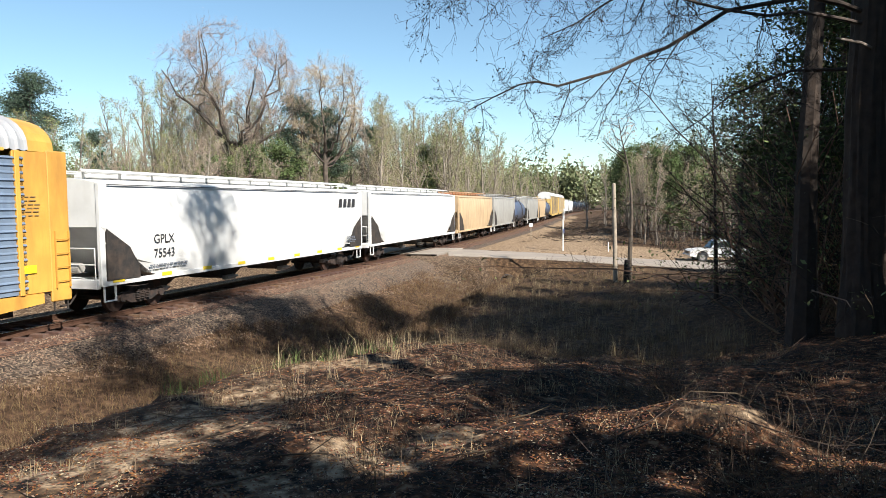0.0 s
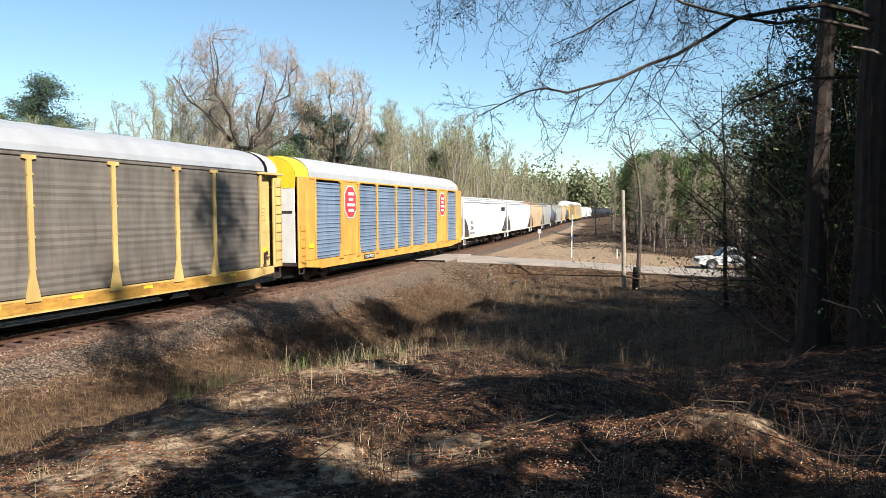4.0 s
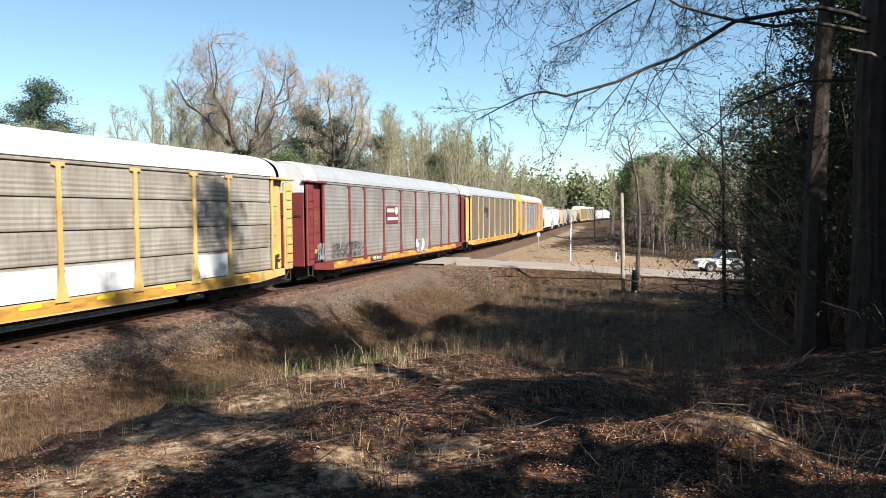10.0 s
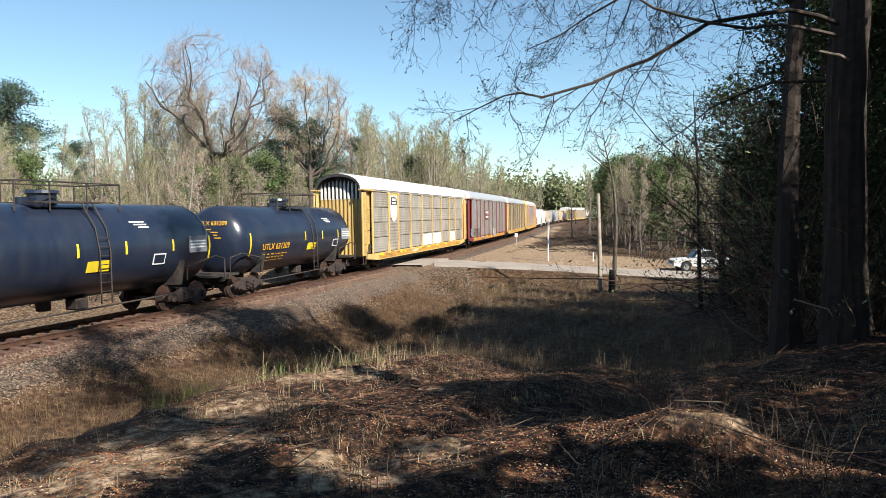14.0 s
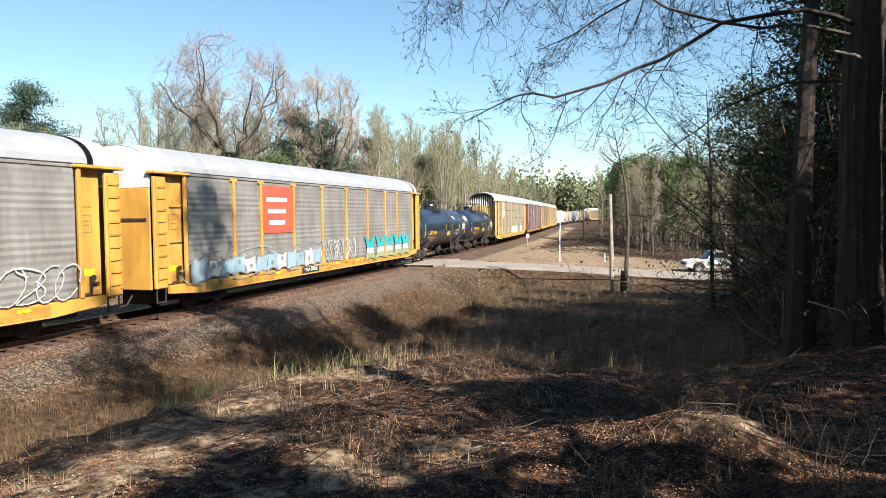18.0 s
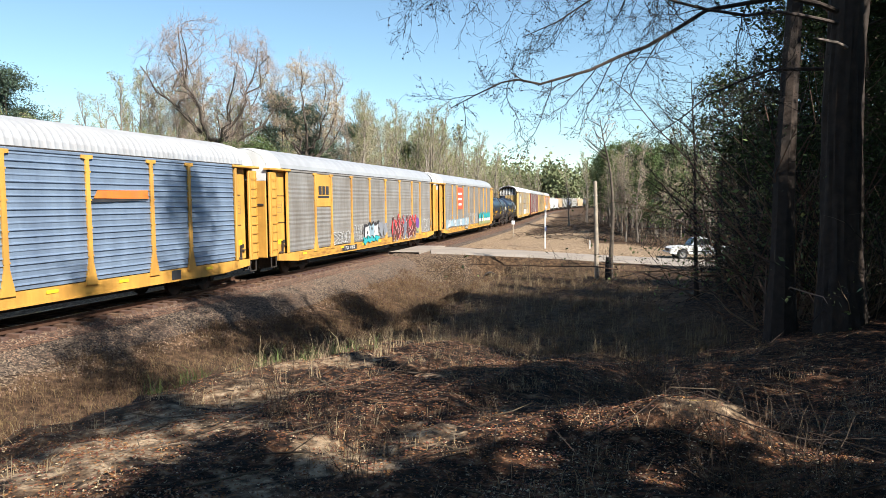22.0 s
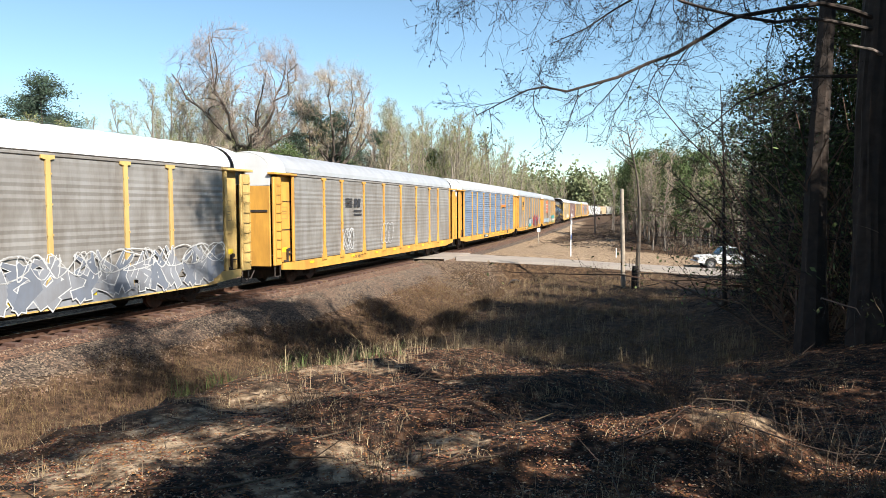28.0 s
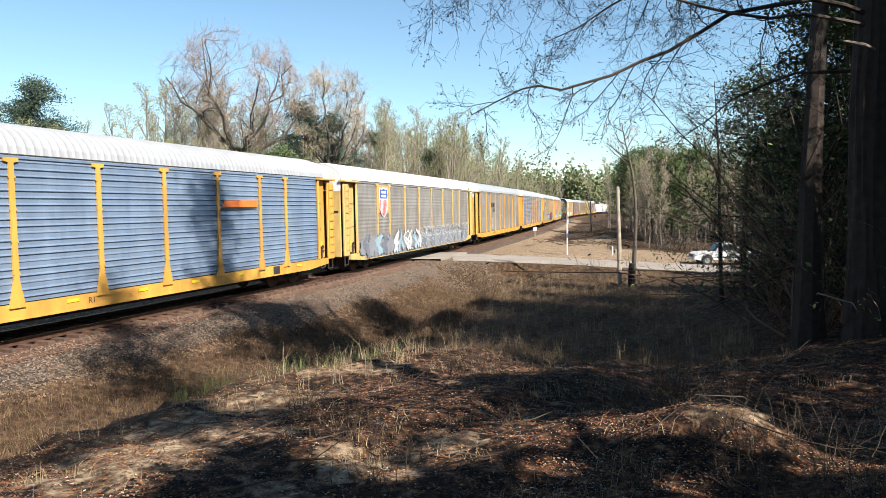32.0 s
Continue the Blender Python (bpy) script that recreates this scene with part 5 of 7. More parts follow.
    enlist(hopper("white covered hopper with dark end bays", "white", "white", 19.0), 210.4, 19.0, 14.4)
    enlist(hopper("white covered hopper with dark end bays", "white", "white", 19.0), 230.8, 19.0, 14.4)
    for i in range(4):
        enlist(tank("plain black tank car far along the train", "black", 12.4, yellow=False), 252.2 + i * 14.6, 12.4, 9.4)


def emblem_lines(c, x):
    for i in range(5):
        part("emblem_bar", plate(0.85, 0.05), M["ink"], c, at=pose(x - 0.55, -HW - 0.035, 3.95 - i * 0.10))
    for i in range(2):
        part("emblem_letter", MB().prism([(x + 0.05 + i * 0.45, 3.52), (x + 0.40 + i * 0.45, 3.52), (x + 0.48 + i * 0.45, 3.98), (x + 0.12 + i * 0.45, 3.98)], -HW - 0.041, -HW - 0.035), M["ink"], c, "dark mark")
    for i in range(2):
        part("emblem_bar", plate(1.0, 0.10), M["ink"], c, at=pose(x + 0.55, -HW - 0.035, 3.32 - i * 0.20))


def shield(c, x, top, red):
    y = -HW - 0.032
    prof = lambda k, z: [(k * a, z + k * b) for a, b in ((-0.62, 0.80), (-0.40, 0.70), (0, 0.82), (0.40, 0.70), (0.62, 0.80), (0.72, 0.35), (0.66, -0.3), (0.68, -0.5), (0.35, -0.85), (0, -0.98), (-0.35, -0.85), (-0.68, -0.5), (-0.66, -0.3), (-0.72, 0.35))]
    part("shield", MB().prism(prof(1.0, 3.95), -0.006, 0), M["chalk"], c, "white shield emblem", at=pose(x, y, 0))
    part("shield_top", MB().prism([(-0.62, 4.08), (0.62, 4.08), (0.64, 4.28), (0.54, 4.66), (0.36, 4.57), (0, 4.67), (-0.36, 4.57), (-0.54, 4.66), (-0.64, 4.28)], -0.006, 0), M[top], c, at=pose(x, y - 0.008, 0))
    for i in range(2):
        part("shield_bar", plate(0.75, 0.14, 0.004), M["chalk"], c, at=pose(x, y - 0.016, 4.45 - i * 0.23))
    if red:
        for i in range(6):
            u = -0.5 + i * 0.2
            part("shield_stripe", MB().prism([(u - 0.05, 4.02), (u + 0.05, 4.02), (u + 0.05, 3.22 - 0.2 * (1 - abs(u) * 1.6)), (u - 0.05, 3.22 - 0.2 * (1 - abs(u) * 1.6))], -0.004, 0), M["red"], c, at=pose(x, y - 0.010, 0))


def tank_marks(c, words, x, seed):
    """Stencilled lettering on a tank's side and rear head; the shell's middle lies 2.38 m up."""
    def lean(x_, z_, extra=0.008):
        a = math.asin((z_ - 2.38) / 1.52)
        return pose(x_, -(1.52 + extra) * math.cos(a), z_, -math.degrees(a), 0, 0)
    writing(words, 0.40, M["stencil"], c, lean(x, 2.05, 0.03) @ FACE, spread=1.05)
    for r in range(3):
        mb, u, rng = MB(), -1.0, random.Random(seed + r)
        while u < 1.0:
            k = rng.uniform(0.08, 0.25)
            mb.box((u + k / 2, 0, 0), (k, 0.004, 0.045))
            u += k + rng.uniform(0.05, 0.18)
        part("small_print", mb, M["stencil"], c, "illegible stencilled line", at=lean(x, 1.72 - 0.14 * r, 0.03))
    part("placard", plate(0.95, 0.36), M["yellow_bright"], c, "yellow placard", at=lean(0.75, 1.92))
    part("data_plate", plate(0.62, 0.40, 0.004), M["chalk"], c, at=lean(3.5, 1.98))
    part("data_face", plate(0.52, 0.30, 0.004), M["black"], c, at=lean(3.5, 1.98, 0.014))
    part("test_panel", plate(1.05, 0.62, 0.004), M["spray_grey"], c, "grey stencilled test panel", at=lean(4.75 if words[0] == "U" else 5.6, 2.42))
    for r in range(5):
        part("small_print", plate(0.9, 0.05, 0.003), M["chalk"], c, at=lean(4.75 if words[0] == "U" else 5.6, 2.64 - 0.11 * r, 0.016))
    for r in range(3):
        part("small_print", plate(0.7 - 0.1 * r, 0.05, 0.003), M["chalk"], c, at=lean(2.7 + 0.1 * r, 3.28 - 0.09 * r, 0.02))
    H = 5.9 if words[0] == "U" else 6.9
    BACK = Matrix(((0, 0, -1, 0), (-1, 0, 0, 0), (0, 1, 0, 0), (0, 0, 0, 1)))
    writing(words, 0.26, M["stencil"], c, Matrix.Translation((-H + 0.10, -0.15, 3.15)) @ pose(0, 0, 0, 0, 14, 0) @ BACK)
    mb, rng = MB(), random.Random(seed + 9)
    for r in range(6):
        w = rng.uniform(0.35, 0.9)
        mb.box((-H + 0.045 - 0.004 * r, 0.25 - w / 2, 2.90 - r * 0.12), (0.004, w, 0.04))
    part("small_print", mb, M["stencil"], c, "illegible stencilled lines")


def graffiti_teal(c, X):
    for i, a in enumerate((18.3, 19.9, 21.4, 22.9, 24.3)):
        x = X(a)
        part("graffiti", MB().prism([(x - 0.75, 2.25), (x - 0.2, 2.05), (x, 1.8), (x + 0.2, 2.05), (x + 0.75, 2.25), (x + 0.45, 1.55), (x - 0.45, 1.55)], -HW - 0.070, -HW - 0.064), M["teal"], c, "teal graffiti letter shape")
        part("graffiti", MB().prism([(x - 0.45, 1.54), (x + 0.45, 1.54), (x + 0.55, 1.25), (x - 0.55, 1.25)], -HW - 0.070, -HW - 0.064), M["chalk"], c, "white graffiti fill")
        part("graffiti", MB().prism([(x - 0.55, 1.24), (x + 0.55, 1.24), (x + 0.85, 0.82), (x, 0.98), (x - 0.85, 0.82)], -HW - 0.070, -HW - 0.064), M["lime"], c, "lime graffiti fill")
    piece(c, X(1.9), X(12.0), 0.95, 2.0, ("paleblue", "spray", "paleblue"), "panel", 31, 12)
    scrawl(c, X(1.9), X(12.0), 0.95, 2.2, M["paleblue"], 32, 4, 0.012, -HW - 0.075)
    scrawl(c, X(12.2), X(16.0), 1.1, 2.2, M["spray"], 33, 5, 0.02)


def graffiti_red(c, X):
    blots(c, X(16.3), X(21.8), 0.85, 2.6, M["red"], 41, 6, -HW - 0.060)
    letters(c, X(16.5), X(21.7), 0.95, 2.40, ("dark_red", "dark_red", "dark_red", "greyspray"), "spray", 42, 7, wide=0.13)
    part("graffiti", MB().tube([(X(22.1), -HW - 0.072, 1.75), (X(22.1), -HW - 0.066, 1.75)], 0.55, 18), M["lime"], c, "yellow graffiti disc")
    part("graffiti", MB().tube([(X(22.0), -HW - 0.080, 1.85), (X(22.0), -HW - 0.074, 1.85)], 0.42, 18), M["purple"], c, "purple graffiti disc")
    scrawl(c, X(23.2), X(25.6), 1.1, 2.1, M["spray"], 44, 4, 0.02)
    blots(c, X(11.0), X(14.0), 1.3, 2.35, M["ink"], 47, 4, -HW - 0.060)
    blots(c, X(11.0), X(13.7), 0.85, 1.6, M["teal"], 45, 4, -HW - 0.063)
    piece(c, X(11.3), X(13.6), 1.15, 2.2, ("spray", "paleblue"), "ink", 46, 3, -HW - 0.068)
    blots(c, X(13.8), X(15.4), 1.0, 2.4, M["spray_grey"], 48, 2, -HW - 0.062)
    scrawl(c, X(6.8), X(8.8), 1.15, 1.8, M["spray"], 49, 4, 0.02)
    scrawl(c, X(9.6), X(11.0), 1.2, 2.1, M["spray"], 50, 5, 0.012)


def graffiti_pale(c, X):
    blots(c, X(1.9), X(25.4), 0.75, 1.9, M["spray_grey"], 61, 22, -HW - 0.060)
    letters(c, X(2.2), X(7.0), 0.90, 1.95, ("greyspray", "spray_grey", "paleblue"), "spray_grey", 62, 5, wide=0.15)
    letters(c, X(7.2), X(12.4), 0.85, 2.10, ("spray", "paleblue", "spray"), "greyspray", 63, 6, wide=0.12)
    letters(c, X(12.6), X(18.6), 0.85, 2.0, ("greyspray", "spray_grey"), "spray", 66, 6, wide=0.16)
    letters(c, X(18.8), X(25.4), 0.85, 2.1, ("greyspray", "spray_grey"), "spray", 64, 9, wide=0.10)
    scrawl(c, X(12.6), X(25.4), 1.5, 2.2, M["spray"], 65, 14, 0.016, -HW - 0.085)


build_train()

# ================= trees and plants =================
def cloud(mb, pts, size, rng, flat=0.0, long=1.0):
    """Small leaves: one tilted four-cornered blade at each place."""
    n = len(pts)
    if not n:
        return
    p = np.array(pts, float).reshape(-1, 3)
    a = rng.normal(size=(n, 3))
    a /= np.linalg.norm(a, axis=1)[:, None]
    b = rng.normal(size=(n, 3))
    b -= a * np.sum(a * b, 1)[:, None]
    b /= np.linalg.norm(b, axis=1)[:, None]
    if flat:
        a[:, 2] *= 1 - flat
        b[:, 2] *= 1 - flat
    s = size * rng.uniform(0.55, 1.3, n)[:, None]
    q = np.stack([p - a * s * long, p + b * s * 0.5, p + a * s * long, p - b * s * 0.5], 1).reshape(-1, 3)
    k = len(mb.v)
    mb.v += [tuple(r) for r in q.tolist()]
    mb.f += [(k + 4 * i, k + 4 * i + 1, k + 4 * i + 2, k + 4 * i + 3) for i in range(n)]


def wander(p, d, length, n, rng, bend, lift=0.0):
    """A crooked line of n pieces."""
    p, d = Vector(p), Vector(d).normalized()
    out = [p.copy()]
    for i in range(n):
        d = (d + Vector(rng.normal(0, bend, 3)) + Vector((0, 0, lift))).normalized()
        p = p + d * (length / n)
        out.append(p.copy())
    return out


def along(pts, t):
    x = t * (len(pts) - 1)
    i = min(int(x), len(pts) - 2)
    return pts[i].lerp(pts[i + 1], x - i), (pts[i + 1] - pts[i]).normalized()


def side_way(d, rng, angle):
    r = Vector(rng.normal(0, 1, 3))
    r = (r - d * r.dot(d)).normalized()
    return (d * math.cos(angle) + r * math.sin(angle)).normalized()


def bough(wood, twigs, tips, pts, r0, rng, depth, n_sub, ratio, sub_len, lift=0.03, start=0.25, thin=0.006):
    """Side branches along a limb, down to twigs; the tips are kept for leaves."""
    for i in range(n_sub):
        t = start + (1 - start) * (i + rng.uniform(0.1, 0.9)) / n_sub
        p, d = along(pts, min(t, 0.999))
        w = side_way(d, rng, rng.uniform(0.5, 1.0))
        L = sub_len * rng.uniform(0.6, 1.2) * (1.15 - 0.55 * t)
        r = max(thin, r0 * ratio * (1.1 - 0.6 * t))
        q = wander(p, w, L, 3 if depth else 2, rng, 0.16, lift)
        (wood if depth > 1 else twigs).tube(q, [r * (1 - 0.75 * k / (len(q) - 1)) for k in range(len(q))], 4 if depth > 1 else 3, False)
        tips += [q[-1], q[-2].lerp(q[-1], 0.5)]
        if depth:
            bough(wood, twigs, tips, q, r, rng, depth - 1, max(3, n_sub - 2), 0.5, L * 0.5, lift, 0.2, thin)


def bare_tree_meshes(key, seed, H, r0, base, limbs, limb_len, angle, depth, subs, leaves, leaf_size, bark, twig_m, leaf_m, thin=0.008, lift=0.06, lean=0.0):
    """Meshes of one leafless or budding tree: trunk with limbs, twigs, buds."""
    rng = np.random.default_rng(seed)
    bole, wood, twigs, leaf, tips = MB(), MB(), MB(), MB(), []
    trunk = wander((0, 0, -0.3), (lean, 0, 1), H * 0.93, 9, rng, 0.045, 0.02)
    bole.tube(trunk, [r0 * (1.35 if k == 0 else 1.0 - 0.88 * k / 9) for k in range(10)], 8, False)
    for i in range(limbs):
        t = base + (0.97 - base) * (i + rng.uniform(0, 0.8)) / limbs
        p, d = along(trunk, min(t, 0.99))
        w = side_way(d, rng, angle * rng.uniform(0.75, 1.25))
        L = limb_len * rng.uniform(0.7, 1.2) * (1.2 - 0.75 * (t - base) / (1 - base))
        r = r0 * 0.42 * (1.15 - 0.75 * t)
        q = wander(p, w, L, 5, rng, 0.12, lift)
        wood.tube(q, [r * (1 - 0.8 * k / 5) for k in range(6)], 5, False)
        bough(wood, twigs, tips, q, r, rng, depth, subs, 0.45, L * 0.42, lift * 0.6, 0.2, thin)
    if leaves:
        pick = rng.integers(0, len(tips), leaves)
        cloud(leaf, [tuple(tips[k] + Vector(rng.normal(0, leaf_size * 2.2, 3))) for k in pick], leaf_size, rng)
    return [("trunk", bole.mesh("trunk", M[bark], True)), ("branch_mass", wood.mesh("branch_mass", M[bark], True)), ("crown", twigs.mesh("crown", M[twig_m])), ("leaves", leaf.mesh("leaves", M[leaf_m]) if leaves else None)]


def dome_tree(seed, fork, r0, mid, rad, limbs, buds, bud_m):
    """A clean trunk that forks into arching limbs which fill a rounded crown."""
    rng = np.random.default_rng(seed)
    bole, wood, twigs, leaf, tips = MB(), MB(), MB(), MB(), []
    trunk = wander((0, 0, -0.3), (0.02, 0, 1), fork, 6, rng, 0.025, 0.03)
    bole.tube(trunk, [r0 * (1.3 if k == 0 else 1.0 - 0.3 * k / 6) for k in range(7)], 9, False)
    top, mid = trunk[-1], Vector((trunk[-1].x, trunk[-1].y, mid))

    def grow(p, d, goal, r, depth):
        """A limb that sets out along d and bends to its goal, with finer ones along it."""
        L = (goal - p).length
        a, n = p + d * (L * 0.40), 3 + 2 * depth
        q = [p * (1 - u) ** 2 + a * (2 * u * (1 - u)) + goal * (u * u) + Vector(rng.normal(0, 0.022 * L * (0 < k < n), 3)) for k, u in ((k, k / n) for k in range(n + 1))]
        (wood if depth > 1 else twigs).tube(q, [max(0.007, r * (1 - 0.8 * k / n)) for k in range(n + 1)], 6 if depth > 2 else 4 if depth > 1 else 3, False)
        if depth < 2:
            tips.extend(q[-2:])
        if not depth:
            return
        for k in range((0, 9, 6, 7)[depth]):
            t_ = rng.uniform((0, 0.2, 0.35, 0.5)[depth], 1.0)
            b, w = along(q, min(t_, 0.995))
            u = Vector(((b.x - mid.x) / rad[0], (b.y - mid.y) / rad[0], (b.z - mid.z) / rad[1])) + Vector(rng.normal(0, 0.55, 3)) + Vector((0, 0, 0.25))
            u.normalize()
            rim = mid + Vector((u.x * rad[0], u.y * rad[0], u.z * rad[1])) * rng.uniform(0.86, 1.04)
            v = (rim - b)
            e = b + v * min(1.0, L * (0, 0.42, 0.5, 0.55)[depth] * rng.uniform(0.7, 1.1) / max(v.length, 0.3))
            if depth == 1:
                e = b + (side_way(w, rng, rng.uniform(0.3, 0.8)) + Vector((0, 0, 0.6))) * (L * rng.uniform(0.25, 0.5))
            v.normalize()
            grow(b, (w + v * 0.6).normalized(), e, r * (1 - 0.7 * t_) * 0.46 + 0.004, depth - 1)

    for i in range(limbs):
        h = -0.30 + 1.22 * (i + 0.5) / limbs + rng.uniform(-0.05, 0.05)
        a, c = 2.4 * i + rng.uniform(-0.3, 0.3), math.sqrt(max(0.05, 1 - min(h, 0.98) ** 2))
        goal = mid + Vector((math.cos(a) * c * rad[0], math.sin(a) * c * rad[0], h * rad[1])) * rng.uniform(0.86, 0.98)
        grow(along(trunk, rng.uniform(0.80, 0.999))[0], Vector((math.cos(a) * 1.0 * c, math.sin(a) * 1.0 * c, 0.5 + 0.3 * h)).normalized(), goal, r0 * (0.32 + 0.16 * rng.uniform()), 3)
    pick = rng.integers(0, len(tips), buds)
    cloud(leaf, [tuple(tips[k] + Vector(rng.normal(0, 0.12, 3))) for k in pick], 0.038, rng)
    return [("trunk", bole.mesh("trunk", M["bark"], True)), ("branch_mass", wood.mesh("branch_mass", M["bark"], True)), ("crown", twigs.mesh("crown", M["twig_pink"])), ("leaves", leaf.mesh("leaves", M[bud_m]))]


# unseen foliage is cut away to light these spots: x, y, height, half widths
SUN_GAPS = [(-2.5, 4.4, 1.7, 0.7, 0.5), (-2.1, 5.3, 1.65, 0.52, 0.6), (-1.6, 5.8, 1.6, 0.3, 0.25), (-2.1, 8.0, 1.35, 0.6, 0.75), (-1.3, 8.3, 1.3, 0.75, 0.8), (-0.3, 9.5, 1.15, 0.75, 1.0), (0.8, 10.2, 1.0, 0.6, 1.1),
            (-0.7, 5.3, 1.6, 0.45, 0.4), (-0.3, 4.6, 1.7, 0.28, 0.24), (0.74, 5.65, 1.6, 0.42, 0.5), (0.1, 5.2, 1.55, 0.26, 0.3), (1.45, 5.7, 1.6, 0.28, 0.3), (2.05, 5.4, 1.8, 0.62, 0.42), (2.5, 5.1, 1.7, 0.55, 0.32), (2.8, 4.65, 1.65, 0.36, 0.36),
            (4.95, 8.4, 1.1, 0.25, 0.4), (0.8, 4.9, 1.55, 0.26, 0.2), (1.6, 4.4, 1.6, 0.2, 0.2), (6.3, 25.5, -1.3, 1.2, 1.6), (6.3, 20.3, -0.9, 0.9, 1.4), (-3.0, 12.5, -0.4, 0.9, 1.5)]


def shaded(p):
    """Which of the places p cast their shadow outside all the gaps."""
    ok = np.ones(len(p), bool)
    for x, y, z, a, b in SUN_GAPS:
        k = (p[:, 2] - z) / SUN.z
        u, v = (p[:, 0] - SUN.x * k - x) / a, (p[:, 1] - SUN.y * k - y) / b
        ok &= u * u + v * v + 0.35 * np.sin(7 * u + 3 * v + 5 * x) * np.cos(5 * v - 4 * u) > 1.0
    return ok


def pine_meshes(seed, H, r0, base, spread, clumps, needles, mat="needle", size=0.16, bark="bark", stand=None):
    rng = np.random.default_rng(seed)
    bole, wood, leaf = MB(), MB(), MB()
    trunk = wander((0, 0, -0.3), (0, 0, 1), H, 8, rng, 0.025, 0.03)
    bole.tube(trunk, [r0 * (1.3 if k == 0 else 1.0 - 0.9 * k / 8) for k in range(9)], 8, False)
    for i in range(clumps):
        t = base + (1 - base) * ((i + rng.uniform(0, 1)) / clumps) ** 0.9
        p, d = along(trunk, min(t, 0.995))
        u = (t - base) / (1 - base)
        L = spread * (0.35 + 0.65 * math.sin(math.pi * min(1, 0.25 + u * 0.78))) * rng.uniform(0.5, 1.15)
        w = side_way(Vector((0, 0, 1)), rng, rng.uniform(1.0, 1.55))
        q = wander(p, w, L, 3, rng, 0.12, 0.06)
        if not stand or shaded(np.array(q) + np.array(stand)).all():
            wood.tube(q, [0.05, 0.035, 0.02, 0.008], 3, False)
        for k in range(3):
            c = q[-1].lerp(q[1], k * 0.42) + Vector(rng.normal(0, 0.16, 3))
            m = needles // 3
            pts = rng.normal(0, 1, (m, 3)) * np.array([0.36, 0.36, 0.20]) * (spread / 3.0) ** 0.5 + np.array(c)
            if stand:
                pts = pts[shaded(pts + np.array(stand))]
            cloud(leaf, pts, size, rng, 0.2, 1.25)
    return [("trunk", bole.mesh("trunk", M[bark], True)), ("branch_mass", wood.mesh("branch_mass", M[bark])), ("foliage", leaf.mesh("foliage", M[mat]))]


def plant(name, meshes, label, category, group, x, y, turn=0.0, scale=1.0, tilt=0.0, sink=0.0):
    ob = thing(name, label, category, group, pose(x, y, gz(x, y) - sink, tilt, 0, turn) @ Matrix.Diagonal((scale, scale, scale, 1)))
    for n, me in meshes:
        if me:
            p = part(n, me, None, ob)
            if n != "trunk":
                p["kind"] = "stuff"
    return ob


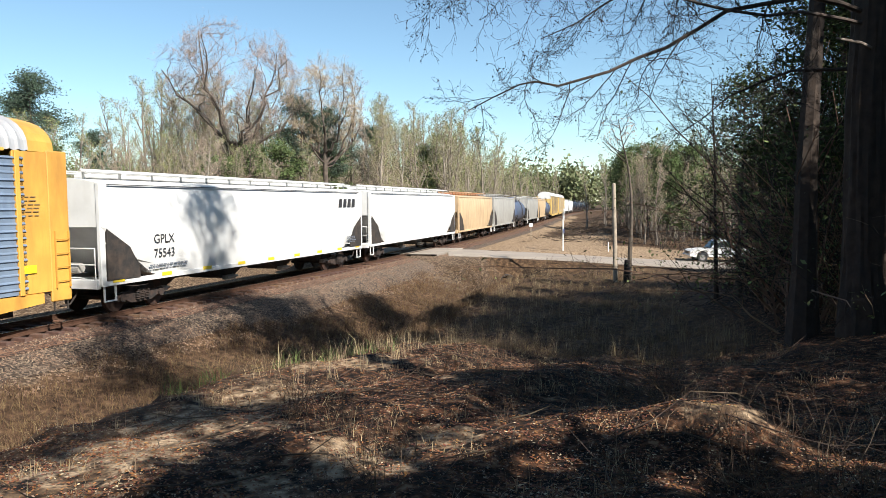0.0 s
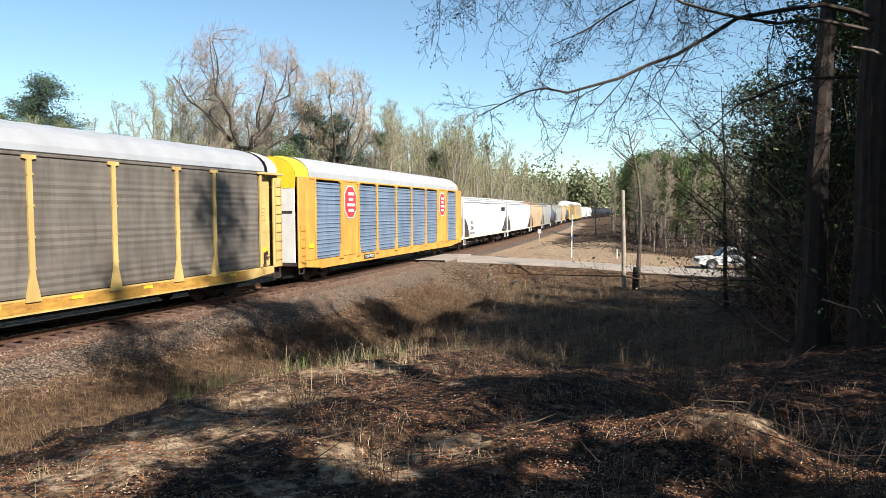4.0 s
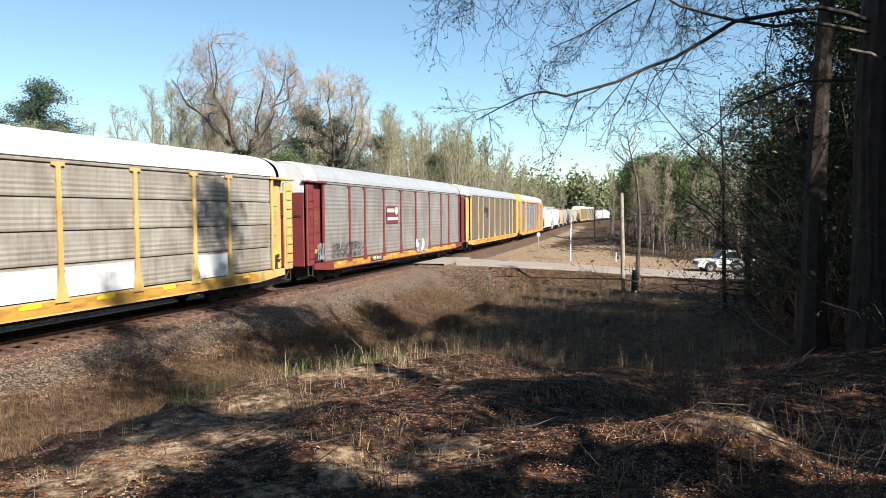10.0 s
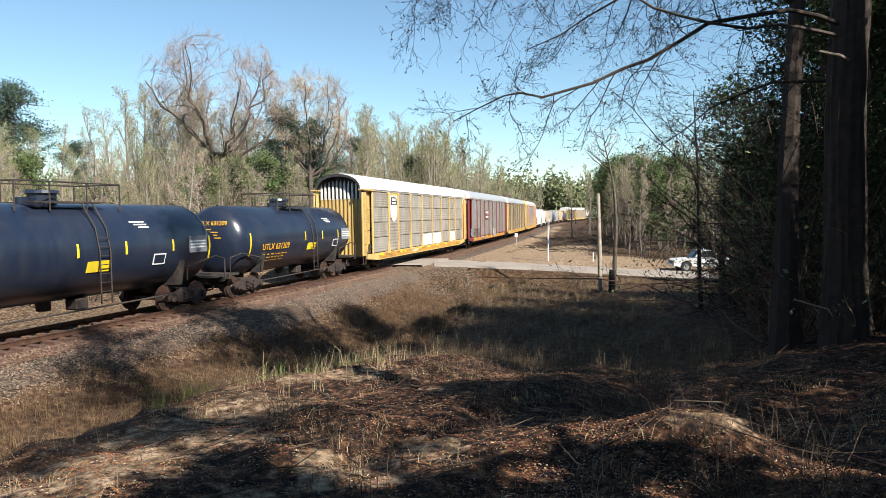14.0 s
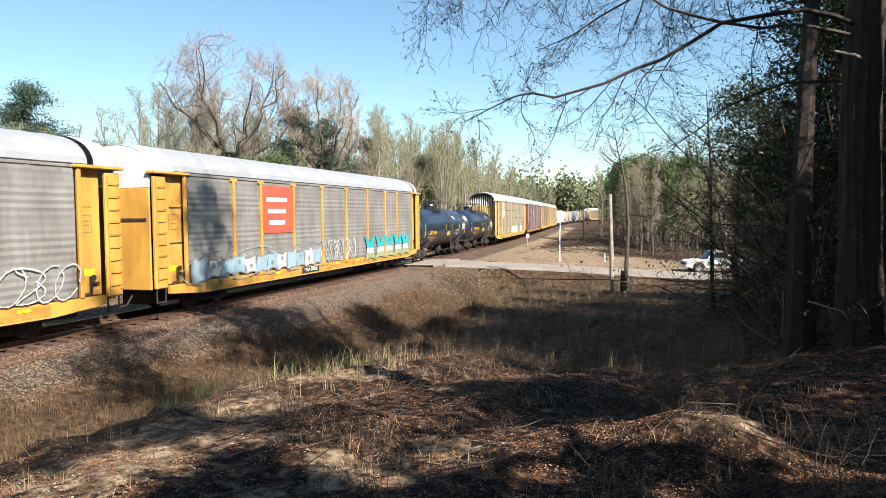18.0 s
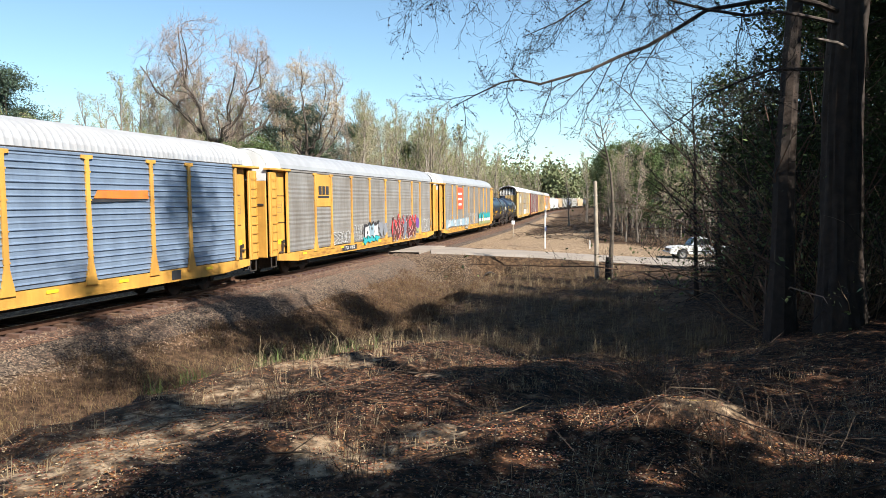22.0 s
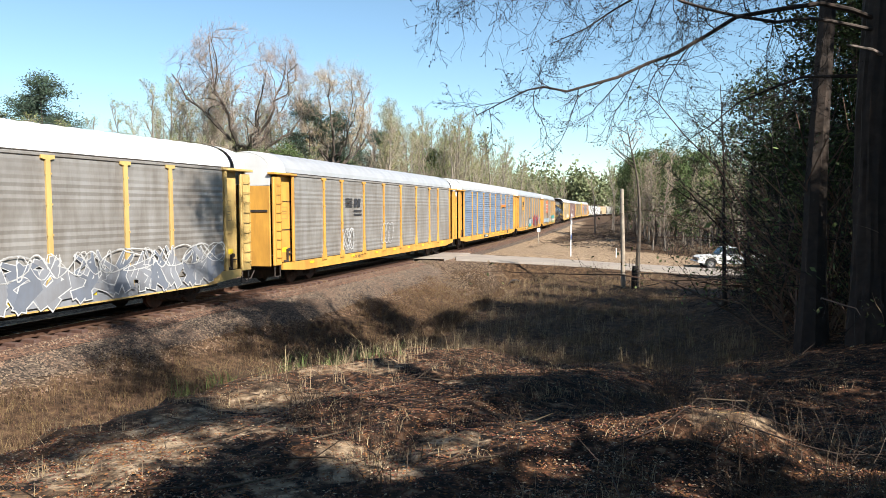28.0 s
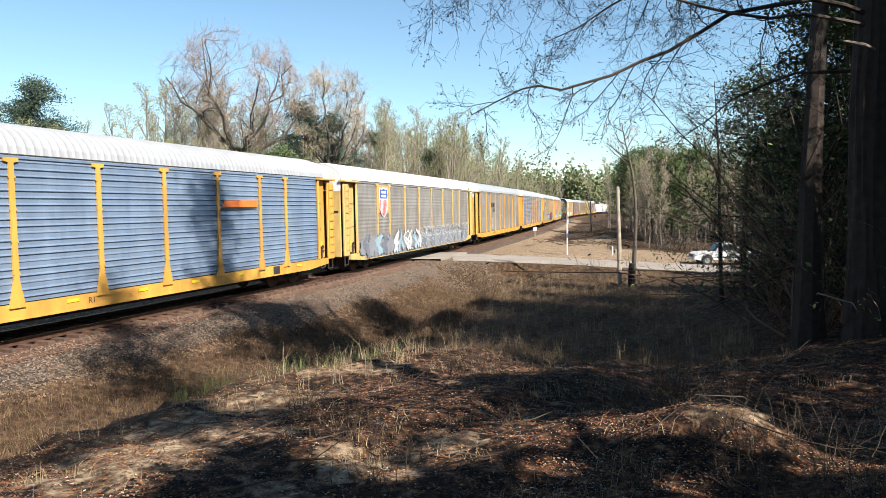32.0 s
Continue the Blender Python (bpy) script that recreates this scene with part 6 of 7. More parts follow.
def build_woods():
    rng = random.Random(5)
    # slender bare trees of the wood behind the line
    kinds = []
    for i in range(6):
        kinds.append(bare_tree_meshes(f"bare{i}", 20 + i, 14, 0.13, 0.16, 26, 2.7, 0.70, 1, 7, 1500 if i % 2 else 2400, 0.05, "bark_pale" if i != 1 else "bark", "twig", "bud" if i % 2 else "leaf", 0.014, 0.10))
    pines = [pine_meshes(40 + i, 14, 0.20, 0.50, 3.4, 26, 480, size=0.085) for i in range(3)]
    young = [pine_meshes(50 + i, 8, 0.13, 0.12, 2.5, 50, 200, "needle_young", 0.085) for i in range(2)]
    LB, LG, LP = "slender leafless tree with grey-brown twigs and reddish buds", "slender spring tree with thin yellow-green new leaves", "tall pine with dark green needles"
    def row(s0, s1, o0, o1, n, h0, h1, green=0.4):
        for _ in range(n):
            s, o = rng.uniform(s0, s1), -rng.uniform(o0, o1)
            p = on_track(s, o)
            k = rng.choice((1, 3, 5)) if rng.random() > green else rng.choice((0, 2, 4))
            H = rng.uniform(h0, h1) * (0.68 if p.x < -0.50 * p.y else 1.0)
            plant("bare_tree", kinds[k], LG if k % 2 == 0 else LB, "tree", "wood behind the railway", p.x, p.y, rng.uniform(0, 360), H / 14, sink=0.1)
    row(-25, 20, 14, 34, 26, 10, 12.5)
    row(18, 64, 13, 36, 90, 8.0, 11.2)
    row(58, 100, 12, 30, 56, 14.5, 18.5)
    row(0, 120, 11, 17, 48, 4.5, 7.5, 0.5)
    for x, y, H in ((-36.6, 65, 16.2), (-38.6, 66, 14.6), (-42.4, 66, 13.5), (-34, 70, 11.5), (-14.5, 72, 15), (-11.5, 74, 14), (-9, 90, 14), (-48, 60, 13)):
        plant("pine_tree", pines[rng.randrange(3)], LP, "tree", "pines of the wood", x, y, rng.uniform(0, 360), H / 14)
    for x, y, H in ((-29, 53, 8.8), (-33, 54, 7.6), (-25, 56, 7.0), (-17, 66, 9.5), (-20, 64, 8.5), (-15, 68, 10), (-36, 50, 8.0), (-12, 80, 10), (-22, 70, 9)):
        plant("pine_tree", young[rng.randrange(2)], "young bushy pine with bright green needles", "tree", "pines of the wood", x, y, rng.uniform(0, 360), H / 8)
    for _ in range(12):
        p = on_track(rng.uniform(105, 175), rng.choice((-1, 1)) * rng.uniform(15, 26))
        plant("pine_tree", young[rng.randrange(2)], LP, "tree", "pines of the wood", p.x, p.y, rng.uniform(0, 360), rng.uniform(10, 15) / 8)
    for _ in range(12):
        plant("pine_tree", young[rng.randrange(2)], LP, "tree", "pines of the wood", rng.uniform(26, 62), rng.uniform(72, 96), rng.uniform(0, 360), rng.uniform(8, 12) / 8)
    # the great spreading tree
    plant("spreading_tree", dome_tree(77, 10.4, 0.50, 14.9, (7.3, 6.9), 10, 30000, "bud"), "tall spreading tree with forked limbs and pinkish spring buds", "tree", "", -19.2, 68, 20, 1.0)
    plant("spreading_tree", dome_tree(79, 10.0, 0.32, 14.0, (4.6, 4.6), 9, 24000, "bud_gold"), "tall tree with yellow-brown spring buds", "tree", "", -11.4, 71, 30, 1.0)
    # woods beyond the road and along the far curve
    for _ in range(110):
        x, y = rng.uniform(19, 66), rng.uniform(65, 100)
        if x < 20 + (y - 66) * 0.15:
            continue
        k = rng.randrange(6)
        plant("bare_tree", kinds[k], LG if k % 2 == 0 else LB, "tree", "wood beyond the road", x, y, rng.uniform(0, 360), rng.uniform(8.5, 12) / 14)
    far_kinds = [bare_tree_meshes(f"farbare{i}", 120 + i, 14, 0.16, 0.18, 22, 2.8, 0.65, 0, 8, 1700, 0.06, "bark_pale", "twig", "leaf" if i != 1 else "bud", 0.022, 0.10) for i in range(3)]
    def mass(name, label, spots):
        """Many distant trees joined into one mass."""
        whole = thing(name, label, "woods")
        whole["kind"] = "stuff"
        for pi, pn in enumerate(("trunk", "branch_mass", "crown", "leaves")):
            co_, ix_, ls_ = [], [], []
            base = loops = 0
            raw = []
            for kind in far_kinds:
                me = kind[pi][1]
                co, ix, ls = np.empty(len(me.vertices) * 3), np.empty(len(me.loops), np.int32), np.empty(len(me.polygons), np.int32)
                me.vertices.foreach_get("co", co)
                me.loops.foreach_get("vertex_index", ix)
                me.polygons.foreach_get("loop_start", ls)
                raw.append((co.reshape(-1, 3), ix, ls))
            for x, y, H, k, a in spots:
                co, ix, ls = raw[k]
                co = co * (H / 14)
                c_, s_ = math.cos(a), math.sin(a)
                co_.append(np.stack([co[:, 0] * c_ - co[:, 1] * s_ + x, co[:, 0] * s_ + co[:, 1] * c_ + y, co[:, 2] + gz(x, y)], 1))
                ix_.append(ix + base)
                ls_.append(ls + loops)
                base, loops = base + len(co), loops + len(ix)
            co, ix, ls = np.concatenate(co_), np.concatenate(ix_), np.concatenate(ls_)
            me2 = bpy.data.meshes.new(pn)
            me2.vertices.add(len(co))
            me2.vertices.foreach_set("co", co.ravel().astype(np.float32))
            me2.loops.add(len(ix))
            me2.loops.foreach_set("vertex_index", ix)
            me2.polygons.add(len(ls))
            me2.polygons.foreach_set("loop_start", ls)
            me2.update(calc_edges=True)
            me2.materials.append(far_kinds[0][pi][1].materials[0])
            part(pn, me2, None, whole)["kind"] = "stuff"
    spots = []
    for s0, s1, o0, o1, n, h0, h1 in ((98, 160, -28, -11, 60, 18, 22), (155, 300, -30, -10, 44, 17, 21), (100, 290, 17, 52, 84, 11, 16)):
        for _ in range(n):
            p = on_track(rng.uniform(s0, s1), rng.uniform(o0, o1))
            spots.append((p.x, p.y, rng.uniform(h0, h1), rng.randrange(3), rng.uniform(0, 6.3)))
    mass("distant_wood", "distant spring wood along both sides of the curving line", spots)
    spots = []
    for s0, s1, o0, o1, n, h0, h1 in ((-15, 30, -50, -22, 80, 11.0, 14.0), (25, 70, -48, -20, 90, 9.5, 11.8), (60, 110, -46, -26, 34, 16, 20)):
        for _ in range(n):
            p = on_track(rng.uniform(s0, s1), rng.uniform(o0, o1))
            spots.append((p.x, p.y, rng.uniform(h0, h1), rng.randrange(3), rng.uniform(0, 6.3)))
    for _ in range(70):
        spots.append((rng.uniform(24, 84), rng.uniform(72, 120), rng.uniform(9, 13), rng.randrange(3), rng.uniform(0, 6.3)))
    mass("rear_wood", "deep ranks of pale leafless trees behind the line", spots)
    # far woods, one mass
    far_w, far_l, nr = MB(), MB(), np.random.default_rng(9)
    for _ in range(170):
        a, d = radians(rng.uniform(-30, 34)), rng.uniform(330, 430)
        x, y = d * math.sin(a), d * math.cos(a)
        H = rng.uniform(15, 22)
        far_w.tube([(x, y, -2), (x, y, H * 0.8)], [0.35, 0.1], 4, False)
        c = nr.normal(0, 1, (620, 3)) * np.array([3.2, 3.2, H * 0.24]) + np.array([x, y, H * 0.6])
        cloud(far_l, c, 1.0, nr)
    fw = thing("far_woods", "distant hazy green and brown woods on the horizon", "woods")
    fw["kind"] = "stuff"
    part("trunks", far_w, M["bark"], fw)
    part("crowns", far_l, M["far_leaf"], fw)

    # ---- near woods at the camera's side ----
    cedars = [pine_meshes(60 + i, 9, 0.17, 0.08, 2.6, 110, 170, "cedar", 0.05) for i in range(3)]
    loose = [pine_meshes(160 + i, 9, 0.15, 0.15, 2.6, 46, 80, "cedar", 0.07) for i in range(2)]
    patchy = [pine_meshes(170 + i, 9, 0.15, 0.30, 2.5, 18, 560, "cedar", 0.05) for i in range(2)]
    LC = "dark evergreen tree with dense drooping foliage"
    for x, y, H, k in ((10.9, 17.8, 12.0, 0), (13.5, 22, 13, 1), (9.9, 15.6, 8.5, 1), (15.5, 27, 8.5, 2), (13.0, 14.5, 10, 1), (18, 24, 11, 0), (10.2, 10.5, 6.5, 2), (17, 33, 8, 1), (21, 30, 10, 2), (9.6, 13.6, 4.5, 0), (22, 38, 8, 0), (12.6, 19.5, 13, 2), (11.5, 15.5, 8, 0), (16.5, 21, 11.5, 1), (9.9, 16.0, 6.2, 1), (11.9, 21.5, 6.0, 2)):
        plant("evergreen_tree", patchy[k % 2] if 14 < y < 20 and x < 12 else cedars[k], LC, "tree", "near woods", x, y, rng.uniform(0, 360), H / 9)
    # added trees that stand out of view and shade the bank, near limb and train
    def over(n, x, y, H, base, spread, clumps, needles, mat, size, label, name="evergreen_tree"):
        plant(name, pine_meshes(300 + n, H, 0.016 * H, base, spread, clumps, needles, mat, size, stand=(x, y, gz(x, y))), label, "tree", "near woods", x, y)
    for n, (x, y, H) in enumerate(((10.5, -2.5, 11), (7.6, -4.2, 9.5), (13.5, 0.5, 12), (7.5, -6.5, 11), (4.0, -8, 11), (10, -9, 12), (8.4, -2.2, 7.5), (6.4, -1.2, 6.5), (9.9, 2.6, 9.5), (10.6, 6.0, 12.5), (8.6, -0.6, 9.5), (7.3, 1.6, 7.5), (9.3, 6.2, 12.0), (5.6, -3.4, 8.0), (3.2, -3.6, 7.0), (2.2, -6.5, 10))):
        over(n, x, y, H, 0.25, 2.4, 64, 105, "cedar", 0.085, LC)
    for x, y, H, k in ((15, -5, 12, 1), (-1, -9, 10, 1), (17, 6, 12, 0), (14, 14, 12, 2), (16, 18, 12, 0), (13, 9, 11, 1)):
        plant("evergreen_tree", cedars[k], LC, "tree", "near woods", x, y, rng.uniform(0, 360), H / 9)
    for n, (x, y, H) in enumerate(((11.3, 7.0, 20), (13.6, 10.0, 19), (14.5, 5.0, 21), (16, 9, 22), (9.6, 8.0, 17.5), (8.5, -6, 15), (2.0, -6.0, 13), (9.4, 6.9, 22.6), (7.6, -0.6, 19.5))):
        over(40 + n, x, y, H, 0.55, 3.0, 30, 135, "needle", 0.115, "tall pine with a high crown and bare trunk", "pine_tree")
    high = [pine_meshes(65 + i, 10, 0.14, 0.38, 2.4, 60, 80, "cedar", 0.075) for i in range(2)]
    for x, y, H, k in ((12.4, 29, 9, 1), (14.5, 31, 10, 0), (10.6, 20.4, 8.6, 0)):
        plant("evergreen_tree", high[k], "dark evergreen with foliage high above a bare stem", "tree", "near woods", x, y, rng.uniform(0, 360), H / 10)
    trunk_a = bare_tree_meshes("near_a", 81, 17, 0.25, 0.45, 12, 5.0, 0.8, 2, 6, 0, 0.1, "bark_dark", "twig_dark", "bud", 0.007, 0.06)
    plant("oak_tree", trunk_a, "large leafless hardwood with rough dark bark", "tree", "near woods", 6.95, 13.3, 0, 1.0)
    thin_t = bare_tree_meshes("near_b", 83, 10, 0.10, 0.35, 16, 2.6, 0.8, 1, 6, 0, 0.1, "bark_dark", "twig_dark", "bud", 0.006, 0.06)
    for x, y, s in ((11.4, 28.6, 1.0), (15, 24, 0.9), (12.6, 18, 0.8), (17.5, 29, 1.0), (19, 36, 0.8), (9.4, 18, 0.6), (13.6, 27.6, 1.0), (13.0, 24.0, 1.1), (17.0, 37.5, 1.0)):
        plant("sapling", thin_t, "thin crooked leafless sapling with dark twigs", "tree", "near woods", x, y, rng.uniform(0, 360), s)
    brush, weeds = [], []
    for i in range(3):
        r2 = np.random.default_rng(90 + i)
        st, tw, tips = MB(), MB(), []
        for _ in range(16):
            q = wander((r2.normal(0, 0.3), r2.normal(0, 0.3), -0.05), (r2.normal(0, 0.4), r2.normal(0, 0.4), 1), r2.uniform(1.2, 2.6), 4, r2, 0.16)
            st.tube(q, [0.012, 0.010, 0.008, 0.006, 0.003], 3, False)
            bough(st, tw, tips, q, 0.008, r2, 0, 7, 0.6, 0.5, 0.02, 0.2, 0.003)
        brush.append([("branch_mass", st.mesh("branch_mass", M["twig_dark"])), ("crown", tw.mesh("crown", M["twig"]))])
        weeds.append([("branch_mass", st.mesh("branch_mass", M["stick"])), ("crown", tw.mesh("crown", M["grass_brown"]))])
    for _ in range(75):
        y = rng.uniform(9, 44)
        x = max(7.3, 4.8 + 0.27 * y) + abs(rng.gauss(0, 4))
        if y > 38 and x < 19:
            continue
        plant("shrub", brush[rng.randrange(3)], "tangled leafless brush of thin brown stems", "shrub", "undergrowth", x, y, rng.uniform(0, 360), rng.uniform(0.6, 1.5))
    # thickets of vines and stems at the edge of the near wood
    tangle = []
    for i in range(3):
        r2 = np.random.default_rng(190 + i)
        st, tw, lf, tips = MB(), MB(), MB(), []
        for _ in range(24):
            q = wander((r2.normal(0, 0.55), r2.normal(0, 0.55), -0.05), (r2.normal(0, 0.45), r2.normal(0, 0.45), 1), r2.uniform(1.8, 4.4), 6, r2, 0.20, -0.03)
            st.tube(q, [0.016, 0.014, 0.012, 0.010, 0.008, 0.006, 0.003], 3, False)
            bough(st, tw, tips, q, 0.010, r2, 1, 7, 0.6, 0.7, -0.02, 0.15, 0.003)
        pick = r2.integers(0, len(tips), 620)
        cloud(lf, [tuple(tips[k] + Vector(r2.normal(0, 0.06, 3))) for k in pick], 0.032, r2)
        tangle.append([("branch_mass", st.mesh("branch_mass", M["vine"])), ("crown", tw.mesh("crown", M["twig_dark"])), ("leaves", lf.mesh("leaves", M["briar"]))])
    for _ in range(72):
        y = rng.uniform(14, 36)
        x = 0.45 * y + 1.7 + abs(rng.gauss(0, 2.6))
        plant("thicket", tangle[rng.randrange(3)], "dark tangle of vines and stems with few green leaves", "shrub", "undergrowth", x, y, rng.uniform(0, 360), rng.uniform(0.6, 1.9))
    for x, y, k, s in ((8.3, 13.2, 0, 0.8), (8.8, 14.6, 2, 0.9), (9.1, 15.4, 1, 1.0), (9.6, 16.4, 2, 1.1)):
        plant("thicket", tangle[k], "dark tangle of vines and stems with few green leaves", "shrub", "undergrowth", x, y, 70 * k + 40 * x, s)
    # unseen evergreens added behind the camera to cut sky light on the bank
    for k in range(26):
        a, d = radians(rng.uniform(95, 325)), rng.uniform(17, 30)
        x, y = d * math.sin(a), d * math.cos(a)
        if float(stations([x], [y])[1][0]) > 9:
            plant("evergreen_tree", cedars[k % 3], LC, "tree", "near woods", x, y, rng.uniform(0, 360), rng.uniform(9, 12.5) / 9)
    for _ in range(64):
        s, o = rng.uniform(1, 46), rng.uniform(6.0, 10.5)
        p = on_track(s, o)
        if p.y < 45:
            plant("dead_bush", weeds[rng.randrange(3)], "low dead brown bush in the ditch", "shrub", "ditch weeds", p.x, p.y, rng.uniform(0, 360), rng.uniform(0.28, 0.5))
    for _ in range(22):
        plant("dead_bush", weeds[rng.randrange(3)], "low dead brown bush in the ditch", "shrub", "ditch weeds", rng.uniform(0.5, 9.5), rng.uniform(41.0, 45.5), rng.uniform(0, 360), rng.uniform(0.4, 0.75))
    for _ in range(44):
        y = rng.uniform(3.6, 9.5)
        x = rng.uniform(-0.35, 0.5) * y + 0.6
        plant("dead_weed", weeds[rng.randrange(3)], "dry branching weed stalk among fallen leaves", "weed", "bank weeds", x, y, rng.uniform(0, 360), rng.uniform(0.12, 0.3))
    for _ in range(34):
        x = rng.uniform(20, 60)
        plant("shrub", brush[rng.randrange(3)], "tangled leafless brush of thin brown stems", "shrub", "undergrowth", x, rng.uniform(62, 70), rng.uniform(0, 360), rng.uniform(0.9, 1.8))
    for _ in range(20):
        s, o = rng.uniform(66, 150), rng.uniform(9, 22)
        p = on_track(s, o)
        plant("shrub", brush[rng.randrange(3)], "tangled leafless brush of thin brown stems", "shrub", "undergrowth", p.x, p.y, rng.uniform(0, 360), rng.uniform(0.7, 1.3))
    for _ in range(50):
        s, o = rng.uniform(4, 110), -rng.uniform(9, 14)
        p = on_track(s, o)
        plant("shrub", brush[rng.randrange(3)], "tangled leafless brush of thin brown stems", "shrub", "undergrowth", p.x, p.y, rng.uniform(0, 360), rng.uniform(1.0, 2.2))


def build_near_tree():
    """The hardwood at the edge of the wood, whose long limb reaches over the view."""
    rng = np.random.default_rng(101)
    base = Vector((7.55, 12.3, gz(7.55, 12.3)))
    tree = thing("overhanging_tree", "old leafless hardwood with a long limb and dense dark twigs", "tree", "near woods", Matrix.Translation(base))
    trunk = [Vector(p) - base for p in ((7.55, 12.3, base.z - 0.3), (7.5, 12.3, 2.2), (7.42, 12.25, 5.0), (7.55, 12.3, 7.6), (7.7, 12.2, 11.0), (7.4, 12.4, 15.0))]
    wood, twigs, tips = MB(), MB(), []
    N, rows = 44, []
    for i in range(61):
        c, _ = along(trunk, min(i / 60, 0.9999))
        r = float(np.interp(i / 60, [0, 0.2, 0.4, 0.6, 0.8, 1], [0.46, 0.34, 0.31, 0.29, 0.22, 0.10]))
        rows.append([c + Vector((math.cos(2 * math.pi * k / N), math.sin(2 * math.pi * k / N), 0)) * (r * (1 + 0.055 * math.sin(1.9 * k + 1.3 * math.sin(i * 0.33 + k * 0.7)) + 0.03 * math.sin(k * 0.9 + i * 0.9))) for k in range(N)] )
        rows[-1].append(rows[-1][0])
    wood.grid(rows)
    part("trunk", wood, M["bark_dark"], tree, smooth=True)

    def spray(p, d, L, r, depth, droop):
        """A crooked branch that divides again and again into fine twigs."""
        n = 7 if depth > 1 else 4
        q = wander(p, d, L, n, rng, 0.20 if depth > 1 else 0.26, droop)
        twigs.tube(q, [max(0.0020, r * (1 - 0.75 * k / n)) for k in range(n + 1)], 5 if depth > 1 else 3, False)
        tips.append(q[-1])
        if not depth:
            tips.append(q[-2])
            return
        for k in range(5 + 2 * depth):
            b, w = along(q, min(0.12 + 0.86 * (k + rng.uniform(0, 0.9)) / (5 + 2 * depth), 0.995))
            spray(b, side_way(w, rng, rng.uniform(0.45, 1.05)), L * rng.uniform(0.26, 0.52), r * 0.5, depth - 1, droop * 0.6)

    limbs = [
        ([(7.45, 12.25, 6.5), (6.28, 12.0, 6.74), (4.71, 11.6, 6.42), (3.59, 11.2, 5.75), (2.63, 10.9, 5.34), (1.82, 10.7, 5.1), (1.22, 10.6, 5.11), (0.44, 10.3, 4.7)], 0.047, "bark_dark"),
        # paler bark here puts the sunlight on this limb into its colour
        ([(7.45, 12.2, 6.35), (6.91, 12.1, 6.39), (5.95, 11.7, 6.42), (4.55, 11.2, 6.33), (3.53, 10.8, 6.46), (2.75, 10.4, 6.68), (1.6, 10.0, 6.6), (0.4, 9.8, 6.75)], 0.037, "bark"),
        ([(7.5, 12.3, 8.0), (5.8, 12.4, 8.4), (3.9, 11.8, 8.2), (2.2, 11.4, 7.7), (0.9, 11.0, 7.2), (-0.3, 10.8, 6.9)], 0.055, "bark_dark"),
        ([(7.5, 12.3, 7.4), (6.2, 13.0, 8.0), (4.6, 13.4, 7.8), (3.2, 13.6, 7.1), (2.0, 13.8, 6.5)], 0.05, "bark_dark"),
        ([(7.55, 12.3, 5.6), (6.5, 13.0, 5.7), (5.5, 13.4, 5.3), (4.6, 13.6, 4.6)], 0.04, "bark_dark"),
        ([(7.7, 12.2, 10.2), (9.4, 11.2, 12.0), (10.8, 10.4, 13.6)], 0.08, "bark_dark"),
    ]
    for i, (pts, r, mat) in enumerate(limbs):
        q0 = [Vector(p) - base for p in pts]
        q = []
        for a, b in zip(q0, q0[1:]):
            q += [a, a.lerp(b, 0.5) + Vector(rng.normal(0, 0.035, 3))]
        q.append(q0[-1])
        limb = MB()
        limb.tube(q, [r * (1 - 0.86 * k / (len(q) - 1)) for k in range(len(q))], 8, False)
        part("limb", limb, M[mat], tree, "limb in paler bark for the sun on it" if mat == "bark" else "", smooth=True)
        for k in range(16):
            t_ = 0.2 + 0.8 * (k + rng.uniform(0, 0.9)) / 16
            b, w = along(q, min(t_, 0.995))
            hang = i in (2, 3) or k % 3 == 0
            d = w * rng.uniform(0.3, 0.8) + (Vector((rng.normal(-0.25, 0.3), rng.normal(0, 0.35), -1.0)) if hang else Vector((rng.normal(-0.2, 0.4), rng.normal(0, 0.5), rng.uniform(-0.5, 0.7))))
            spray(b, d.normalized(), rng.uniform(0.8, 1.6) * (1.25 if hang else 1.0) * (1.1 - 0.45 * t_), r * 0.27 * (1.15 - 0.7 * t_), 2, -0.05 if hang else 0.0)
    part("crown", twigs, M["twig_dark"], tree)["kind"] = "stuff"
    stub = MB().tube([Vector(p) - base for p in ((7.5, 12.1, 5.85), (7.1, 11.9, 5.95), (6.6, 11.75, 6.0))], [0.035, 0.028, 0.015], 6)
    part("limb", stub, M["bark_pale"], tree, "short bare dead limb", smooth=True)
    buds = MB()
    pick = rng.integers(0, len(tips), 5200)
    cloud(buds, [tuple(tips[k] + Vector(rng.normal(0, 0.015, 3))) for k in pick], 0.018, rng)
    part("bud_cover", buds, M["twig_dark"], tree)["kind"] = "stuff"


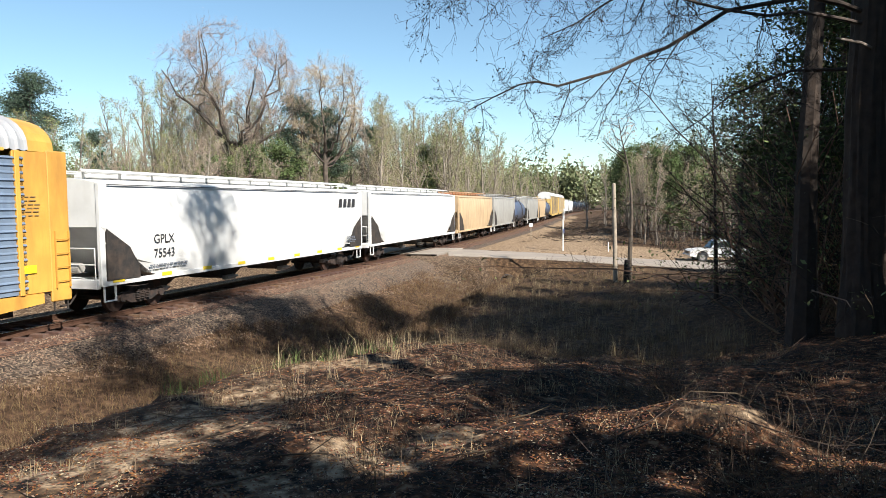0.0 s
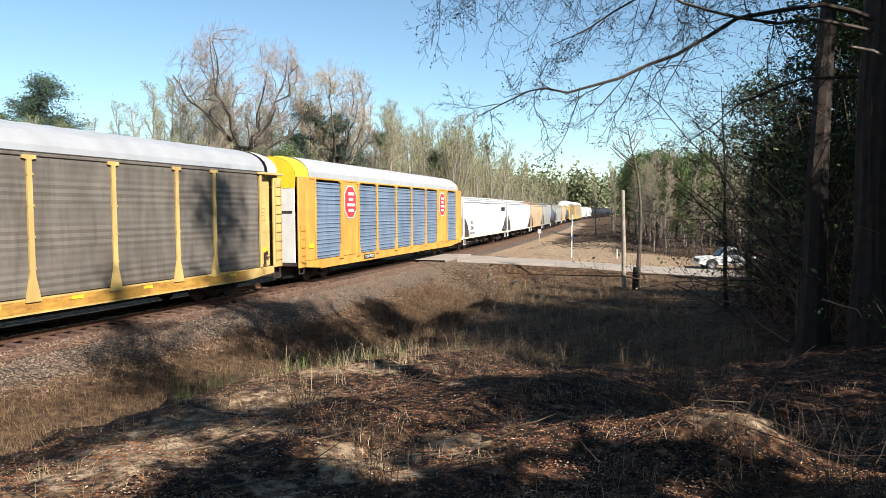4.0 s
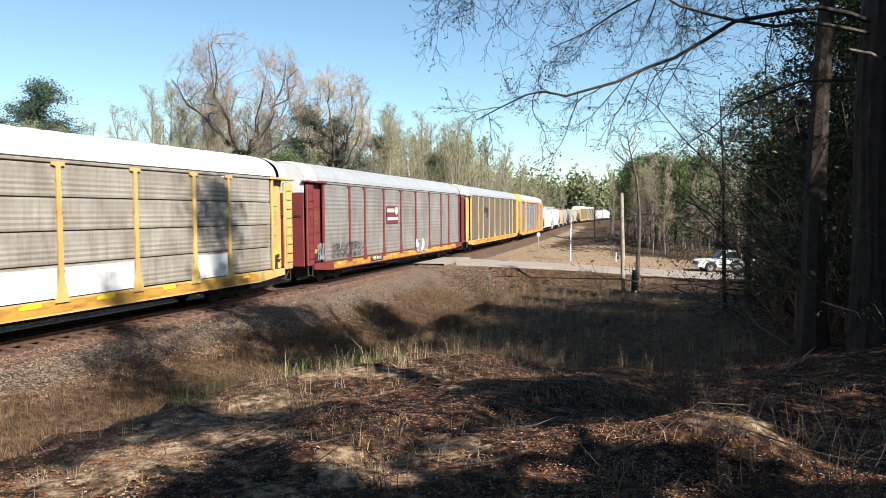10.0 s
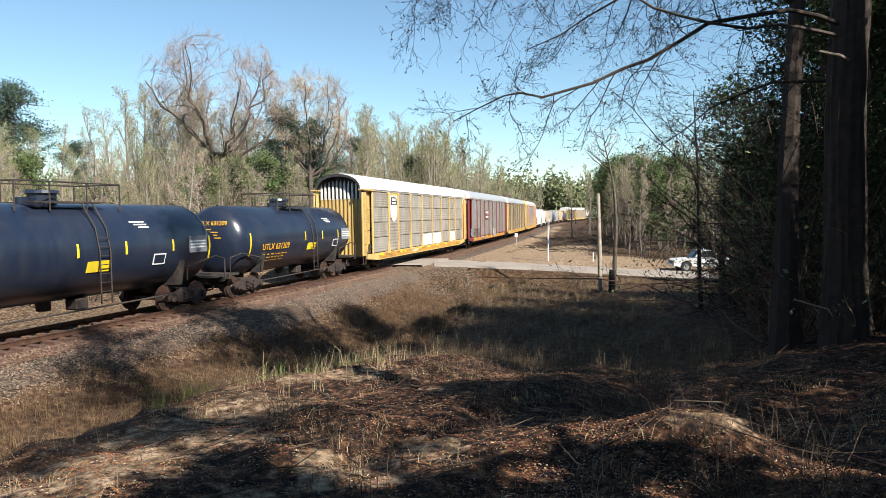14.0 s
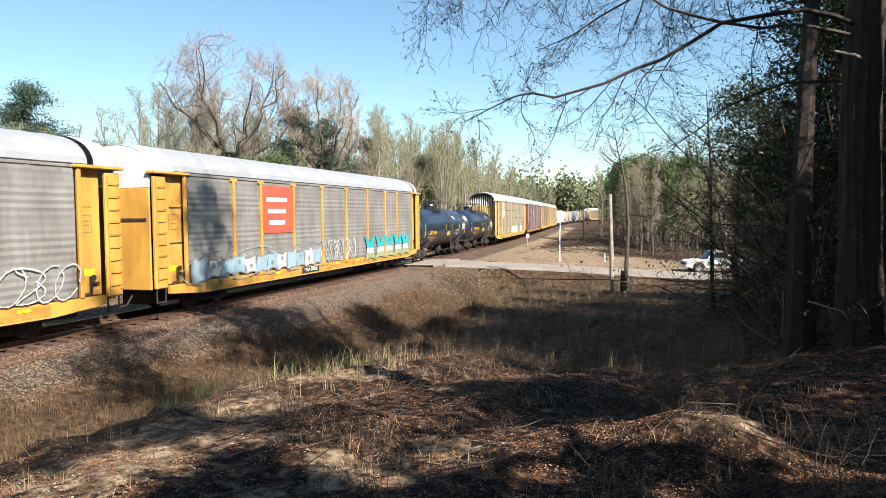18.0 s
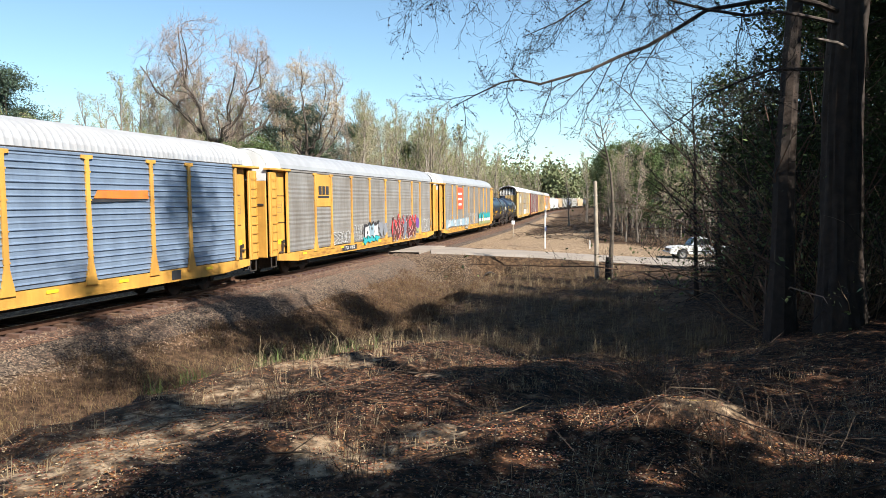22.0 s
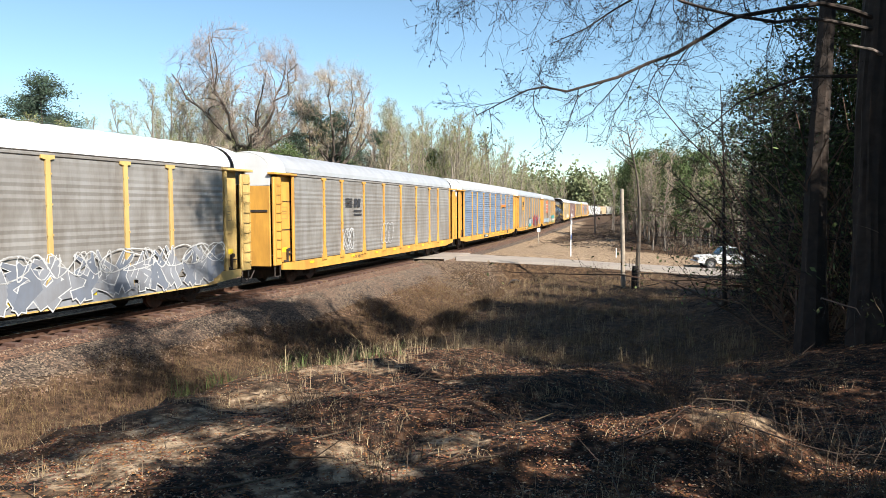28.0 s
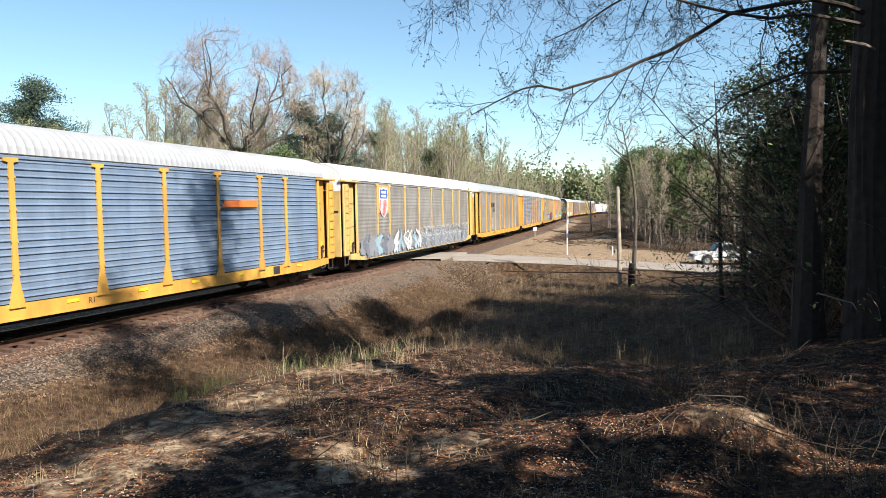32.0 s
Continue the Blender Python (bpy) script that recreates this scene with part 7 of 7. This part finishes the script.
def build_ground_cover():
    rng = np.random.default_rng(7)
    def blades(name, label, x, y, h, w, mat, lean=0.35):
        n = len(x)
        z = ground_z(x, y)
        a = rng.uniform(0, 2 * math.pi, n)
        base = np.stack([x, y, z - 0.02], 1)
        sd = np.stack([np.cos(a), np.sin(a), np.zeros(n)], 1) * (w * rng.uniform(0.6, 1.3, n))[:, None]
        b = rng.uniform(0, 2 * math.pi, n)
        ln = rng.uniform(0.05, lean, n) * h
        mid = base + np.stack([np.cos(b) * ln * 0.3, np.sin(b) * ln * 0.3, h * 0.6], 1)
        tip = base + np.stack([np.cos(b) * ln * 1.3, np.sin(b) * ln * 1.3, h], 1)
        v = np.stack([base - sd, base + sd, mid + sd * 0.6, mid - sd * 0.6, tip], 1).reshape(-1, 3)
        me = bpy.data.meshes.new(name)
        me.from_pydata(v.tolist(), [], [f for i in range(n) for f in ((5 * i, 5 * i + 1, 5 * i + 2, 5 * i + 3), (5 * i + 3, 5 * i + 2, 5 * i + 4))])
        me.materials.append(M[mat])
        tagged(new(name, me), label, "grass", kind="stuff")
    def tufts(n, per, box, keep, spread=0.09):
        cx, cy = rng.uniform(box[0], box[1], n), rng.uniform(box[2], box[3], n)
        k = keep(cx, cy) > rng.uniform(0, 1, n)
        cx, cy = np.repeat(cx[k], per), np.repeat(cy[k], per)
        return cx + rng.normal(0, spread, len(cx)), cy + rng.normal(0, spread, len(cy))
    def field(x, y):
        s, o = stations(x, y)
        yr, _ = road_at(x)
        return step(4.2, 5.2, o) * step(-3.2, -4.4, y - yr) * np.maximum(step(13, 19, y + 0.6 * x) * step(2.5, 0.5, x - 3.5 - 0.24 * (y - 8)), step(11.2, 9.2, o)) * (0.45 + 0.55 * (lumps(x, y, 0.7, 5.0) > -0.1))
    x, y = tufts(9500, 18, (-13, 18, 4, 48), field, 0.14)
    blades("dry_grass", "dry straw-coloured grass over field and ditch", x, y, rng.uniform(0.08, 0.30, len(x)), 0.0035, "grass", 0.9)
    ss, oo = rng.uniform(-8, 47, 12000), rng.uniform(3.2, 13.0, 12000)
    oo = np.minimum(oo, np.interp(ss, [0, 14, 22, 30], [12.6, 12.2, 10.0, 9.0]) - rng.uniform(0, 1.5, len(oo)))
    pp = np.array([on_track(a, b)[:2] for a, b in zip(ss, oo)])
    k = (pp[:, 1] < 46) & (lumps(pp[:, 0], pp[:, 1], 0.9, 13.0) + 0.22 * (oo - 4.2) + rng.normal(0, 0.2, len(oo)) > -0.1)
    x, y = np.repeat(pp[k, 0], 18), np.repeat(pp[k, 1], 18)
    x, y = x + rng.normal(0, 0.15, len(x)), y + rng.normal(0, 0.15, len(y))
    blades("slope_grass", "matted brown dead grass on the ditch slope", x, y, rng.uniform(0.06, 0.28, len(x)), 0.007, "grass_brown", 1.5)
    x, y = tufts(900, 14, (-5, 14, 15, 46), lambda a, b: field(a, b) * (stations(a, b)[1] > 8.5), 0.06)
    blades("tall_grass", "tall pale dry grass stalks", x, y, rng.uniform(0.3, 0.75, len(x)), 0.0035, "straw", 0.5)
    x, y = tufts(420, 22, (-7, 3, 11, 34), lambda a, b: np.exp(-((a + 3.4 - 0.18 * (b - 17)) / 1.1) ** 2 - ((b - 18) / 6.0) ** 2) * 1.5, 0.09)
    blades("green_grass", "fresh green grass in the damp ditch", x, y, rng.uniform(0.10, 0.40, len(x)), 0.006, "grass_green", 0.7)
    x, y = tufts(700, 20, (-4.5, 1.5, 8, 16), lambda a, b: np.exp(-((a + 2.4 - 0.25 * (b - 10)) / 0.55) ** 2 - ((b - 11) / 2.2) ** 2) * 0.9, 0.07)
    blades("lip_grass", "fresh green and straw tufts along the ditch edge", x, y, rng.uniform(0.08, 0.34, len(x)), 0.005, "grass_green", 0.8)
    x, y = tufts(500, 12, (-4, 3, 8, 17), lambda a, b: np.exp(-((a + 1.7 - 0.3 * (b - 11)) / 0.8) ** 2 - ((b - 12) / 2.5) ** 2) * 0.7, 0.07)
    blades("lip_straw", "pale dry stalks along the ditch edge", x, y, rng.uniform(0.12, 0.5, len(x)), 0.004, "straw", 0.7)
    x, y = tufts(1300, 9, (-5, 6, 2.5, 15), lambda a, b: 0.15 + 0.7 * (lumps(a, b, 1.4, 8.0) > 0.25), 0.07)
    blades("bank_grass", "sparse dry grass among fallen leaves", x, y, rng.uniform(0.05, 0.22, len(x)), 0.003, "straw", 1.3)
    # fallen leaves, crisp brown ones over pale weathered ones
    for name, mat, label, n, size, cut in (("leaf_litter", "litter", "fallen russet oak leaves over the bank", 260000, 0.017, 0.45), ("pale_litter", "litter_pale", "older bleached leaves and bark scraps on the bank", 90000, 0.015, 0.35)):
        y = 2.6 + 24 * rng.uniform(0, 1, n) ** 1.6
        x = rng.uniform(-1, 1, n) * (2.5 + y * 0.60) + 0.9
        s, o = stations(x, y)
        lie = np.clip(step(21, 14, y + 0.5 * x) + step(0, 2.5, x - 3 - 0.26 * (y - 6)), 0, 1) * (cut + (1 - cut) * step(-0.25, 0.35, lumps(x, y, 1.2, 14.0) + 0.4 * lumps(x, y, 4.1, 3.0)))
        lie *= np.where(((x - 2.2) / 0.46) ** 2 + ((y - 5.45) / 0.26) ** 2 + 0.4 * lumps(x, y, 6.0, 2.0) < 1, 0.15, 1.0)
        k = (rng.uniform(0, 1, n) < lie) & (o > np.interp(s, [0, 14, 22], [12.4, 11.8, 9.5]))
        x, y = x[k], y[k]
        lf = MB()
        cloud(lf, np.stack([x, y, ground_z(x, y) + 0.014], 1), size, rng, 0.62, 0.9)
        tagged(new(name, lf.mesh(name, M[mat])), label, "leaf litter", kind="stuff")
    # sticks
    st = MB()
    for _ in range(420):
        yy = 2.5 + 20 * rng.uniform() ** 1.5
        xx = rng.uniform(-0.7, 1) * (2 + yy * 0.6) + 1
        a, L = rng.uniform(0, 6.3), rng.uniform(0.15, 1.1)
        q = [Vector((xx, yy, gz(xx, yy) + 0.015)), Vector((xx + L * 0.5 * math.cos(a), yy + L * 0.5 * math.sin(a), gz(xx + L * 0.5 * math.cos(a), yy + L * 0.5 * math.sin(a)) + 0.03 + L * rng.uniform(0, 0.12))), Vector((xx + L * math.cos(a + 0.2), yy + L * math.sin(a + 0.2), gz(xx + L * math.cos(a), yy + L * math.sin(a)) + L * rng.uniform(0, 0.35)))]
        st.tube(q, [0.007, 0.005, 0.002], 4, False)
    tagged(new("fallen_sticks", st.mesh("fallen_sticks", M["stick"])), "dead sticks and weed stalks on the bank", "sticks", kind="stuff")
    for _ in range(110):
        xx, yy = rng.normal(3.8, 1.7), rng.normal(10.2, 2.4)
        a, L = rng.normal(0.5, 0.9), rng.uniform(0.5, 2.0)
        q = [Vector((xx + L * k * math.cos(a + 0.3 * k), yy + L * k * math.sin(a + 0.3 * k), 0)) for k in (0, 0.35, 0.7, 1.0)]
        for k, p_ in enumerate(q):
            p_.z = gz(p_.x, p_.y) + 0.02 + (0.0, 0.14, 0.16, 0.04)[k] * L * rng.uniform(0.2, 1.2)
        st.tube(q, [0.008, 0.007, 0.005, 0.002], 4, False)
    # cut brush strewn over the bank beyond the road
    br = MB()
    for _ in range(520):
        q0 = on_track(rng.uniform(72, 150), rng.uniform(6, 17))
        a, L = rng.uniform(0, 6.3), rng.uniform(0.8, 3.2)
        e = Vector((q0.x + L * math.cos(a), q0.y + L * math.sin(a), 0))
        br.tube([(q0.x, q0.y, gz(q0.x, q0.y) + 0.05), ((q0.x + e.x) / 2, (q0.y + e.y) / 2, gz((q0.x + e.x) / 2, (q0.y + e.y) / 2) + rng.uniform(0.1, 0.45)), (e.x, e.y, gz(e.x, e.y) + rng.uniform(0.02, 0.5))], [0.035, 0.028, 0.01], 4, False)
    tagged(new("cut_brush", br.mesh("cut_brush", M["stick"])), "cut brush and logs strewn over the bank", "brush", kind="stuff")
    # loose ballast
    sb = MB()
    n = 16000
    ss, oo = rng.uniform(0, 50, n), 1.3 + 3.0 * rng.uniform(0, 1, n) ** 1.3
    for s_, o_ in zip(ss, oo):
        q = on_track(s_, o_)
        zz = max(gz(q.x, q.y), float(rail_z(s_)) + float(np.interp(o_, [1.6, 2.7, 3.3, 4.2], [-0.27, -0.42, -0.62, -1.5])))
        r = rng.uniform(0.015, 0.04)
        d = rng.uniform(0.6, 1.3, 6) * r
        sb.add([(q.x + d[0], q.y, zz), (q.x, q.y + d[1], zz), (q.x - d[2], q.y, zz), (q.x, q.y - d[3], zz), (q.x, q.y, zz + d[4]), (q.x, q.y, zz - d[5])], [(0, 1, 4), (1, 2, 4), (2, 3, 4), (3, 0, 4), (1, 0, 5), (2, 1, 5), (3, 2, 5), (0, 3, 5)])
    tagged(new("loose_ballast", sb.mesh("loose_ballast", M["stone"])), "loose grey crushed stones beside the rails", "stones", kind="stuff")


# ================= roadside things =================
def utility_pole(x, y, H, r, label, lean=0.0):
    ob = thing("utility_pole", label, "pole", "", pose(x, y, gz(x, y) - 0.1, 0, lean, 0))
    part("shaft", MB().tube([(0, 0, 0), (0.01, 0, H * 0.4), (0, 0.01, H * 0.8), (0, 0, H - 0.05), (0, 0, H)], [r * 1.2, r * 1.05, r * 0.92, r * 0.85, r * 0.6], 14), M["wood"], ob, smooth=True)
    return ob


def pickup(x, y, yaw):
    car = thing("pickup_truck", "white pickup truck parked on the gravel beside the road", "truck", "", pose(x, y, gz(x, y) + 0.02, 0, 0, yaw))
    W = 0.92
    arch = lambda cx: [(cx + 0.46 * math.cos(a), 0.40 + 0.46 * math.sin(a)) for a in np.linspace(0, math.pi, 9)]
    prof = [(-2.65, 0.45)] + [(-2.65, 0.95), (-2.55, 1.02), (-0.55, 1.04), (0.95, 1.04), (2.35, 0.94), (2.62, 0.82), (2.66, 0.45)] + arch(1.72) + arch(-1.62)
    part("body", MB().prism(prof, -W, W), M["white"], car)
    part("cab", MB().prism([(-0.62, 1.04), (-0.55, 1.58), (-0.38, 1.68), (0.42, 1.68), (0.62, 1.60), (1.10, 1.05)], -W + 0.10, W - 0.10), M["white"], car)
    for s in (-1, 1):
        part("side_window", MB().prism([(-0.48, 1.10), (-0.42, 1.55), (0.40, 1.57), (0.88, 1.10)], s * (W - 0.09), s * (W - 0.105)), M["glass"], car, "dark side window")
        part("headlight", MB().box((2.60, s * 0.70, 0.78), (0.12, 0.34, 0.16), 0.02), M["chrome"], car, "clear headlight")
        part("mirror", MB().box((0.80, s * (W + 0.08), 1.15), (0.10, 0.18, 0.16), 0.02), M["ink"], car)
        part("door_handle", MB().box((-0.30, s * (W + 0.01), 0.92), (0.16, 0.03, 0.04)), M["ink"], car)
        part("trim", MB().box((0.0, s * (W + 0.008), 0.62), (2.3, 0.02, 0.06)), M["ink"], car)
        for wx in (1.72, -1.62):
            wh = part("wheel", MB().tube([(0, -0.11, 0), (0, -0.09, 0), (0, 0.09, 0), (0, 0.11, 0)], [0.33, 0.37, 0.37, 0.33], 20), M["rubber"], car, "black tyre", at=pose(wx, s * (W - 0.10), 0.37))
            part("rim", MB().tube([(0, -0.115, 0), (0, 0.115, 0)], [0.21, 0.21], 14), M["chrome"], wh, "silver wheel rim")
    part("windscreen", MB().prism([(0.66, 1.56), (1.08, 1.08), (1.11, 1.08), (0.69, 1.575)], -W + 0.16, W - 0.16), M["glass"], car, "dark windscreen")
    part("grille", MB().box((2.655, 0, 0.74), (0.05, 1.0, 0.20), 0.01), M["ink"], car)
    part("bumper", MB().box((2.70, 0, 0.50), (0.14, 1.8, 0.18), 0.03), M["chrome"], car)
    part("tailgate", MB().box((-2.66, 0, 0.82), (0.05, 1.6, 0.44), 0.01), M["white"], car)
    part("load_bed", MB().box((-1.62, 0, 1.035), (1.9, 1.55, 0.02)), M["ink"], car, "dark load bed")
    return car


def build_roadside():
    utility_pole(10.35, 41.1, 5.9, 0.12, "weathered cut-off wooden pole leaning slightly", -1.2)
    snag = bare_tree_meshes("snag", 85, 10.5, 0.15, 0.72, 9, 1.6, 0.9, 1, 5, 200, 0.06, "bark", "twig_dark", "bud", 0.008, 0.05)
    plant("dead_tree", snag, "thin dead tree trunk with a small twiggy top", "tree", "", 10.95, 40.6, 0, 1.0, 0)
    box_ = thing("stump", "dark charred stump against the dead tree", "stump", "", pose(10.8, 40.3, gz(10.8, 40.3) - 0.05))
    part("wood", MB().tube([(0, 0, 0), (0, 0, 0.9), (0.02, 0, 1.35)], [0.20, 0.17, 0.15], 10), M["twig_dark"], box_)
    pickup(21.6, 53.4, 176)
    # crossing sign, seen edge on
    sg = thing("crossing_sign", "white crossing post with crossed boards and small blue plate", "sign", "", pose(10.1, 57.2, gz(10.1, 57.2), 0, 0, 76))
    part("post", MB().box((0, 0, 1.55), (0.10, 0.10, 3.3), 0.01), M["chalk"], sg)
    for a in (45, -45):
        part("board", MB().box((0, 0, 0), (1.2, 0.03, 0.22), 0.005), M["chalk"], sg, "white crossed board", at=pose(0, -0.07, 3.0) @ pose(0, 0, 0, 0, a, 0))
    part("plate", MB().box((0.0, -0.07, 1.62), (0.42, 0.02, 0.36), 0.005), M["royal"], sg, "small blue information plate")
    mk = thing("marker_post", "short post with white square plate beside the track", "sign", "", pose(9.9, 75.8, gz(9.9, 75.8)))
    part("post", MB().box((0, 0, 0.8), (0.08, 0.08, 1.7), 0.01), M["wood"], mk)
    part("plate", MB().box((0, -0.05, 1.55), (0.35, 0.02, 0.4), 0.005), M["chalk"], mk)
    mk = thing("marker_post", "short white stake beside the gravel", "sign", "", pose(14.6, 60.5, gz(14.6, 60.5)))
    part("stake", MB().box((0, 0, 0.35), (0.08, 0.08, 0.9), 0.01), M["chalk"], mk)
    # culvert under the road
    cv = thing("culvert", "dark culvert pipe with a rough stone edge under the road", "culvert", "", pose(4.5, 46.2, -2.45, 0, 0, 0))
    ring = MB()
    ring.grid([[(0.55 * math.cos(a) * k, y_, 0.45 + 0.55 * math.sin(a) * k) for a in np.linspace(0, 2 * math.pi, 21)] for y_, k in ((3.0, 0.9), (-0.1, 0.9), (-0.1, 1.0), (3.0, 1.0))])
    part("pipe", ring, M["under"], cv)
    rr = np.random.default_rng(3)
    rk = MB()
    for i in range(16):
        bm = bmesh.new()
        bmesh.ops.create_icosphere(bm, subdivisions=1, radius=rr.uniform(0.12, 0.3), matrix=Matrix.Translation((rr.uniform(-2.4, 1.2), rr.uniform(-1.2, 0.2), rr.uniform(0.0, 0.5))))
        for v in bm.verts:
            v.co += Vector(rr.normal(0, 0.03, 3))
        bm.verts.index_update()
        part("rock", MB().add([v.co for v in bm.verts], [[v.index for v in f.verts] for f in bm.faces]), M["sand"], cv, "broken pale rock")
        bm.free()
    # pale clay lump on the near mound
    cl = thing("clay_lump", "bare pale yellow clay on top of the mound", "earth mound", "", pose(2.25, 5.55, gz(2.25, 5.55) - 0.075))
    rows = []
    for i in range(9):
        k = i / 8
        rows.append([(0.50 * k * math.cos(a) * (1 + 0.2 * math.sin(3 * a)), 0.2 * k * math.sin(a) * (1 + 0.2 * math.cos(2 * a)), 0.065 * (1 - k * k) + 0.012 * math.sin(5 * a + 9 * k) + 0.008 * math.sin(13 * a - 17 * k) - 0.05 * k) for a in np.linspace(0, 2 * math.pi, 25)])
    part("clay", MB().grid(rows), M["sand"], cl, smooth=True)


build_woods()
build_near_tree()
build_roadside()
build_ground_cover()

# sleepers: those close by one by one, the rest together
SLEEPER = MB().box((0, 0, -0.26), (0.22, 2.6, 0.19), 0.012).mesh("sleeper", M["tie"])
far_ties = MB()
k = 0
for s in np.arange(-60, 200, 0.54):
    p, h = on_track(s), float(np.interp(s, ST, HD))
    if 4 < s < 62 and abs(s - S_X) > 3.7:
        ob = part("sleeper", SLEEPER, None, track_thing)
        ob.matrix_basis = pose(p.x, p.y, p.z + random.uniform(-0.015, 0.01), 0, 0, 90 - math.degrees(h) + random.uniform(-1.5, 1.5))
    elif abs(s - S_X) > 3.7:
        c, n_ = Vector((math.sin(h), math.cos(h), 0)), Vector((math.cos(h), -math.sin(h), 0))
        far_ties.add([p + c * a * 0.11 + n_ * b * 1.3 + Vector((0, 0, zz)) for a in (-1, 1) for b in (-1, 1) for zz in (-0.35, -0.165)], [(0, 1, 3, 2), (4, 6, 7, 5), (0, 4, 5, 1), (2, 3, 7, 6), (1, 5, 7, 3)])
fa = part("sleepers", far_ties, M["tie"], track_thing)
fa["kind"] = "stuff"
M["rust_bed"] = stones_material("rust_stained_ballast", (0.03, 0.015, 0.009), (0.10, 0.047, 0.026), (0.20, 0.105, 0.06), 14)
tagged(new("rust_stained_ballast", ribbon(on_track, -60, 300, 2.0, [(-2.2, -0.335), (-1.6, -0.262), (0, -0.252), (1.6, -0.262), (2.2, -0.335)]).mesh("rust_stained_ballast", M["rust_bed"], True)), "rust-brown stained ballast between and beside the rails", "ballast", kind="structure")

# ================= what moves =================
def car_pose(mid, half, t):
    s = mid + speed_run(t)
    a, b = on_track(s - half), on_track(s + half)
    d = b - a
    yaw, tilt = math.degrees(math.atan2(d.y, d.x)), -math.degrees(math.asin(d.z / d.length))
    c = (a + b) / 2
    return pose(c.x, c.y, c.z, 0, tilt, yaw)


def motions():
    for car, mid, half in TRAIN:
        walk(car, [(float(t), car_pose(mid, half, float(t))) for t in range(0, 33, 1)])

    # wheelsets roll: one row each two thirtieths of a second
    near = [car for car, mid, half in TRAIN if -230 < mid < 50]
    rows = []
    for k in range(0, 481):
        t = k * 2 / 30
        rows.append((t, math.degrees(speed_run(t) / 0.46)))
    for w, dx in WHEELS:
        if w.parent.parent in near:
            walk(w, [(t, pose(dx, 0, 0.46, 0, a % 360, 0)) for t, a in rows])


motions()
